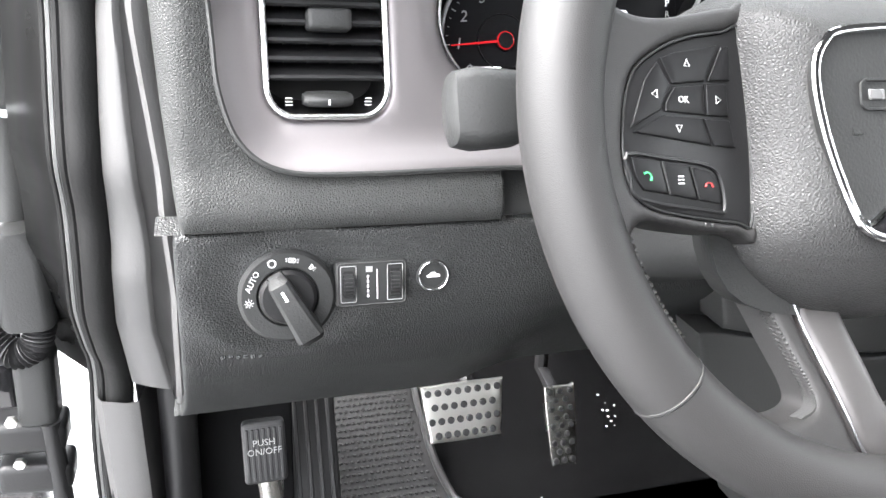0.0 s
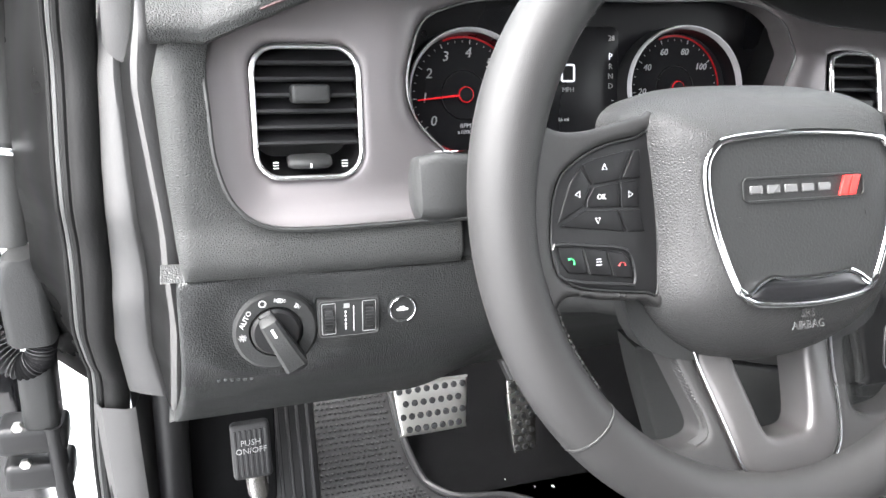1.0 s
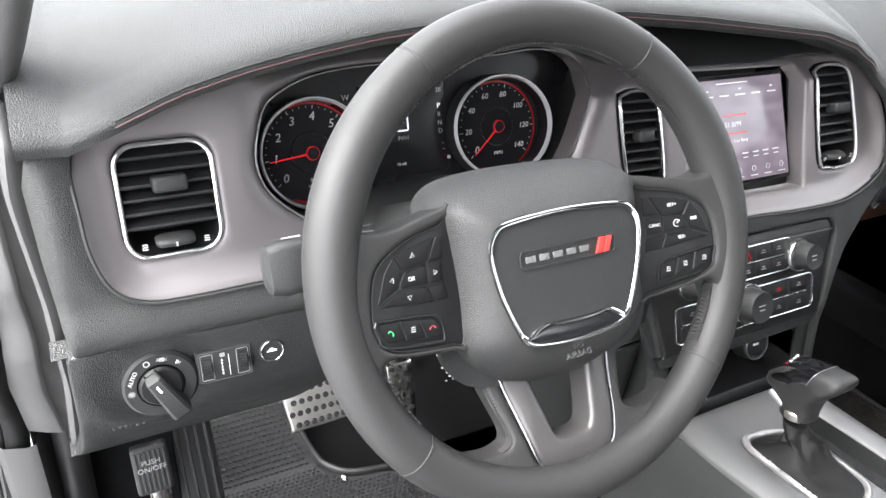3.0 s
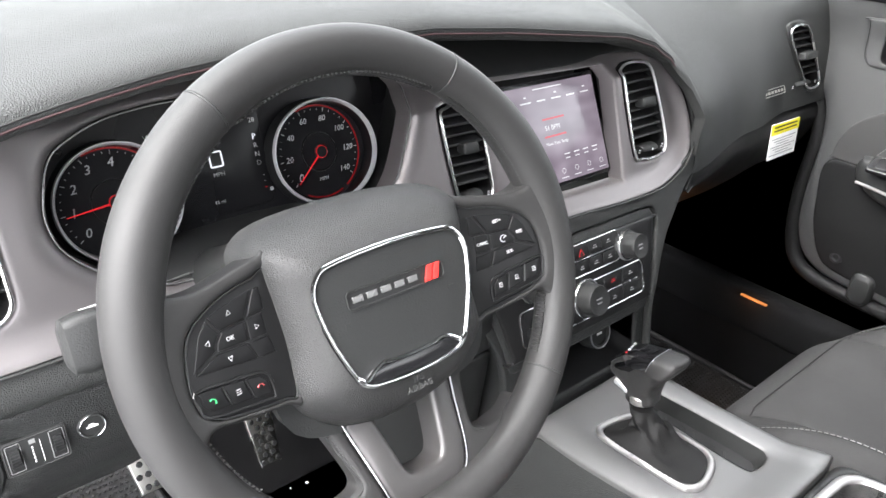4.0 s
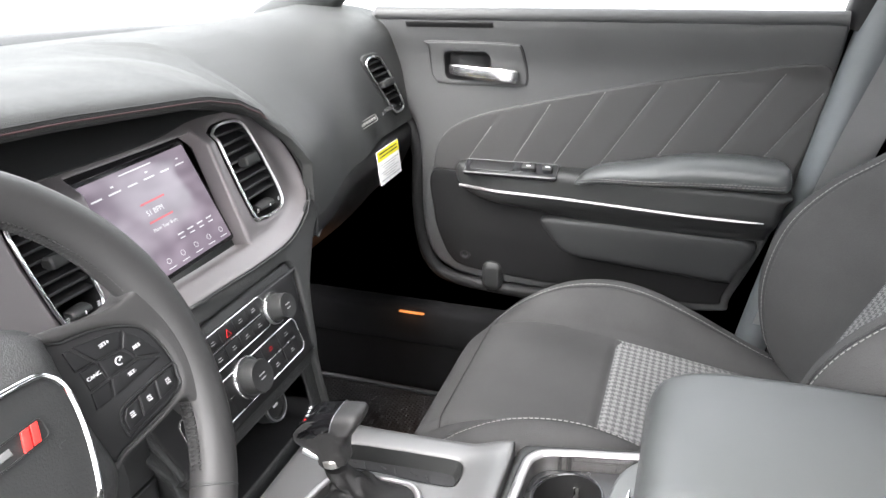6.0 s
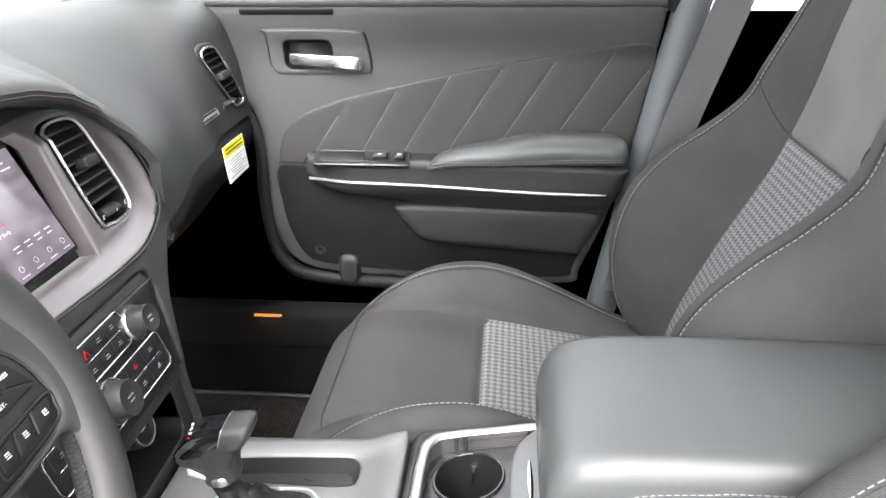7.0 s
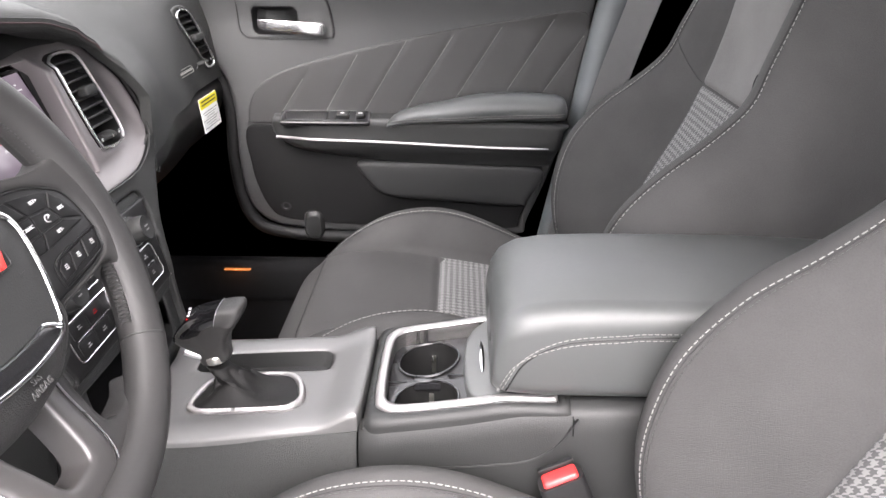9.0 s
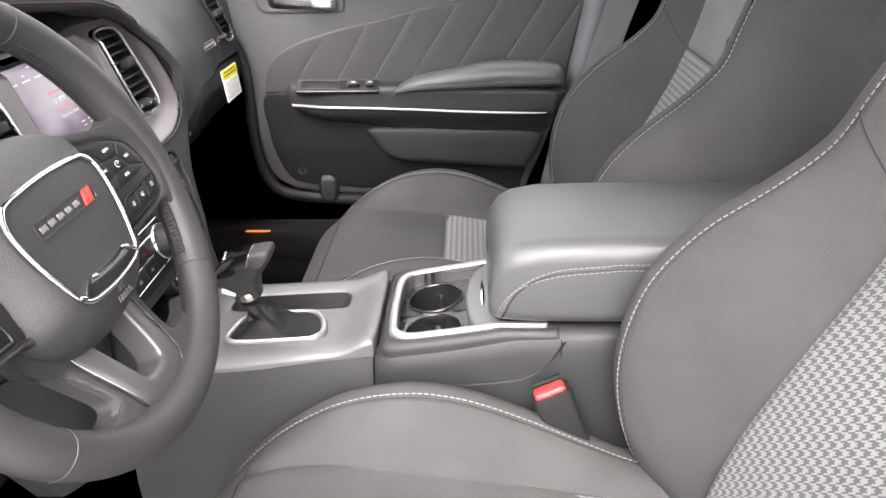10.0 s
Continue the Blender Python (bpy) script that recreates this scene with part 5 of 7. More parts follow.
    fk = part("lower_spoke", sheet(c + (fork - c) * 0.985, [gap], lambda u, v: tuple(WM @ Vector((u, v, sink(v) + 0.0015 + 0.003 * step01(abs(u), 0.045, 0.030) * step01(-v, 0.155, 0.10)))), face_out, 0.006, 0.0045, 0.020), SPOKE_SATIN, wheel, "satin graphite fork of the lower spoke", 60)
    part("fork_edge", tube([WM @ Vector((u, v, sink(v) + 0.0010)) for u, v in c + (fork - c) * 0.992 if v < -0.07], 0.0008, 6), DARKSTEEL, fk)
    for sx in (-1, 1):
        row = []
        edge = curve_through([(sx * 0.0705, -0.069), (sx * 0.0625, -0.087), (sx * 0.0560, -0.108), (sx * 0.0525, -0.122), (sx * 0.0540, -0.1295), (sx * 0.062, -0.1330)], 9)
        for (u0, v0), (u1, v1) in zip(edge[:-1], edge[1:]):
            row.append(tube([WM @ Vector((u0, v0, sink(v0) - 0.0075)), WM @ Vector((u1 - 0.0012 * sx, v1, sink(v1) - 0.0012))], 0.0007, 4))
            row.append(tube([WM @ Vector((u0 - 0.0012 * sx, v0, sink(v0) - 0.0012)), WM @ Vector((u1, v1, sink(v1) - 0.0075))], 0.0007, 4))
        tagged(part("stitching", join(*row), DARKTHREAD, wheel), kind="stuff")
    back = [(x, y) for x, y in curve_through([(-0.095, 0.030), (-0.06, 0.048), (0.06, 0.048), (0.095, 0.030), (0.095, -0.03), (0.085, -0.075), (0.04, -0.09), (-0.04, -0.09), (-0.085, -0.075), (-0.095, -0.03)], 4, True)]
    part("back_cover", loft([[WM @ Vector((x * k, y * k, z)) for x, y in back] for k, z in ((1.0, -0.018), (0.98, -0.034), (0.75, -0.050), (0.4, -0.055))]), HARD, wheel, "dark moulded cover behind the hub", 50)


steering()

column = thing("steering_column", HUB - WM.to_3x3() @ Vector((0, 0, 0.14)), "dark moulded steering column shroud with stalk", "steering column")


def steering_column():
    rings = []
    for d, w, h, dy in ((0.028, 0.045, 0.050, -0.012), (0.045, 0.058, 0.062, -0.014), (0.09, 0.066, 0.062, -0.012), (0.14, 0.070, 0.062, -0.012), (0.24, 0.074, 0.064, -0.02), (0.34, 0.074, 0.064, -0.03)):
        rings.append([WM @ Vector((u, v + dy, -d)) for u, v in rrect(w * 2, h * 2, 0.03, 5)])
    part("shroud", loft(rings), HARD, column)
    m = WM @ Matrix.Translation((-0.07, 0.011, -0.085))
    st = part("stalk", tube([m @ Vector(q) for q in ((0.02, -0.004, -0.006), (-0.03, 0.002, 0.0), (-0.07, 0.008, 0.004), (-0.082, 0.009, 0.005))], [0.009, 0.010, 0.012, 0.012], 14), BLACK, column, "indicator stalk with a rotating tip")
    rings = []
    for x, w, h in ((-0.084, 0.010, 0.014), (-0.090, 0.013, 0.0185), (-0.112, 0.0135, 0.020), (-0.122, 0.0115, 0.018), (-0.1245, 0.008, 0.013)):
        rings.append([m @ Vector((x, 0.010 + v, 0.005 + u)) for u, v in rrect(w * 2, h * 2, 0.007, 4)])
    tip = part("stalk_tip", loft(rings), HARD, st)
    part("icon", join(*[box(0.004, 0.0005, 0.0012, m @ Matrix.Translation((-0.097 - 0.005 * k, 0.031, 0.006)), 0) for k in range(3)]), WHITE, tip)
    part("column_ring", turned([(0.034, -0.05), (0.034, -0.02), (0.03, -0.018), (0.001, -0.018)], WM, 36), BLACK, column)


steering_column()

# ---- centre console ----
console = thing("centre_console", (0.0, -0.25, 0.0), "dark centre console with satin gear plate and cup holders", "console")
PZ = lambda y: float(np.interp(y, [-0.20, -0.10, 0.05, 0.09], [0.392, 0.386, 0.376, 0.372]))


GEARHOLE = curve_through([(-0.056, 0.012), (-0.044, 0.019), (-0.012, 0.013), (0.005, 0.001), (0.012, -0.03), (0.013, -0.075), (0.006, -0.096), (-0.012, -0.108), (-0.040, -0.114), (-0.054, -0.108), (-0.060, -0.090), (-0.060, -0.008)], 5, True)


def centre_console():
    # body: moulded sides
    rings = []
    for y, wt, wb, zt in ((0.14, 0.112, 0.125, 0.33), (0.06, 0.108, 0.125, 0.362), (-0.05, 0.100, 0.125, 0.372), (-0.183, 0.0955, 0.122, 0.382)):
        rings.append([(-wb, y, 0.01), (-wb, y, 0.20), (-wt - 0.006, y, zt - 0.045), (-wt, y, zt - 0.012), (-wt + 0.006, y, zt), (-wt + 0.020, y, zt - 0.003)])
    part("front_side", loft(rings, closed=False), PAD, console, "grained dark front side of the console", 50)
    part("front_side", loft([[(-x, y, z) for x, y, z in r] for r in rings], closed=False), PAD, console, "grained dark front side of the console", 50)
    rings = []
    for y, wt, zt in ((-0.186, 0.1035, 0.392), (-0.192, 0.107, 0.397), (-0.215, 0.1085, 0.404), (-0.25, 0.109, 0.410), (-0.30, 0.1095, 0.418), (-0.36, 0.110, 0.430), (-0.50, 0.110, 0.434), (-0.78, 0.110, 0.434)):
        rings.append([(-0.125, y, 0.01), (-0.122, y, 0.20), (-wt - 0.003, y, zt - 0.066), (-wt, y, zt - 0.032), (-wt + 0.004, y, zt - 0.014), (-wt + 0.012, y, zt - 0.004), (-wt + 0.028, y, zt - 0.003)])
    part("rear_side", loft(rings, closed=False), HARD, console, "dark moulded rear side of the console", 50)
    part("rear_side", loft([[(-x, y, z) for x, y, z in r] for r in rings], closed=False), HARD, console, "dark moulded rear side of the console", 50)
    part("inner_box", box(0.19, 0.40, 0.30, pose(0, -0.57, 0.275), 0.004), BLACK, console)
    crease = curve_through([(-0.19, 0.350), (-0.26, 0.354), (-0.333, 0.360), (-0.375, 0.368), (-0.402, 0.388), (-0.421, 0.420)], 6)
    part("panel_gap", tube([(-0.1135 + 0.0030 * step01(z, 0.350, 0.40), y, z) for y, z in crease], 0.0013, 6), BLACK, console)
    # satin gear plate with its tray
    outline = curve_through([(-0.098, 0.062), (-0.100, 0.02), (-0.094, -0.08), (-0.088, -0.172), (-0.082, -0.184), (-0.05, -0.187), (0.05, -0.188), (0.088, -0.187), (0.096, -0.175), (0.098, -0.08), (0.104, 0.02), (0.106, 0.066), (0.09, 0.075), (-0.08, 0.075)], 5, True)
    tray = curve_through([(0.030, 0.030), (0.045, 0.036), (0.060, 0.030), (0.066, 0.0), (0.066, -0.11), (0.062, -0.130), (0.05, -0.136), (0.030, -0.136), (0.022, -0.128), (0.022, -0.09), (0.026, -0.04), (0.026, 0.0)], 5, True)
    boot = GEARHOLE

    def top(u, v):
        ridge = 0.006 * math.exp(-((u - 0.085) / 0.012) ** 2) - 0.008 * step01(-u, 0.075, 0.1)
        swell = 0.014 * step01(-v, 0.13, 0.186)
        return (u, v, PZ(v) + ridge + swell + 0.002)
    pl = part("gear_plate", sheet(outline, [tray, boot], top, (0, 0, 1), 0.010, 0.004, 0.02), PLATE, console, "satin grey gear plate", 60)
    c = tray.mean(0)
    walls = [[(*(c + (p - c) * s), PZ(p[1]) - d) for p in tray] for s, d in ((1.0, -0.001), (0.96, 0.012), (0.88, 0.020))]
    bm = loft(walls, True, False)
    part("tray", bm, HARD, pl, "dark shallow tray")
    part("tray_liner", sheet(c + (tray - c) * 0.89, [], lambda u, v: (u, v, PZ(v) - 0.0195), (0, 0, 1), 0.05, 0, 0), RUBBER, pl)
    part("tray_relief", join(*[tube([(0.036 + 0.012 * (k % 2), -0.10 + 0.02 * k, PZ(0) - 0.0125 + 0.002), (0.052, -0.09 + 0.02 * k, PZ(0) - 0.0125 + 0.002)], 0.001, 5) for k in range(6)]), RUBBER, pl)
    c2 = boot.mean(0)
    bz = sheet(c2 + (boot - c2) * 1.03, [c2 + (boot - c2) * 0.91], lambda u, v: (u, v, PZ(v) + 0.008), (0, 0, 1), 0.05, 0.004, 0.012)
    part("boot_bezel", bz, SATIN_LIGHT, pl, "bright frame round the gear boot")
    # cup holders and their bright frame
    ring = curve_through([(-0.089, -0.232), (-0.081, -0.210), (-0.055, -0.2005), (0.055, -0.2005), (0.083, -0.209), (0.091, -0.230), (0.093, -0.30), (0.093, -0.39), (0.089, -0.40), (0.08, -0.402), (-0.08, -0.402), (-0.088, -0.40), (-0.092, -0.39), (-0.091, -0.30)], 5, True)
    centre = ring.mean(0)
    hole = np.stack([ring[:, 0] * 0.885, -0.212 + (ring[:, 1] + 0.2005) * 0.93], 1)
    rz = lambda v: float(np.interp(v, [-0.345, -0.30, -0.20, -0.185], [0.4325, 0.424, 0.408, 0.400]))
    collar = curve_through([(-0.1035, -0.225), (-0.1015, -0.203), (-0.094, -0.1925), (-0.080, -0.190), (0.080, -0.190), (0.094, -0.1925), (0.1015, -0.203), (0.1035, -0.225), (0.1045, -0.29), (0.1045, -0.410), (0.1035, -0.4155), (0.098, -0.4170), (-0.098, -0.4170), (-0.1035, -0.4155), (-0.1045, -0.410), (-0.1045, -0.29)], 5, True)
    part("cup_surround", sheet(collar, [centre + (ring - centre) * 0.985], lambda u, v: (u, v, rz(v) - 0.001 - 0.004 * step01(abs(u), 0.088, 0.108)), (0, 0, 1), 0.010, 0.008, 0.02), HARD, console, "dark grained surround of the cup holders", 60)
    cf = part("cup_holder_frame", sheet(ring, [hole], lambda u, v: (u, v, rz(v) + 0.001), (0, 0, 1), 0.012, 0.0045, 0.02), SATIN_LIGHT, console, "bright frame round the cup holders", 60)
    deck = lambda u, v: (u, v, rz(v) - 0.022)
    cups = [ring_pts(0.0375, 36, 0.036, -0.258), ring_pts(0.0375, 36, -0.048, -0.258)]
    part("cup_deck", sheet(hole, [q[::-1] for q in cups], deck, (0, 0, 1), 0.02, 0.002, 0.004), TRIMGREY_GLOSS, cf, "black deck with two cup holes")
    part("deck_wall", loft([[(*p, rz(p[1]) + d) for p in hole] for d in (-0.003, -0.024)], True, False), BLACK, cf)
    for q in cups:
        cc = q.mean(0)
        cup = part("cup_well", loft([[(*(cc + (p - cc) * s), rz(p[1]) - 0.022 - d) for p in q] for s, d in ((1.0, 0.0), (0.97, 0.02), (0.95, 0.065), (0.5, 0.068), (0.02, 0.068))], True, "end"), CUPBLACK, cf, "deep black cup well")
        part("lip", tube([(*p, rz(p[1]) - 0.0205) for p in q], 0.0016, 6, True), GLOSS, cup)
        part("clip", box(0.004, 0.006, 0.026, pose(cc[0] + 0.036, cc[1] - 0.005, rz(cc[1]) - 0.05, 0, 0, 0), 0.001), STEEL, cup)
    part("deck_divider", box(0.020, 0.034, 0.012, pose(-0.006, -0.258, rz(-0.258) - 0.027), 0.003), GLOSS, cf)
    for sy in (-1, 1):
        part("deck_strip", box(0.003, 0.024, 0.003, pose(-0.006, -0.258 + sy * 0.036, rz(-0.258 + sy * 0.036) - 0.0212), 0.0008), GLOSS, cf)
    # shutter lip before the armrest
    part("shutter", sheet(curve_through([(-0.085, -0.322), (-0.06, -0.306), (0.0, -0.301), (0.05, -0.306), (0.078, -0.322), (0.082, -0.347), (-0.086, -0.347)], 5, True), [], lambda u, v: (u, v, rz(v) - 0.003), (0, 0, 1), 0.02, 0.004, 0.012), SLIDEGREY, console, "grey slide before the armrest")
    part("slide_grip", loft([[(x, -0.322 + 0.0032 * k * math.cos(t), rz(-0.322) - 0.002 + 0.002 * k * math.sin(t)) for t in np.linspace(0, 2 * math.pi, 10)[:-1]] for x, k in ((-0.034, 0.2), (-0.02, 0.8), (0.0, 1.0), (0.02, 0.8), (0.034, 0.2))]), CHROME, console, "bright slide grip")


centre_console()


# gear lever
def gear_lever():
    g = thing("gear_lever", (-0.02, -0.03, 0.385), "gear lever with gathered black boot and glossy grip", "gear lever")
    rings = []
    rnd = random.Random(4)
    c = GEARHOLE.mean(0)
    base = c + (GEARHOLE - c) * 0.90
    for h in np.linspace(0, 1, 25):
        axis = np.array((-0.022, -0.040 + 0.026 * h))
        col = 0.0145 - 0.001 * h
        ring = []
        for n, p in enumerate(base):
            a = math.atan2(p[1] + 0.04, p[0] + 0.022)
            fold = 1 + 0.30 * math.sin(3 * a + 5 * h + 1) * math.sin(math.pi * h) + 0.22 * math.sin(6 * a - 9 * h) * h * (1 - h) * 2
            spread = (1 - h) ** 3.2
            out = np.array((math.cos(a), math.sin(a))) * col * fold
            q = axis + out * (1 - spread) + (p - axis) * spread
            crumple = 0.009 * math.sin(2 * a + 2.2) * math.exp(-((h - 0.30) / 0.14) ** 2) + 0.006 * math.sin(4 * a + 1) * math.exp(-((h - 0.55) / 0.12) ** 2)
            ring.append((q[0], q[1], PZ(p[1]) * (1 - h) + 0.386 * h + 0.004 + 0.034 * h ** 1.05 + crumple))
        rings.append(ring)
    part("boot", loft(rings), LEATHER_BOOT, g, "gathered soft black boot", 70)
    m = pose(-0.020, -0.0145, 0.4285, -14, 0, 0)
    part("collar", turned([(0.0135, 0), (0.0155, 0.002), (0.0155, 0.009), (0.0135, 0.011), (0.001, 0.011)], m, 28), STEEL, g, "bright collar")
    # the grip's outline seen from the side, thinned toward its flanks
    side = curve_through([(0.031, 0.4615), (0.0185, 0.4800), (0.0050, 0.4930), (-0.0253, 0.5025), (-0.0485, 0.5062), (-0.0530, 0.5000), (-0.0500, 0.4915), (-0.0452, 0.4835), (-0.0315, 0.4620), (-0.0300, 0.4470), (-0.0295, 0.4340), (-0.0130, 0.4300), (0.0040, 0.4280), (0.0070, 0.4400), (0.0250, 0.4515)], 5, True)

    def grip_ring(u, pts, swell=0.0):
        k = (1 - abs(u) ** 3.6) ** 0.30
        ring = []
        for y, z in pts:
            wide = float(np.interp(z, [0.428, 0.446, 0.464, 0.486, 0.508], [0.0130, 0.0135, 0.0195, 0.0230, 0.0200])) + swell
            c = np.array((-0.014 if z < 0.452 else y * 0.35 - 0.008, min(z, 0.480) if z < 0.462 else 0.482))
            q = c + (np.array((y, z)) - c) * (0.25 + 0.75 * k) * (1 + swell * 28)
            ring.append((-0.020 + u * wide, q[0], q[1]))
        return ring
    flanks = (-1.0, -0.97, -0.88, -0.7, -0.4, 0.0, 0.4, 0.7, 0.88, 0.97, 1.0)
    part("grip", loft([grip_ring(u, side) for u in flanks]), GRIP, g, "black leather gear grip", 60)
    front = np.concatenate([side[70:], side[:16]])
    heart = np.array((-0.020, 0.477))
    cap = []
    for u in (-1.0, -0.985, -0.95, *np.linspace(-0.88, 0.88, 17), 0.95, 0.985, 1.0):
        k = max(0.12, (1 - abs(u) ** 3.6) ** 0.30)
        row = []
        for y, z in front:
            wide = float(np.interp(z, [0.428, 0.446, 0.464, 0.486, 0.508], [0.0130, 0.0135, 0.0195, 0.0230, 0.0200])) + 0.0012
            q = heart + (np.array((y, z)) - heart) * (0.25 + 0.75 * k) * 1.03
            row.append((-0.020 + u * wide, q[0], q[1]))
        cap.append(row)
    top = part("grip_cap", loft(cap, closed=False), KNOBGLOSS, g, "glossy cap with gear marks", 60)
    part("cap_trim", tube([r[-1] for r in cap], 0.0004, 6), DARKSTEEL, g)
    tm = frame_of((-0.0285, 0.0085, 0.4915), (0.92, 0.0, 0.39), (0.176, 0.891, -0.414))
    part("gear_mark", lettering("P", 0.0055, tm @ Matrix.Translation((-0.006, 0.0, 0.0012))), LIT_RED, top)
    for k, w in enumerate("RND"):
        part("gear_mark", lettering(w, 0.0046, tm @ Matrix.Translation((-0.001 + 0.0048 * k, 0.0, 0.0012 + 0.0002 * k))), WHITE, top)
    part("release", box(0.026, 0.022, 0.0085, pose(-0.020, 0.010, 0.4415, 14, 0, 0), 0.003, 3), CHROME_SOFT, g, "bright release lever")


gear_lever()


# armrest lid on the console
def armrest():
    a = thing("console_armrest", (0.0, -0.55, 0.43), "padded black vinyl console armrest with pale stitching", "armrest")
    rings = []
    for y, w, zt, zb in ((-0.332, 0.088, 0.474, 0.450), (-0.329, 0.096, 0.495, 0.444), (-0.334, 0.101, 0.515, 0.440), (-0.344, 0.104, 0.530, 0.438), (-0.362, 0.1055, 0.540, 0.437), (-0.395, 0.1065, 0.546, 0.436), (-0.46, 0.107, 0.548, 0.436), (-0.62, 0.107, 0.548, 0.436), (-0.76, 0.107, 0.543, 0.436), (-0.78, 0.10, 0.52, 0.44)):
        ring = []
        for u, v in rrect(2 * w, zt - zb, min(0.024, (zt - zb) * 0.45), 6):
            edge = abs(u) / w
            ring.append((u, y, (zt + zb) / 2 + v + 0.004 * (1 - edge ** 2) * (1 if v > 0 else 0)))
        rings.append(ring)
    part("pad", loft(rings), VINYL, a, "", 60)
    for dz in (0.0, -0.0075):
        side = curve_through([(-0.1035, -0.340 - dz * 0.7, 0.452 + dz * 0.3), (-0.106, -0.360 - dz * 0.6, 0.489 + dz * 0.6), (-0.1075, -0.40, 0.513 + dz), (-0.1080, -0.46, 0.5205 + dz), (-0.1080, -0.51, 0.523 + dz), (-0.1080, -0.76, 0.523 + dz)], 14)
        tagged(part("stitching", stitches(side, 0.0042, 0.0022, 0.0005), THREAD, a), kind="stuff")
    part("seam", tube(curve_through([(-0.1030, -0.344, 0.450), (-0.1055, -0.363, 0.486), (-0.1068, -0.40, 0.509), (-0.1073, -0.46, 0.5165), (-0.1073, -0.51, 0.519), (-0.1073, -0.76, 0.519)], 8), 0.0010, 6), BLACK, a)
    part("latch", box(0.060, 0.012, 0.040, pose(0.020, -0.337, 0.470, 6, 0, 0), 0.004, 3), SLIDEGREY, a, "pale grey latch")


armrest()

# ---- seats ----
CUSH_B = [(0.045, 0.10), (0.03, 0.19), (-0.006, 0.250), (-0.045, 0.298), (-0.095, 0.342), (-0.16, 0.378), (-0.234, 0.392), (-0.30, 0.383), (-0.37, 0.355), (-0.43, 0.325), (-0.50, 0.292), (-0.58, 0.27)]
CUSH_C = [(0.045, 0.10), (0.032, 0.19), (0.005, 0.262), (-0.03, 0.300), (-0.075, 0.322), (-0.14, 0.324), (-0.22, 0.314), (-0.30, 0.303), (-0.38, 0.292), (-0.46, 0.283), (-0.54, 0.280), (-0.60, 0.28)]
BACK_B = [(0.26, -0.530), (0.32, -0.492), (0.38, -0.474), (0.44, -0.470), (0.50, -0.480), (0.55, -0.502), (0.60, -0.546), (0.645, -0.603), (0.69, -0.648), (0.74, -0.668), (0.80, -0.692), (0.88, -0.722), (0.96, -0.755)]
BACK_C = [(0.26, -0.556), (0.32, -0.560), (0.38, -0.578), (0.44, -0.603), (0.50, -0.630), (0.55, -0.655), (0.60, -0.678), (0.645, -0.693), (0.69, -0.706), (0.74, -0.717), (0.80, -0.727), (0.88, -0.745), (0.96, -0.770)]


def lerp(table, t, key=0):
    p = sorted(table)
    return float(np.interp(t, [q[0] for q in p], [q[1] for q in p]))


def bolster(dx, inner, peak):
    return step01(abs(dx), inner, peak)


_cb = curve_through(CUSH_B, 6)
_cc = curve_through(CUSH_C, 6)


def cushion_point(dx, s):
    """A point of the cushion's upper face: dx across, s from 0 at its front foot to 1 at the back."""
    k = s * (len(_cb) - 1)
    i = min(int(k), len(_cb) - 2)
    b, c = _cb[i] * (1 - k + i) + _cb[i + 1] * (k - i), _cc[i] * (1 - k + i) + _cc[i + 1] * (k - i)
    g = bolster(dx, 0.125, 0.205)
    y, z = c * (1 - g) + b * g
    over = max(0.0, abs(dx) - 0.205) / 0.055
    z -= 0.055 * over ** 2.2
    crease = math.exp(-((abs(dx) - 0.150) / 0.006) ** 2) * step01(s, 0.22, 0.34)
    return (dx, y, z - 0.009 * crease)


_bb = curve_through([(z, y) for z, y in BACK_B], 6)
_bc = curve_through([(z, y) for z, y in BACK_C], 6)


def back_point(dx, s):
    k = s * (len(_bb) - 1)
    i = min(int(k), len(_bb) - 2)
    b, c = _bb[i] * (1 - k + i) + _bb[i + 1] * (k - i), _bc[i] * (1 - k + i) + _bc[i + 1] * (k - i)
    z = b[0] * 0.5 + c[0] * 0.5
    wide = float(np.interp(z, [0.26, 0.42, 0.60, 0.70, 0.80, 0.96], [0.245, 0.262, 0.262, 0.245, 0.225, 0.19]))
    q = dx / 0.26
    x = q * wide
    g = bolster(x, wide * 0.42, wide * 0.80)
    y = c[1] * (1 - g) + b[1] * g
    over = max(0.0, abs(x) / wide - 0.80) / 0.20
    y -= 0.055 * over ** 2.2
    crease = math.exp(-((abs(x) - wide * 0.47) / 0.005) ** 2)
    return (x, y - 0.005 * crease, z)


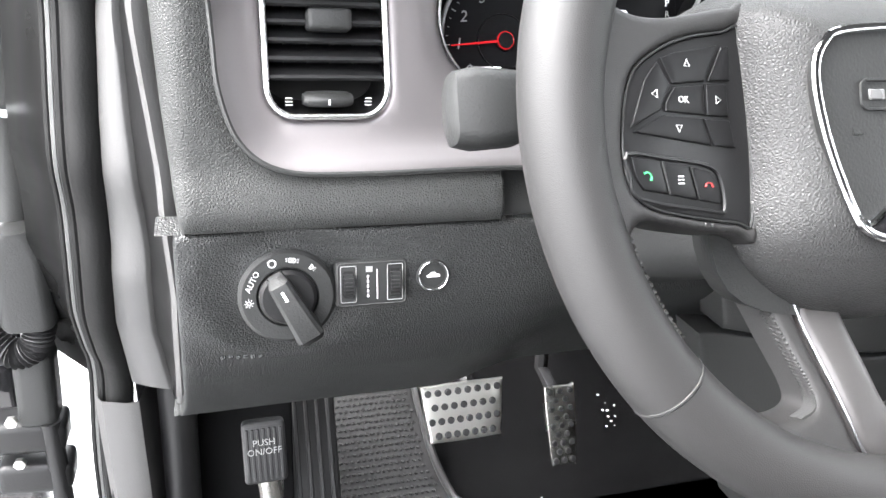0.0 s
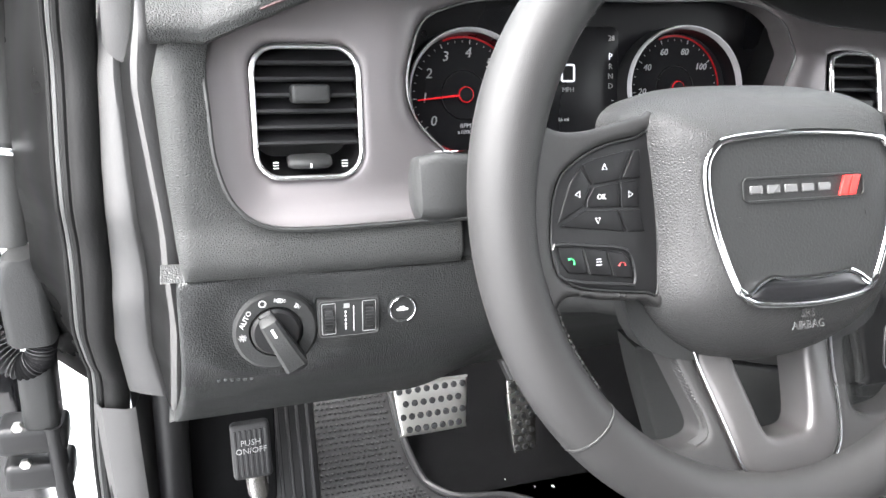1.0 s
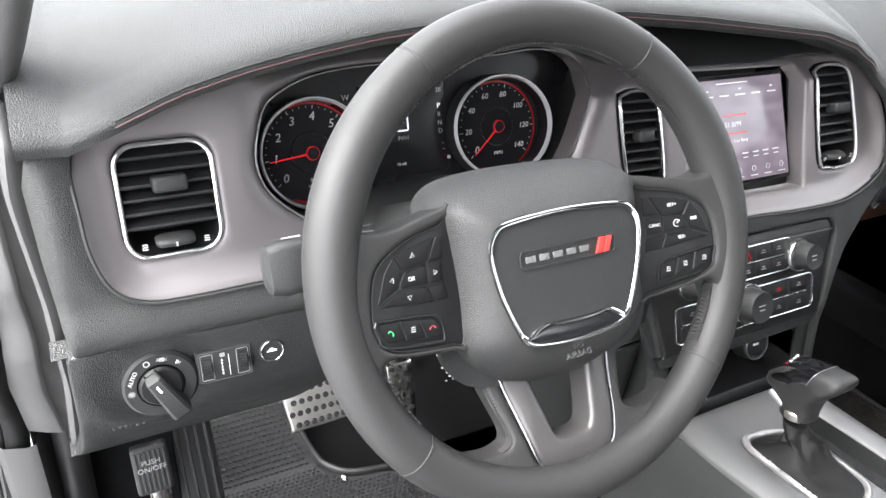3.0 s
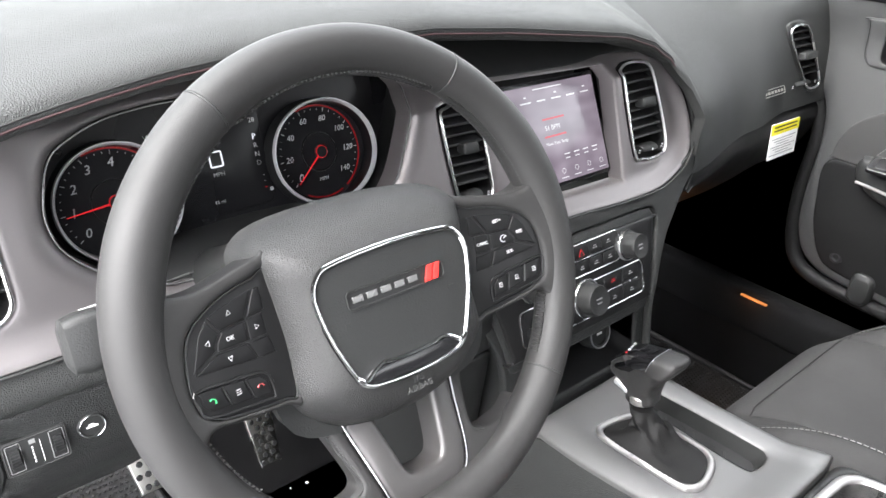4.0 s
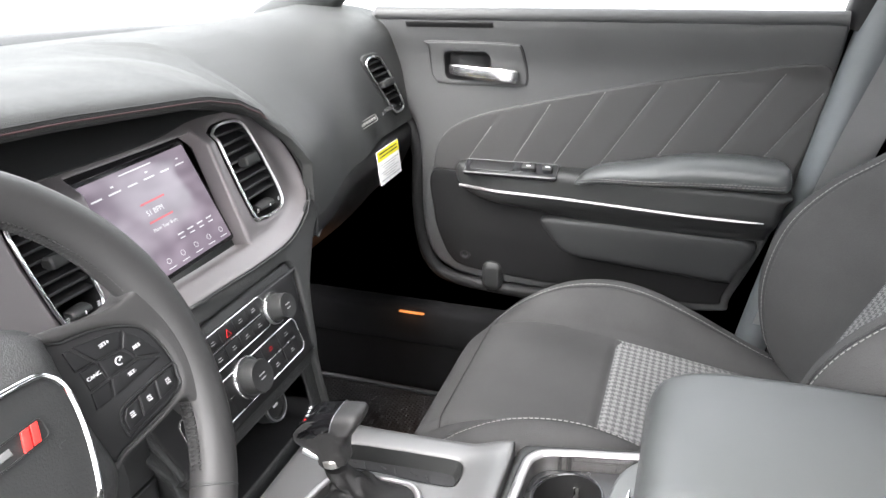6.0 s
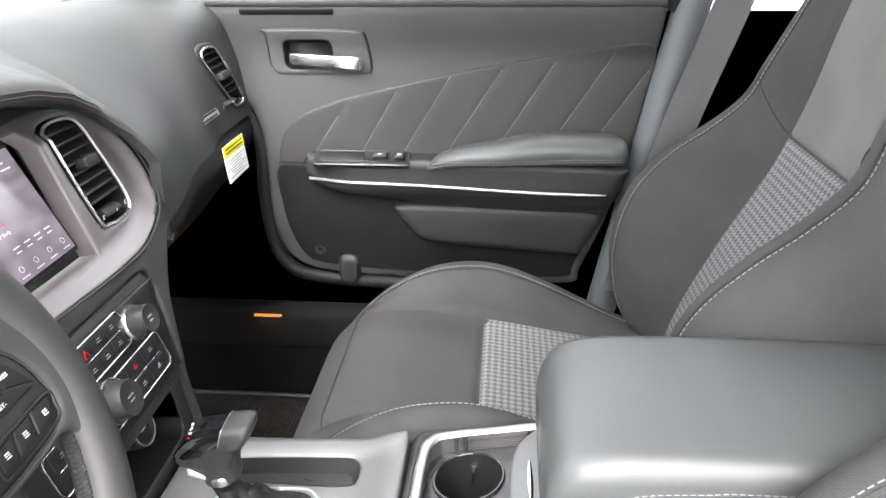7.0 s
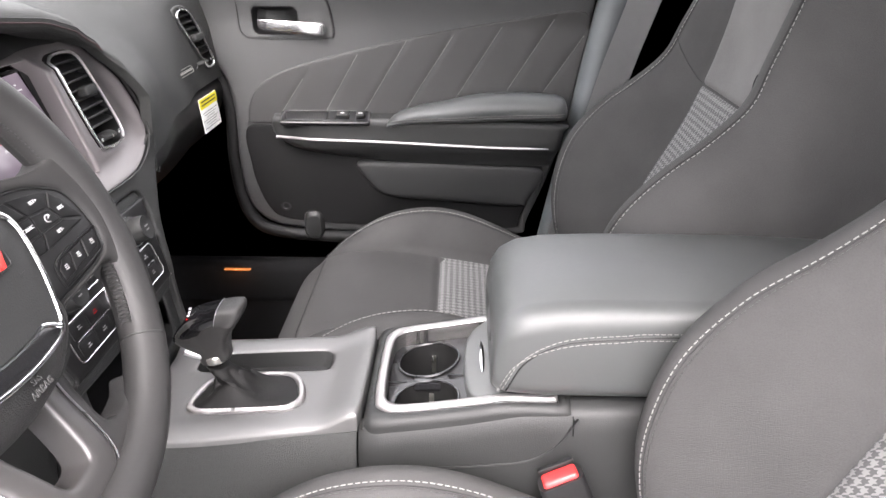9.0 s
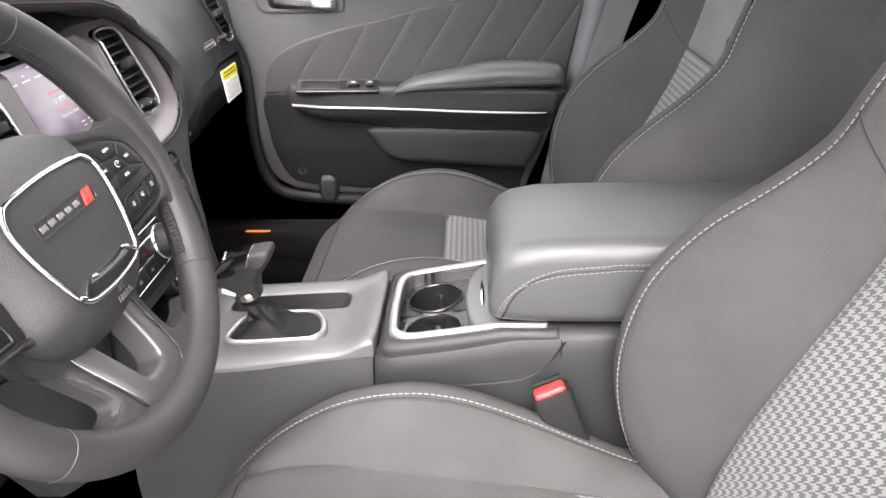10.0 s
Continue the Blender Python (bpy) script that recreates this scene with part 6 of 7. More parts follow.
def front_seat(cx, label, start):
    seat = thing("front_seat", (cx, -0.30, 0.0), label, "car seat", "front seats")
    at = lambda p, lift=(0, 0, 0): (p[0] + cx + lift[0], p[1] + lift[1], p[2] + lift[2])
    # cushion body
    xs = np.linspace(-0.26, 0.26, 66)
    rings = []
    for s in np.linspace(0, 1, 64):
        up = [at(cushion_point(x, s)) for x in xs]
        y0, z0 = up[0][1], up[0][2]
        z1 = max(0.06, z0 - 0.16)
        rings.append(up + [(cx + 0.262, y0 - 0.004, (z0 + z1) / 2), (cx + 0.24, y0 - 0.01, z1), (cx - 0.24, y0 - 0.01, z1), (cx - 0.262, y0 - 0.004, (z0 + z1) / 2)])
    part("cushion", loft(rings), CLOTH, seat, "charcoal cloth cushion with raised sides", 60)
    # back body
    rings = []
    for s in np.linspace(0, 1, 64):
        fr = [at(back_point(x, s)) for x in xs]
        y0 = fr[0][1]
        zz = fr[0][2]
        yr = min(y0 - 0.10, float(np.interp(zz, [0.26, 0.6, 0.96], [-0.80, -0.86, -0.90])))
        rings.append(fr + [(fr[-1][0] + 0.006, y0 * 0.8 + yr * 0.2, zz), (fr[-1][0] + 0.006, y0 * 0.45 + yr * 0.55, zz), (fr[-1][0] - 0.03, yr, zz), (fr[0][0] + 0.03, yr, zz), (fr[0][0] - 0.006, y0 * 0.45 + yr * 0.55, zz), (fr[0][0] - 0.006, y0 * 0.8 + yr * 0.2, zz)])
    part("backrest", loft(rings), CLOTH, seat, "charcoal cloth backrest with raised sides", 60)
    # woven inserts a little proud of the body
    def insert(name, fn, s0, s1, half, mat, text, n=40, k=26, lift=(0, 0, 0)):
        bm = bmesh.new()
        lay = bm.loops.layers.uv.new("UVMap")
        grid, length = [], 0.0
        last = None
        for s in np.linspace(s0, s1, n):
            mid = Vector(fn(0, s))
            length += (mid - last).length if last is not None else 0.0
            last = mid
            row = []
            for u in np.linspace(-1, 1, k):
                p = Vector(at(fn(u * half, s)))
                edge = min(1.0, (1 - abs(u)) / 0.10, (s - s0) / (s1 - s0) / 0.04 + 0.0, (s1 - s) / (s1 - s0) / 0.04)
                h = 0.0045 * math.sqrt(max(0.0, 1 - (1 - edge) ** 2)) - 0.0005
                row.append((bm.verts.new(p + Vector(lift) * h), (u * half, length)))
            grid.append(row)
        for a, b in zip(grid, grid[1:]):
            for i in range(k - 1):
                quad = (a[i], a[i + 1], b[i + 1], b[i])
                f = bm.faces.new([q[0] for q in quad])
                for lp, q in zip(f.loops, quad):
                    lp[lay].uv = q[1]
        return part(name, bm, mat, seat, text, 60)
    insert("cushion_insert", cushion_point, start + 0.002, 0.985, 0.143, HOUND, "houndstooth cloth insert", lift=(0, 0.1, 1))
    insert("cushion_front", cushion_point, 0.30, start, 0.143, CLOTH, "plain cloth front insert", lift=(0, 0.2, 1))
    insert("back_insert", back_point, 0.04, 0.595, 0.118, HOUND, "houndstooth cloth insert", lift=(0, 1, 0.3))
    insert("shoulder_insert", back_point, 0.60, 0.99, 0.118, CLOTH_LIGHT, "plain grey cloth shoulder panel", lift=(0, 1, 0.3))
    # seams with pale stitching
    for sx in (-1, 1):
        line = [at(cushion_point(sx * 0.196, s), (sx * 0.0008, 0, 0.0012)) for s in np.linspace(0.22, 0.93, 60)]
        tagged(part("stitching", stitches(line, 0.005, 0.0025, 0.0006), THREAD, seat), kind="stuff")
        line = [at(cushion_point(sx * 0.1905, s), (0, 0, 0.0012)) for s in np.linspace(0.22, 0.93, 60)]
        tagged(part("stitching", stitches(line, 0.005, 0.0025, 0.0006), DARKTHREAD, seat), kind="stuff")
        line = [at(cushion_point(sx * 0.1932, s), (0, 0, 0.0)) for s in np.linspace(0.20, 0.95, 60)]
        part("seam", tube(line, 0.0008, 5), BLACK_CLOTH, seat)
        wide = 0.009 if cx > 0 else 0.0
        shift = (0.0 if cx < 0 else 0.016 if sx < 0 else -0.012)
        for off, mat in ((0.198 + wide + shift, THREAD), (0.1952 + wide + shift, None)):
            line = [at(back_point(sx * off, s), (sx * 0.0014, 0.0010, 0)) for s in np.linspace(0.02, 0.98, 80)]
            if mat:
                tagged(part("stitching", stitches(line, 0.005, 0.0025, 0.0006), THREAD, seat), kind="stuff")
                second = [at(back_point(sx * (0.1925 + wide + shift), s), (sx * 0.0012, 0.0011, 0)) for s in np.linspace(0.02, 0.98, 80)]
                tagged(part("stitching", stitches(second, 0.005, 0.0025, 0.0006), DARKTHREAD, seat), kind="stuff")
            else:
                part("seam", tube(line, 0.0008, 5), BLACK_CLOTH, seat)
        line = [at(back_point(sx * x, 0.60 + (x - 0.122) * 1.6), (0, 0.001, 0)) for x in np.linspace(0.122, 0.20, 12)]
        part("seam", tube(line, 0.0008, 5), BLACK_CLOTH, seat)
    line = [at(cushion_point(x, 0.30), (0, 0.001, 0.001)) for x in np.linspace(-0.16, 0.16, 30)]
    part("seam", tube(line, 0.0008, 5), BLACK_CLOTH, seat)
    rings = [[(cx + u, y, z) for u, z in rrect(0.46, 0.16, 0.02, 4, 0, 0.12)] for y in (0.0, -0.25, -0.55)]
    part("seat_base", loft(rings), BLACK, seat, "black seat base")
    # head restraint
    rings = []
    for z, w, d in ((0.975, 0.10, 0.03), (0.985, 0.125, 0.045), (1.04, 0.130, 0.055), (1.10, 0.12, 0.05), (1.13, 0.09, 0.03)):
        rings.append([(cx + u, -0.80 + v, z) for u, v in rrect(2 * w, 2 * d, 0.9 * d, 6)])
    part("head_restraint", loft(rings), CLOTH, seat, "charcoal cloth head restraint", 60)
    return seat


front_seat(0.371, "charcoal cloth front seat with houndstooth inserts beside the closed door", 0.588)
front_seat(-0.371, "charcoal cloth front seat with houndstooth inserts beside the open door", 0.78)

# ---- closed passenger door ----
door = thing("passenger_door", (0.80, -0.2, 0.25), "closed dark door with quilted insert, armrest and bright strip", "car door")


def door_x(y, z):
    """The trim's inner face: belt, recessed insert, armrest shelf and lower panel."""
    x = 0.770
    x -= 0.028 * step01(z, 0.70, 0.81)
    x += 0.012 * step01(z, 0.40, 0.26)
    return x


def passenger_door():
    outline = curve_through([(0.262, 0.815), (0.250, 0.72), (0.226, 0.65), (0.194, 0.60), (0.182, 0.53), (0.183, 0.43), (0.178, 0.353), (0.160, 0.303), (0.122, 0.273), (0.08, 0.263), (0.0, 0.256), (-0.20, 0.250), (-0.42, 0.250), (-0.448, 0.29), (-0.50, 0.44), (-0.535, 0.60), (-0.552, 0.72), (-0.556, 0.80), (-0.553, 0.815)], 6)
    part("door_panel", sheet(outline, [rrect(0.088, 0.050, 0.011, 4, 0.077, 0.716)], lambda y, z: (door_x(y, z), y, z), (-1, 0, 0), 0.022, 0.010, 0.06), DOORGREY, door, "dark moulded door panel", 60)
    part("belt_rail", tube([(0.748, y, 0.812) for y in np.linspace(0.25, -0.553, 20)], 0.012, 10), DOORGREY, door)
    # lower part of the trim, its weaker light put into a darker colour
    lower = curve_through([(0.154, 0.50), (0.155, 0.414), (0.143, 0.353), (0.124, 0.309), (0.094, 0.288), (0.0, 0.277), (-0.20, 0.268), (-0.405, 0.268), (-0.432, 0.30), (-0.478, 0.44), (-0.488, 0.50), (-0.20, 0.502), (0.05, 0.502)], 6, True)
    part("lower_panel", sheet(lower, [], lambda y, z: (door_x(y, z) - 0.004, y, z), (-1, 0, 0), 0.02, 0.003, 0.006), DOORSHADE, door, "hard plastic lower panel, darkened for the shade low on the door", 60)
    # quilted insert
    arc = curve_through([(0.152, 0.515), (0.148, 0.543), (0.132, 0.575), (0.098, 0.603), (0.046, 0.625), (-0.040, 0.649), (-0.167, 0.678), (-0.279, 0.701), (-0.401, 0.721), (-0.540, 0.735), (-0.538, 0.643), (-0.519, 0.560), (-0.49, 0.505), (-0.20, 0.505), (0.05, 0.505), (0.148, 0.507)], 6, True)
    lines = [((0.079, 0.531), (0.026, 0.607)), ((-0.011, 0.529), (-0.087, 0.655)), ((-0.093, 0.532), (-0.187, 0.682)), ((-0.179, 0.536), (-0.285, 0.700)), ((-0.276, 0.550), (-0.381, 0.715)), ((-0.387, 0.576), (-0.481, 0.726)), ((-0.461, 0.573), (-0.544, 0.698))]

    def quilt(y, z):
        d = 9.0
        for a, b in lines:
            a, b = np.array(a), np.array(b)
            e = (b - a) / np.linalg.norm(b - a)
            d = min(d, abs((np.array((y, z)) - a) @ np.array((-e[1], e[0]))))
        return (door_x(y, z) - 0.004 + 0.0016 * math.exp(-(d / 0.004) ** 2), y, z)
    ins = part("quilted_insert", sheet(arc, [], quilt, (-1, 0, 0), 0.007, 0.003, 0.012), QUILT, door, "black quilted vinyl insert", 60)
    for a, b in lines:
        path = [tuple(Vector(quilt(*(np.array(a) + (np.array(b) - a) * s))) + Vector((-0.0008, 0, 0))) for s in np.linspace(0.03, 0.97, 12)]
        tagged(part("stitching", stitches(path, 0.004, 0.002, 0.0006), THREAD, ins), kind="stuff")
    # armrest shelf
    def shelf(outline, x0, x1, r=0.012, step=0.02):
        return sheet(outline, [], lambda y, z: (x0, y, z), (-1, 0, 0), step, r, x1 - x0)
    low = curve_through([(0.094, 0.525), (0.098, 0.500), (0.085, 0.482), (0.030, 0.455), (-0.142, 0.428), (-0.30, 0.424), (-0.467, 0.424), (-0.490, 0.44), (-0.505, 0.50), (-0.500, 0.525), (-0.30, 0.530), (0.05, 0.530)], 5, True)
    sh = part("armrest_shelf", sheet(low, [], lambda y, z: (0.722 + 0.03 * step01(z, 0.475, 0.43) + 0.02 * step01(y, 0.0, 0.1) - 0.012 * step01(-y, 0.1, 0.4), y, z), (-1, 0, 0), 0.012, 0.012, 0.05), HARD, door, "dark moulded armrest shelf", 60)
    strip = [(0.719 + 0.02 * step01(y, 0.0, 0.1) - 0.012 * step01(-y, 0.1, 0.4), y, 0.486 - 0.012 * step01(-y, -0.09, 0.48)) for y in np.linspace(0.088, -0.475, 30)]
    part("bright_strip", tube(strip, [0.0031] * 26 + [0.0030, 0.0027, 0.0022, 0.0012], 8, flat=1.0), SATIN_LIGHT, door, "bright strip along the armrest")
    pad = curve_through([(-0.144, 0.512), (-0.160, 0.538), (-0.20, 0.556), (-0.26, 0.570), (-0.33, 0.586), (-0.40, 0.590), (-0.46, 0.588), (-0.495, 0.582), (-0.507, 0.560), (-0.505, 0.538), (-0.48, 0.533), (-0.35, 0.531), (-0.20, 0.520)], 6, True)

    def cushion(y, z):
        d = min(1.0, float(edge_distance(pad[::2], np.array([(y, z)]))[0]) / 0.03)
        return (0.726 - 0.034 * math.sqrt(1 - (1 - d) ** 2) - 0.02 * step01(-y, 0.15, 0.3), y, z)
    ap = part("armrest_pad", sheet(pad, [], cushion, (-1, 0, 0.2), 0.009, 0.004, 0.06), VINYL, door, "padded black armrest with pale stitching", 60)
    for dz in (0.010, 0.015):
        path = [tuple(Vector(cushion(y, z + dz)) + Vector((-0.001, 0, 0))) for y, z in curve_through([(-0.150, 0.512), (-0.20, 0.522), (-0.35, 0.533), (-0.50, 0.538)], 16)]
        tagged(part("stitching", stitches(path, 0.0045, 0.0025, 0.0007), THREAD, ap), kind="stuff")
    # switch plate
    m = frame_of((0.732, -0.018, 0.531), (0, -1, 0), (0.85, 0, 0.42))
    sw = part("switch_plate", plate(rrect(0.185, 0.040, 0.006), 0.006, m, 0.0015), GLOSS, door, "glossy switch plate")
    part("pull_cup", plate(rrect(0.085, 0.026, 0.006), 0.004, m @ Matrix.Translation((-0.038, 0.002, 0.0008)), 0.001), BLACK, sw)
    for u in (0.035, 0.072):
        k = part("window_switch", box(0.026 if u < 0.05 else 0.018, 0.014, 0.008, m @ Matrix.Translation((u, 0.002, 0.004)), 0.002), HARD, sw)
        part("mark", box(0.008, 0.002, 0.0005, m @ Matrix.Translation((u, 0.002, 0.0083)), 0), WHITE, k)
    part("outline", tube([m @ Vector((u, v, 0.0005)) for u, v in rrect(0.180, 0.036, 0.006)], 0.0004, 5, True), TRIMGREY_SHINE, sw)
    # inner handle
    hx = door_x(0.06, 0.71) - 0.004
    m = frame_of((hx, 0.062, 0.712), (0, -1, 0), (0, 0, 1))
    o = curve_through([(0.150, 0.775), (0.156, 0.786), (0.10, 0.7885), (0.02, 0.787), (-0.018, 0.784), (-0.030, 0.774), (-0.038, 0.70), (-0.036, 0.680), (-0.026, 0.673), (0.05, 0.670), (0.128, 0.672), (0.142, 0.680), (0.150, 0.705)], 5, True)
    o[:, 1] = 0.681 + (o[:, 1] - 0.672) * 0.69
    cupo = rrect(0.090, 0.052, 0.012, 4, -0.015, 0.004)
    hole = [(0.062 - u, 0.712 + v) for u, v in rrect(0.092, 0.054, 0.013, 4, -0.015, 0.004)]
    hp = part("handle_plate", sheet(o, [hole], lambda y, z: (door_x(y, z) - 0.0035, y, z), (-1, 0, 0.2), 0.012, 0.0025, 0.006), DOORGREY, door, "dark handle surround", 60)
    part("outline", tube([(door_x(y, z) - 0.0003, y, z) for y, z in o.mean(0) + (o - o.mean(0)) * 1.015], 0.0014, 5, True), BLACK, hp)
    part("handle_cup", loft([[m @ Vector((*(cupo.mean(0) + (p - cupo.mean(0)) * s), -d)) for p in cupo] for s, d in ((1, 0), (0.9, 0.02), (0.6, 0.028))], True, "end"), BLACK, hp)
    rings = []
    for u, h, w, lift in ((-0.052, 0.006, 0.003, 0.000), (-0.046, 0.010, 0.004, 0.004), (-0.02, 0.0115, 0.005, 0.008), (0.03, 0.0125, 0.006, 0.011), (0.066, 0.014, 0.006, 0.010), (0.080, 0.0135, 0.005, 0.007), (0.086, 0.008, 0.003, 0.004)):
        rings.append([m @ Vector((u, -0.006 - 0.07 * u + b, lift + a)) for a, b in rrect(w * 2, h * 2, w * 0.9, 4)])
    part("inner_handle", loft(rings), HANDLE, door, "chrome inner door handle", 60)
    # map pocket and lower fittings
    pk = curve_through([(-0.075, 0.425), (-0.095, 0.385), (-0.125, 0.357), (-0.178, 0.346), (-0.30, 0.338), (-0.425, 0.330), (-0.445, 0.345), (-0.468, 0.418), (-0.30, 0.428), (-0.15, 0.430)], 6, True)
    part("map_pocket", sheet(pk, [], lambda y, z: (0.748, y, z), (-1, 0, 0), 0.02, 0.012, 0.03), TRIMGREY_DARK, door, "grey moulded map pocket face", 60)
    part("screw_cap", turned([(0.012, 0), (0.012, 0.002), (0.008, 0.003), (0.004, 0.001), (0.001, 0.001)], frame_of((0.775, 0.090, 0.318), (0, -1, 0), (0, 0, 1)), 24), BLACK, door)
    part("pocket_end", loft([[(0.775 - d, 0.03 + u, 0.275 + v) for u, v in rrect(0.045 * s, 0.07 * s, 0.018 * s, 5)] for d, s in ((-0.012, 1.0), (0.006, 0.92), (0.012, 0.7))]), HARD, door)
    seal = curve_through([(0.235, 0.64), (0.194, 0.55), (0.196, 0.434), (0.190, 0.35), (0.172, 0.29), (0.126, 0.256), (0.0, 0.242), (-0.20, 0.238)], 8)
    part("door_seal", tube([(0.785, y, z) for y, z in seal], 0.014, 12), DOORSHADE, door, "rolled panel edge, darkened for its shade")
    part("speaker_slot", box(0.004, 0.17, 0.012, pose(0.742, 0.105, 0.794, 0, -30, 0), 0.002), DOORSHADE, door)
    # window frame and glass
    gl = part("window_glass", loft([[(0.765 - 0.12 * s, y + 0.1 * s * (1 if y < 0 else -1.5), 0.815 + 0.40 * s) for y in np.linspace(0.28, -0.56, 8)] for s in np.linspace(0, 1, 5)], closed=False), GLASS, door, "clear raised side window")
    gl.visible_shadow = False
    part("window_frame", tube([(0.775, -0.575, 0.80), (0.72, -0.60, 0.99), (0.64, -0.60, 1.21)], 0.03, 10), BLACK, door)


passenger_door()


def left_side():
    """Closed rear side behind the open front door, and the dark body behind the dash end."""
    rows = [[(-0.80, y, z) for y in (-0.74, -1.2, -1.95)] for z in (-0.1, 0.3, 0.6, 0.815)]
    bm = loft(rows, closed=False)
    bmesh.ops.solidify(bm, geom=bm.faces[:], thickness=0.02)
    tagged(part("wall_rear_side", bm, BLACK), "dark closed rear side of the cabin", "side wall", kind="structure")
    p = curve_through([(-0.78, -0.76, 0.0), (-0.78, -0.76, 0.5), (-0.76, -0.78, 0.82), (-0.70, -0.80, 1.0), (-0.63, -0.81, 1.22)], 6)
    tagged(part("trim", tube(p, 0.05, 12), PILLARGREY), "grey moulded centre pillar trim", "pillar trim", kind="structure")
    tagged(part("wall_cowl", box(0.16, 0.03, 0.75, pose(-0.70, 0.46, 0.42), 0.005), CARPET), "dark body panel behind the dash end", "wall", kind="structure")


def right_side():
    """Kick panel, sill, pillar and rear side behind the closed door."""
    rows = [[(0.80, y, min(z, 0.70 if y > 0.45 else 0.79)) for y in (0.85, 0.5, 0.4, 0.2, -0.5, -1.95)] for z in (0.0, 0.3, 0.6, 0.815)]
    bm = loft(rows, closed=False)
    bmesh.ops.solidify(bm, geom=bm.faces[:], thickness=0.02)
    tagged(part("wall_side", bm, BLACK), "dark inner side of the body", "side wall", kind="structure")
    tagged(part("trim", box(0.06, 1.0, 0.10, pose(0.765, 0.10, 0.14, 0, 0, 0), 0.02, 3), CARPET), "dark sill trim below the door", "sill trim", kind="structure")
    p = curve_through([(0.765, -0.49, 0.20), (0.768, -0.545, 0.50), (0.760, -0.598, 0.80), (0.70, -0.645, 1.02), (0.63, -0.67, 1.22)], 8)
    tagged(part("trim", tube(p, 0.031, 14, flat=1.0), PILLARGREY), "grey moulded centre pillar trim", "pillar trim", kind="structure")
    lamp = thing("footwell_lamp", (0.74, 0.20, 0.175), "small amber lit footwell lamp under the dash", "lamp")
    part("lens", box(0.010, 0.060, 0.004, pose(0.736, 0.204, 0.178), 0.002), LIT_AMBER, lamp)
    bulb = new("footwell_bulb", bpy.data.lights.new("footwell_bulb", "POINT"))
    bulb.data.energy, bulb.data.color, bulb.data.shadow_soft_size = 0.005, (1.0, 0.42, 0.14), 0.012
    bulb.location = (0.715, 0.204, 0.180)



right_side()
left_side()


def seat_belt():
    b = thing("seat_belt", (0.70, -0.66, 0.5), "grey woven seat belt hanging before the pillar", "seat belt")
    path = curve_through([(0.665, -0.735, 1.06), (0.680, -0.695, 0.90), (0.690, -0.657, 0.76), (0.697, -0.617, 0.62), (0.700, -0.570, 0.42), (0.70, -0.54, 0.28)], 8)
    rows = []
    for p in path:
        rows.append([(p[0] + 0.002 * math.sin(w * 40) + 0.0004 * (k % 2), p[1] + w + 0.026, p[2]) for k, w in enumerate(np.linspace(-0.031, 0.031, 41))])
    bm = loft(rows, closed=False)
    bmesh.ops.solidify(bm, geom=bm.faces[:], thickness=0.0015)
    part("webbing", bm, BELT, b)


seat_belt()


def belt_buckle():
    b = thing("belt_buckle", (-0.150, -0.41, 0.33), "black seat belt buckle with red release button", "buckle")
    m = pose(-0.152, -0.413, 0.345, -22, 8, 4) @ Matrix.Diagonal((1.1, 0.95, 1.2, 1))
    part("housing", loft([[m @ Vector((u, v, z)) for u, v in rrect(0.026 * s, 0.052 * s2, 0.007, 5)] for z, s, s2 in ((-0.078, 0.80, 0.72), (-0.066, 0.95, 0.84), (0.022, 1.05, 1.0), (0.028, 0.98, 0.96))]), BLACK, b, "", 50)
    part("release_button", box(0.019, 0.040, 0.012, m @ Matrix.Translation((0.0, 0.0, 0.0265)), 0.004, 3), REDPLASTIC, b, "red release button")
    part("slot", box(0.006, 0.040, 0.004, m @ Matrix.Translation((0.0085, 0.0, 0.0355)), 0.001), BLACK, b)
    part("stalk", tube([m @ Vector((0, 0, -0.07)), m @ Vector((0, -0.004, -0.11)), m @ Vector((0.0, -0.01, -0.17))], 0.011, 10), RUBBER, b)
    coil = [m @ Vector((0.013 * math.cos(t), 0.013 * math.sin(t) - 0.004, -0.08 - 0.0008 * t)) for t in np.arange(0, 44, 0.5)]
    part("sleeve_wire", tube(coil, 0.0012, 5), STEEL, b)


belt_buckle()


def hang_tag():
    t = thing("paper_tag", (0.556, 0.160, 0.61), "white and yellow paper tag hanging from the glove box", "paper tag")
    m = frame_of((0.5625, 0.160, 0.580), (1, 0.02, -0.02), (-0.16, 0.10, 1))
    part("card", plate(rrect(0.098, 0.060, 0.001, 2), 0.0006, m, 0.0001), CARD, t)
    part("yellow_band", plate(rrect(0.098, 0.018, 0.001, 2), 0.0003, m @ Matrix.Translation((0, 0.0205, 0.0006)), 0), YELLOW, t, "yellow printed band")
    for k in range(7):
        part("print_line", box(0.085 - 0.02 * (k % 3), 0.0012, 0.0002, m @ Matrix.Translation((-0.002, 0.004 - 0.0045 * k, 0.0006)), 0), GREYPRINT, t)
    for k in range(2):
        part("print_line", box(0.08, 0.0022, 0.0002, m @ Matrix.Translation((0, 0.024 - 0.006 * k, 0.0010)), 0), BLACK, t)


hang_tag()


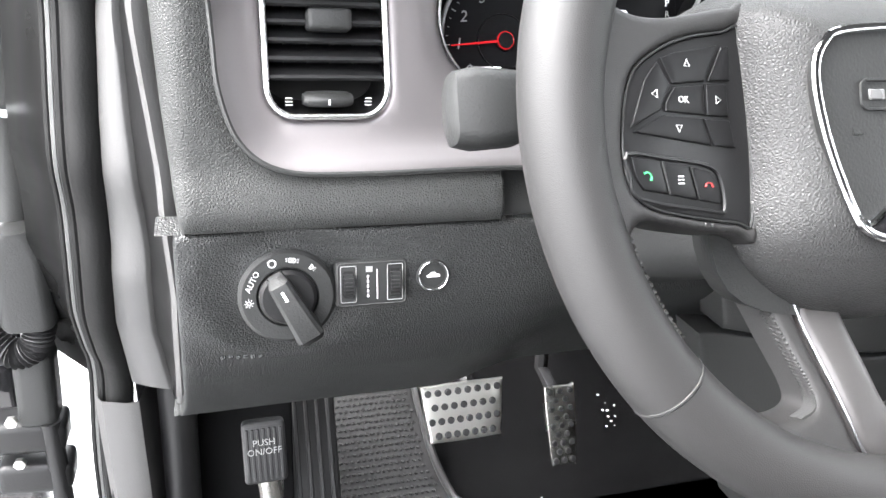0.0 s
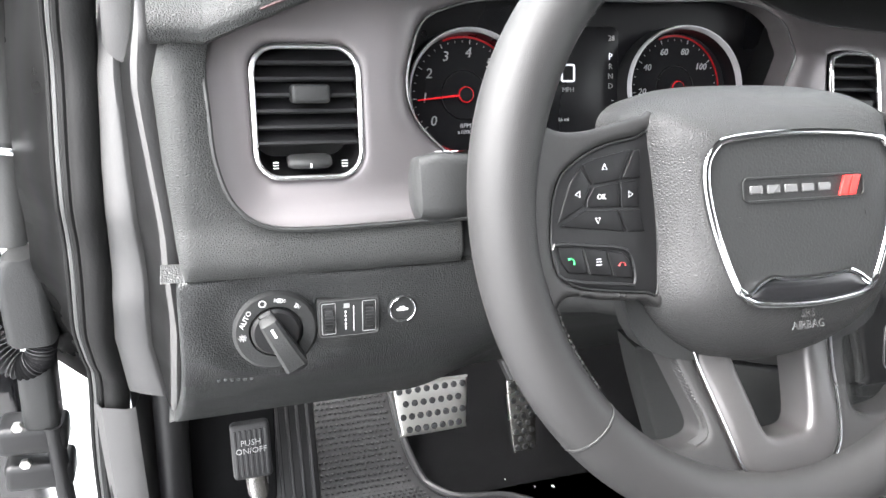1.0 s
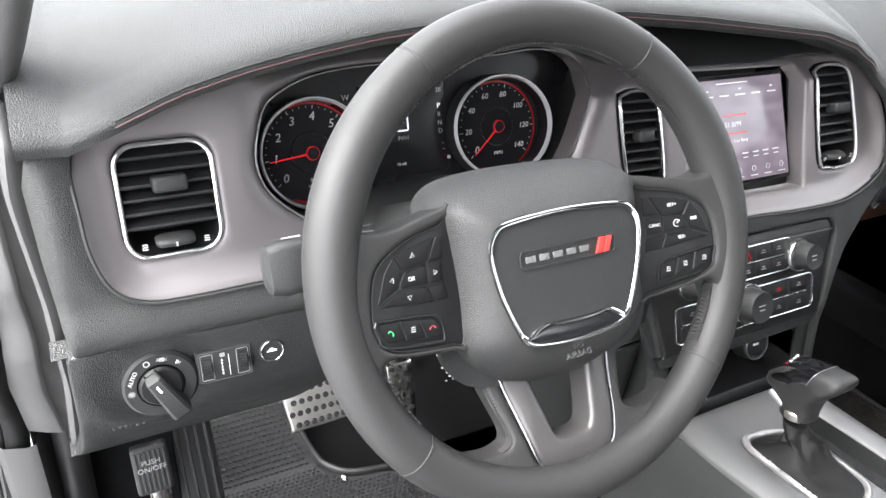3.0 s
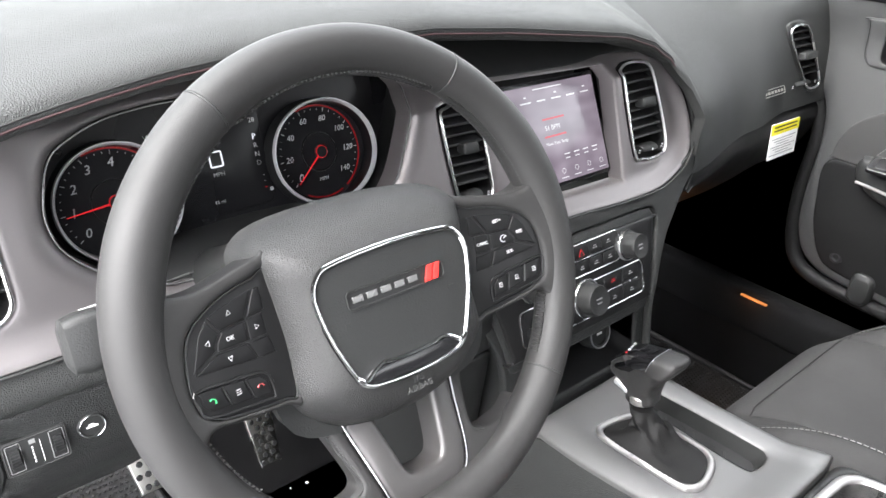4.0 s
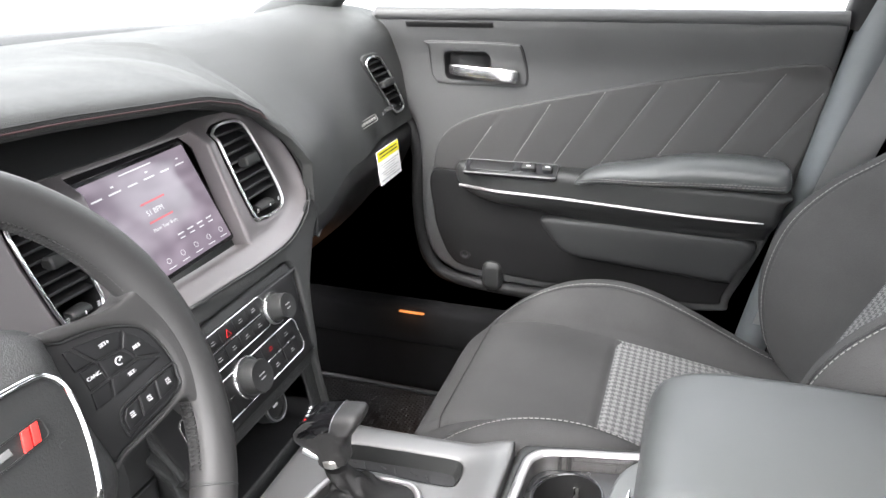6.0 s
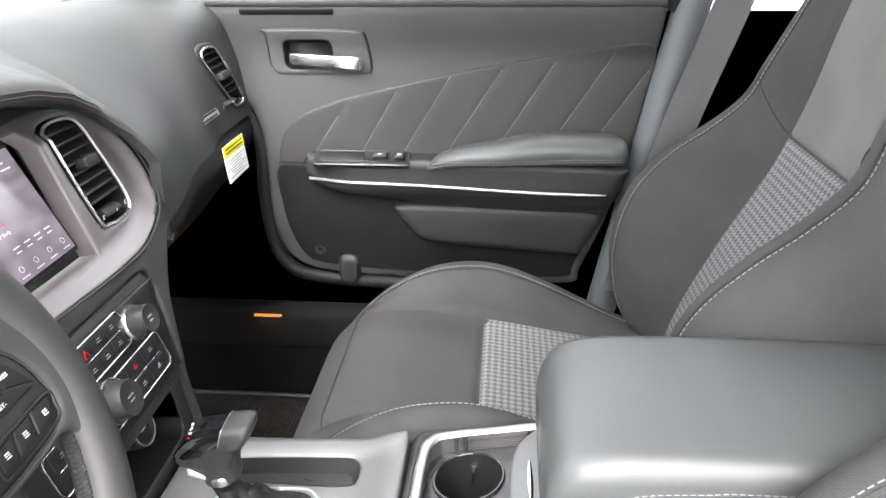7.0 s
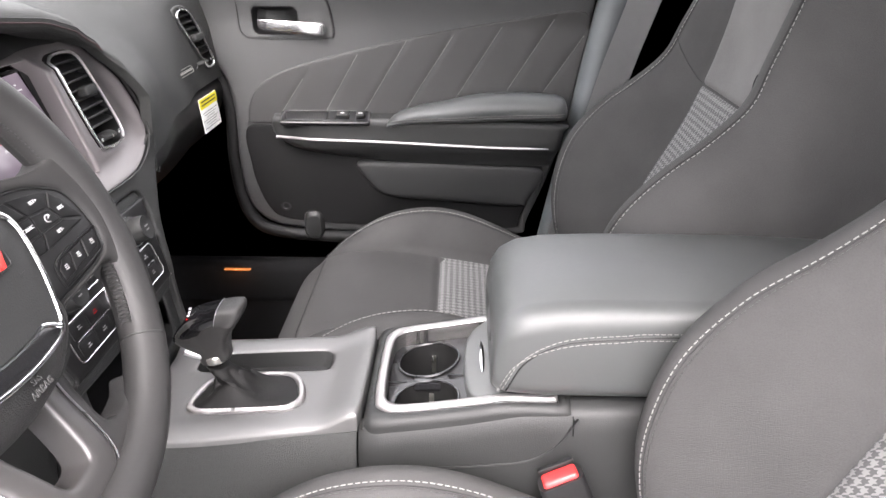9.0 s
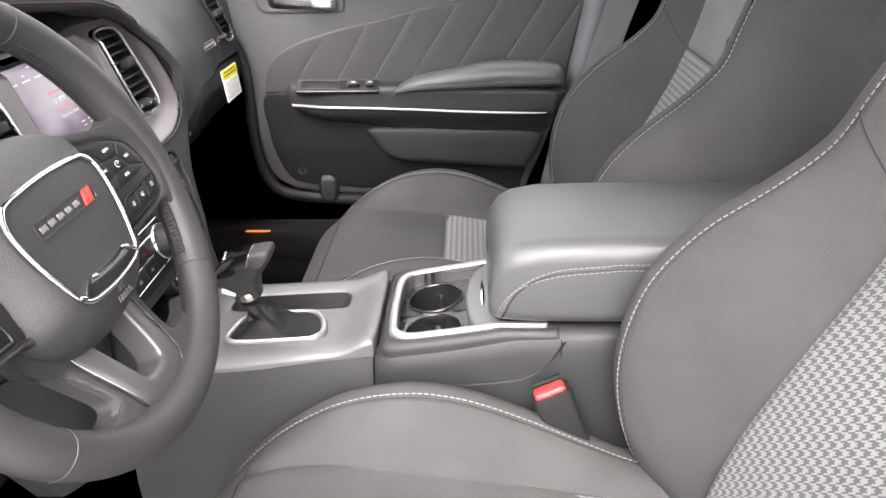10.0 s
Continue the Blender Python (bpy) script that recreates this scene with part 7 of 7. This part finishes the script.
# ---- pedals and mats ----
def perforated_pad(name, parent, m, w0, w1, h, nx, ny, mat=STEEL):
    """A metal pedal face with raised rubber studs."""
    o = np.array([(-w0 / 2, h / 2), (-w1 / 2, -h / 2), (w1 / 2, -h / 2), (w0 / 2, h / 2)])
    c = curve_through(np.array([(-w0 / 2 + 0.006, h / 2), (-w0 / 2, h / 2 - 0.006), (-w1 / 2, -h / 2 + 0.006), (-w1 / 2 + 0.006, -h / 2), (w1 / 2 - 0.006, -h / 2), (w1 / 2, -h / 2 + 0.006), (w0 / 2, h / 2 - 0.006), (w0 / 2 - 0.006, h / 2)]), 3, True)
    face = part(name, plate(c, 0.006, m, 0.002, step=0.02), mat, parent)
    for b in range(ny):
        v = h / 2 - h * (b + 0.5) / ny
        w = np.interp(v, [-h / 2, h / 2], [w1, w0])
        for a in range(nx - (b % 2)):
            u = (a + 0.5 + 0.5 * (b % 2)) / nx * w - w / 2
            part("stud", turned([(0.0042, -0.001), (0.0042, 0.0012), (0.003, 0.0022), (0.001, 0.0022)], m @ Matrix.Translation((u, v, 0)), 10), RUBBER, face)
    return face


def pedals():
    b = thing("brake_pedal", (-0.425, 0.42, 0.25), "metal faced brake pedal with rubber studs", "pedal")
    m = frame_of((-0.425, 0.412, 0.252), (1, 0.0, 0.02), (0, 0.40, 0.9))
    perforated_pad("pedal_face", b, m, 0.098, 0.086, 0.066, 8, 4)
    part("arm", tube([m @ Vector((0.01, 0.0, -0.008)), m @ Vector((0.015, 0.06, -0.05)), (-0.40, 0.50, 0.45)], 0.010, 8), BLACK, b)
    a = thing("accelerator_pedal", (-0.262, 0.48, 0.17), "narrow metal faced accelerator pedal with rubber studs", "pedal")
    m = frame_of((-0.262, 0.472, 0.164), (1, 0.0, 0.02), (-0.10, 0.38, 0.9))
    perforated_pad("pedal_face", a, m, 0.044, 0.036, 0.105, 3, 9)
    part("arm", tube([m @ Vector((0.0, 0.03, -0.008)), m @ Vector((0.0, 0.07, -0.06)), (-0.25, 0.60, 0.40)], 0.010, 8), BLACK, a)
    p = thing("parking_brake_pedal", (-0.655, 0.32, 0.31), "rubber parking brake pedal with moulded words", "pedal")
    m = frame_of((-0.655, 0.322, 0.300), (1, 0.0, 0.02), (0, 0.30, 0.9))
    pad = part("pedal_pad", plate(rrect(0.040, 0.060, 0.005), 0.010, m, 0.003), RUBBER, p)
    part("moulded_text", lettering("PUSH\nON/OFF", 0.0088, m @ Matrix.Translation((0, 0.006, 0.0016))), GREYPRINT, pad)
    for k in range(7):
        part("rib", box(0.0028, 0.050, 0.0022, m @ Matrix.Translation((-0.0156 + 0.0052 * k, -0.001, 0.0002)), 0.0005, 1), RUBBER, pad)
    part("arm", tube([m @ Vector((0, 0, -0.01)), m @ Vector((0.004, -0.05, -0.012)), (-0.64, 0.50, 0.16)], 0.011, 8), STEEL, p)
    f = thing("foot_rest", (-0.60, 0.50, 0.12), "ribbed black foot rest on the toe board", "foot rest")
    m = frame_of((-0.605, 0.50, 0.19), (1, 0, 0), (0, 0.55, 0.83))
    part("board", plate(rrect(0.085, 0.26, 0.008), 0.02, m, 0.003), BLACK, f)
    for k in range(6):
        part("rib", box(0.005, 0.24, 0.004, m @ Matrix.Translation((-0.034 + 0.0135 * k, 0, 0.001)), 0.001, 1), RUBBER, f)


pedals()


def floor_mat(outline, z, label, slope=None):
    t = thing("floor_mat", (float(outline[:, 0].mean()), float(outline[:, 1].mean()), z), label, "floor mat", "floor mats")
    zz = slope or (lambda x, y: z)
    part("mat_base", sheet(outline, [], lambda u, v: (u, v, zz(u, v)), (0, 0, 1), 0.02, 0.004, 0.006), MATRUBBER, t)
    part("mat_rim", tube([(u, v, zz(u, v) + 0.003) for u, v in outline], 0.006, 8, True), MATRUBBER, t, "raised rim")
    # small raised cells over the whole mat
    lo, hi = outline.min(0), outline.max(0)
    pitch = 0.0085
    us, vs = np.meshgrid(np.arange(lo[0], hi[0], pitch), np.arange(lo[1], hi[1], pitch * 0.866))
    us = us + (np.arange(us.shape[0]) % 2)[:, None] * pitch / 2
    pts = np.stack([us.ravel(), vs.ravel()], 1)
    pts = pts[inside(outline, pts) & (edge_distance(outline, pts) > 0.012)]
    verts, faces = [], []
    for u, v in pts:
        b = len(verts)
        h = zz(u, v)
        for r, d in ((0.0032, 0.0), (0.0022, 0.0022)):
            for k in range(6):
                verts.append((u + r * math.cos(math.pi / 3 * k), v + r * math.sin(math.pi / 3 * k), h + d))
        for k in range(6):
            q = (k + 1) % 6
            faces.append((b + k, b + q, b + 6 + q, b + 6 + k))
        faces.append(tuple(range(b + 6, b + 12)))
    me = bpy.data.meshes.new("tmp")
    me.from_pydata(verts, [], faces)
    bm = bmesh.new()
    bm.from_mesh(me)
    bpy.data.meshes.remove(me)
    tagged(part("mat_relief", bm, MATRUBBER, t), kind="stuff")


mat_z = lambda x, y: 0.022 + max(0.0, y - 0.52) * 0.75
floor_mat(curve_through([(-0.535, 0.70), (-0.545, 0.66), (-0.60, 0.62), (-0.635, 0.54), (-0.645, 0.30), (-0.645, -0.05), (-0.62, -0.08), (-0.25, -0.08), (-0.20, -0.05), (-0.19, 0.30), (-0.20, 0.39), (-0.27, 0.455), (-0.36, 0.48), (-0.405, 0.55), (-0.42, 0.64), (-0.425, 0.70)], 5, True), 0.022, "black rubber mat with raised cells by the pedals", mat_z)
floor_mat(curve_through([(0.22, 0.60), (0.40, 0.62), (0.62, 0.60), (0.66, 0.5), (0.66, 0.0), (0.62, -0.05), (0.22, -0.05), (0.18, 0.0), (0.18, 0.5)], 5, True), 0.022, "black rubber mat in the passenger footwell", mat_z)


# ---- open driver's side: dash end, seal, door edge ----
def jamb(z):
    """Where the dash end lies at a height: its roll beside the knee panel, the dark strip, the flat cap and the seal behind it."""
    x = float(np.interp(z, [0.36, 0.52, 0.615, 0.70, 0.757], [-0.721, -0.707, -0.707, -0.715, -0.721]))
    y = float(np.interp(z, [0.36, 0.42, 0.50, 0.59, 0.69, 0.78], [0.325, 0.28, 0.215, 0.18, 0.195, 0.215]))
    deep = float(np.interp(z, [0.36, 0.45, 0.55], [0.03, 0.07, 0.10]))
    strip = x + float(np.interp(z, [0.36, 0.44, 0.62, 0.70, 0.765], [-0.014, -0.028, -0.031, -0.024, -0.012]))
    cap = strip + float(np.interp(z, [0.34, 0.54, 0.72], [-0.037, -0.027, -0.014]))
    return Vector((x, y, z)), Vector((x - 0.009, y + 0.3 * deep, z)), Vector((strip, y + deep, z)), Vector((cap, y + deep + 0.015, z))


def driver_opening():
    levels = np.linspace(0.362, 0.772, 34)
    roll, strip, cap, pillar = [], [], [], []
    for z in levels:
        a, b, c, d = jamb(float(z))
        w = min(1.0, (z - 0.362) / 0.05, (0.772 - z) / 0.05 + 0.25)
        close = step01(float(z), 0.70, 0.768)
        a = a + Vector((0.010 * close, 0.012 * close, 0))
        b = b.lerp(a, 0.85 * close)
        roll.append([a + Vector((0.012, 0.02, 0)), a + Vector((0.002, 0.003, 0)), a + Vector((-0.003, 0.001, 0)), a * 0.5 + b * 0.5 + Vector((-0.003, 0, 0)), b + Vector((0.0008, 0.002, 0)), b + Vector((0.004, 0.012, 0))])
        strip.append([b + Vector((0.003, 0.004, 0)), b * 0.75 + c * 0.25 + Vector((0.006 * w, 0, 0)), b * 0.4 + c * 0.6 + Vector((0.007 * w, 0, 0)), c + Vector((0.003, 0.0, 0))])
        cap.append([c + Vector((0.006, 0.004, 0)), c + Vector((0.0, -0.0015, 0)), c + Vector((-0.002, -0.002, 0)), c * 0.5 + d * 0.5 + Vector((0, -0.0025, 0)), d + Vector((0.002, 0.0, 0)), d + Vector((-0.004, 0.02, 0))])
        pillar.append([d + Vector((-0.030, 0.020, 0)), d + Vector((-0.040, 0.030, 0)), d + Vector((-0.075, 0.075, 0)), d + Vector((-0.085, 0.20, 0))])
    part("end_roll", loft(roll, closed=False), ENDCAP, dash, "pale rolled border of the dash end", 60)
    part("end_strip", loft(strip, closed=False), SATIN_DARK, dash, "glossy hollow strip on the dash end", 60)
    part("end_cap", loft(cap, closed=False), ENDCAP, dash, "grey moulded end cap beside the door", 60)
    tagged(part("wall_hinge", loft(pillar, closed=False), JAMBBLACK), "black painted hinge pillar", "pillar", kind="structure")
    low = [[(-0.806, 0.385 + d, z), (-0.798, 0.372 + d, z), (-0.775, 0.364 + d, z), (-0.765, 0.366 + d, z), (-0.762, 0.385 + d, z), (-0.750, 0.47 + d, z)] for z, d in ((0.02, 0.03), (0.15, 0.012), (0.28, 0.0), (0.345, -0.002))]
    tagged(part("trim", loft(low, closed=False), ENDCAP), "grey kick panel trim below the dash end", "kick panel", kind="structure")
    tagged(part("trim", tube([(-0.742, 0.405, 0.02), (-0.738, 0.40, 0.20), (-0.733, 0.385, 0.36)], 0.018, 14), BLACK), "round black pillar lining in the footwell", "pillar lining", kind="structure")
    seal = [tuple(jamb(float(z))[3] + Vector((-0.0105, 0.010, 0))) for z in np.linspace(0.365, 0.70, 10)]
    up = [(-0.7625, 0.318, 0.735), (-0.755, 0.300, 0.785), (-0.746, 0.270, 0.84), (-0.725, 0.20, 0.92), (-0.69, 0.08, 1.05), (-0.64, -0.06, 1.21)]
    seal = curve_through([(-0.80, 0.41, 0.05), (-0.792, 0.39, 0.25), *seal, *up], 5)
    tagged(part("trim", tube(seal, 0.0125, 14), SEALRUBBER), "black rubber door seal", "door seal", kind="structure")
    for off, r, mat in ((np.array((-0.0150, 0.004, 0)), 0.0040, SEALRUBBER), (np.array((-0.0205, 0.010, 0)), 0.0032, LIPGREY), (np.array((-0.0255, 0.014, 0)), 0.0030, SEALRUBBER)):
        tagged(part("trim", tube(seal + off, r, 8), mat), "thin lip of the door seal", "door seal", kind="structure")
    tagged(part("sill", box(0.10, 2.0, 0.10, pose(-0.775, -0.8, 0.06), 0.015, 3), BODYPAINT), "black painted door sill", "sill", kind="structure")


driver_opening()


def driver_door():
    d = thing("driver_door", (-0.86, 0.30, 0.2), "open black driver's door seen at its hinge edge", "car door")
    # grey trim edge, its cover and the fittings between door and pillar
    rings = [[(x + dx, y, z) for x, y, z in ((-0.85, 0.256, z), (-0.826, 0.250, z), (-0.812, 0.246, z), (-0.802, 0.250, z), (-0.799, 0.262, z), (-0.80, 0.30, z))] for z, dx in ((0.570, -0.002), (0.60, 0.0), (0.655, 0.004), (0.70, 0.007), (0.80, 0.012), (0.90, 0.016))]
    part("trim_edge", loft(rings, closed=False), PALEGREY, d, "pale grey door trim edge", 60)
    part("edge_clip", box(0.045, 0.012, 0.006, pose(-0.812, 0.244, 0.645, 0, 8, 0), 0.002), CHROME, d, "bright clip")
    part("connector_cover", loft([[(-0.806 + u, 0.238 + v, z) for u, v in rrect(w, 0.03, 0.008, 4)] for z, w in ((0.500, 0.030), (0.503, 0.034), (0.552, 0.034), (0.566, 0.026), (0.570, 0.018))]), HARD, d, "dark grey connector cover", 50)
    boot = curve_through([(-0.801, 0.236, 0.500), (-0.806, 0.234, 0.484), (-0.820, 0.236, 0.478), (-0.836, 0.244, 0.490), (-0.845, 0.26, 0.51)], 25)
    part("wiring_boot", tube(boot, [0.0095 + 0.0016 * math.sin(k * 1.5) for k in range(len(boot))], 14), RUBBER, d, "ribbed rubber wiring boot")
    part("hinge_arm", box(0.026, 0.03, 0.060, pose(-0.812, 0.246, 0.446, 0, 3, 0), 0.007, 3), HARD, d, "dark hinge arm")
    for z in (0.408, 0.372):
        h = part("hinge", box(0.050, 0.030, 0.026, pose(-0.822, 0.246, z, 0, 4, 0), 0.006, 3), BLACK, d, "black painted hinge leaf")
        part("bolt", turned([(0.0042, 0), (0.0042, 0.004), (0.001, 0.005)], frame_of((-0.828, 0.230, z + 0.02), (1, 0, 0), (0, 0, 1)), 6), STEEL, h)
    part("pin", tube([(-0.806, 0.236, 0.33), (-0.806, 0.236, 0.42)], 0.007, 12), BLACK, d)
    eye = Vector((-0.669, -0.258, 0.754))
    out = Matrix.Translation(eye) @ Matrix.Scale(1.34, 4) @ Matrix.Translation(-eye)
    for ob in d.children_recursive:
        ob.data.transform(out)
    part("door_shell", box(1.0, 0.12, 0.95, pose(-1.40, 0.50, 0.40, 0, 0, 8), 0.02, 3), BODYPAINT, d, "black painted door shell")


driver_door()


def snow_crumbs():
    """Small crumbs of snow that were carried in on shoes, lying on the carpet and on the mat's rim."""
    rnd = random.Random(21)
    verts, faces = [], []
    spots = [(-0.092, 0.612, 0.034, 0.014, 7), (-0.10, 0.64, 0.066, 0.008, 3), (-0.37, 0.468, 0.030, 0.006, 5), (-0.30, 0.50, 0.002, 0.05, 3), (-0.21, 0.49, 0.002, 0.05, 3)]
    for x, y, z, spread, n in spots:
        for _ in range(n):
            dy = rnd.gauss(0, spread)
            c = Vector((x + rnd.gauss(0, spread * 0.5), y + dy, max(0.002, z + (dy * 1.11 if y > 0.6 else 0.0))))
            r = rnd.uniform(0.0010, 0.0030)
            b = len(verts)
            verts += [tuple(c + Vector((r * math.cos(a) * rnd.uniform(0.6, 1.3), r * math.sin(a) * rnd.uniform(0.6, 1.6), 0.0006))) for a in np.linspace(0, 6.283, 7)[:-1]]
            verts.append(tuple(c + Vector((0, -0.3 * r, r * 0.8))))
            faces += [(b + k, b + (k + 1) % 6, b + 6) for k in range(6)]
    me = bpy.data.meshes.new("tmp")
    me.from_pydata(verts, [], faces)
    bm = bmesh.new()
    bm.from_mesh(me)
    bpy.data.meshes.remove(me)
    tagged(part("snow_crumbs", bm, CARD), "white crumbs of snow on the black carpet", "snow", kind="stuff")


snow_crumbs()
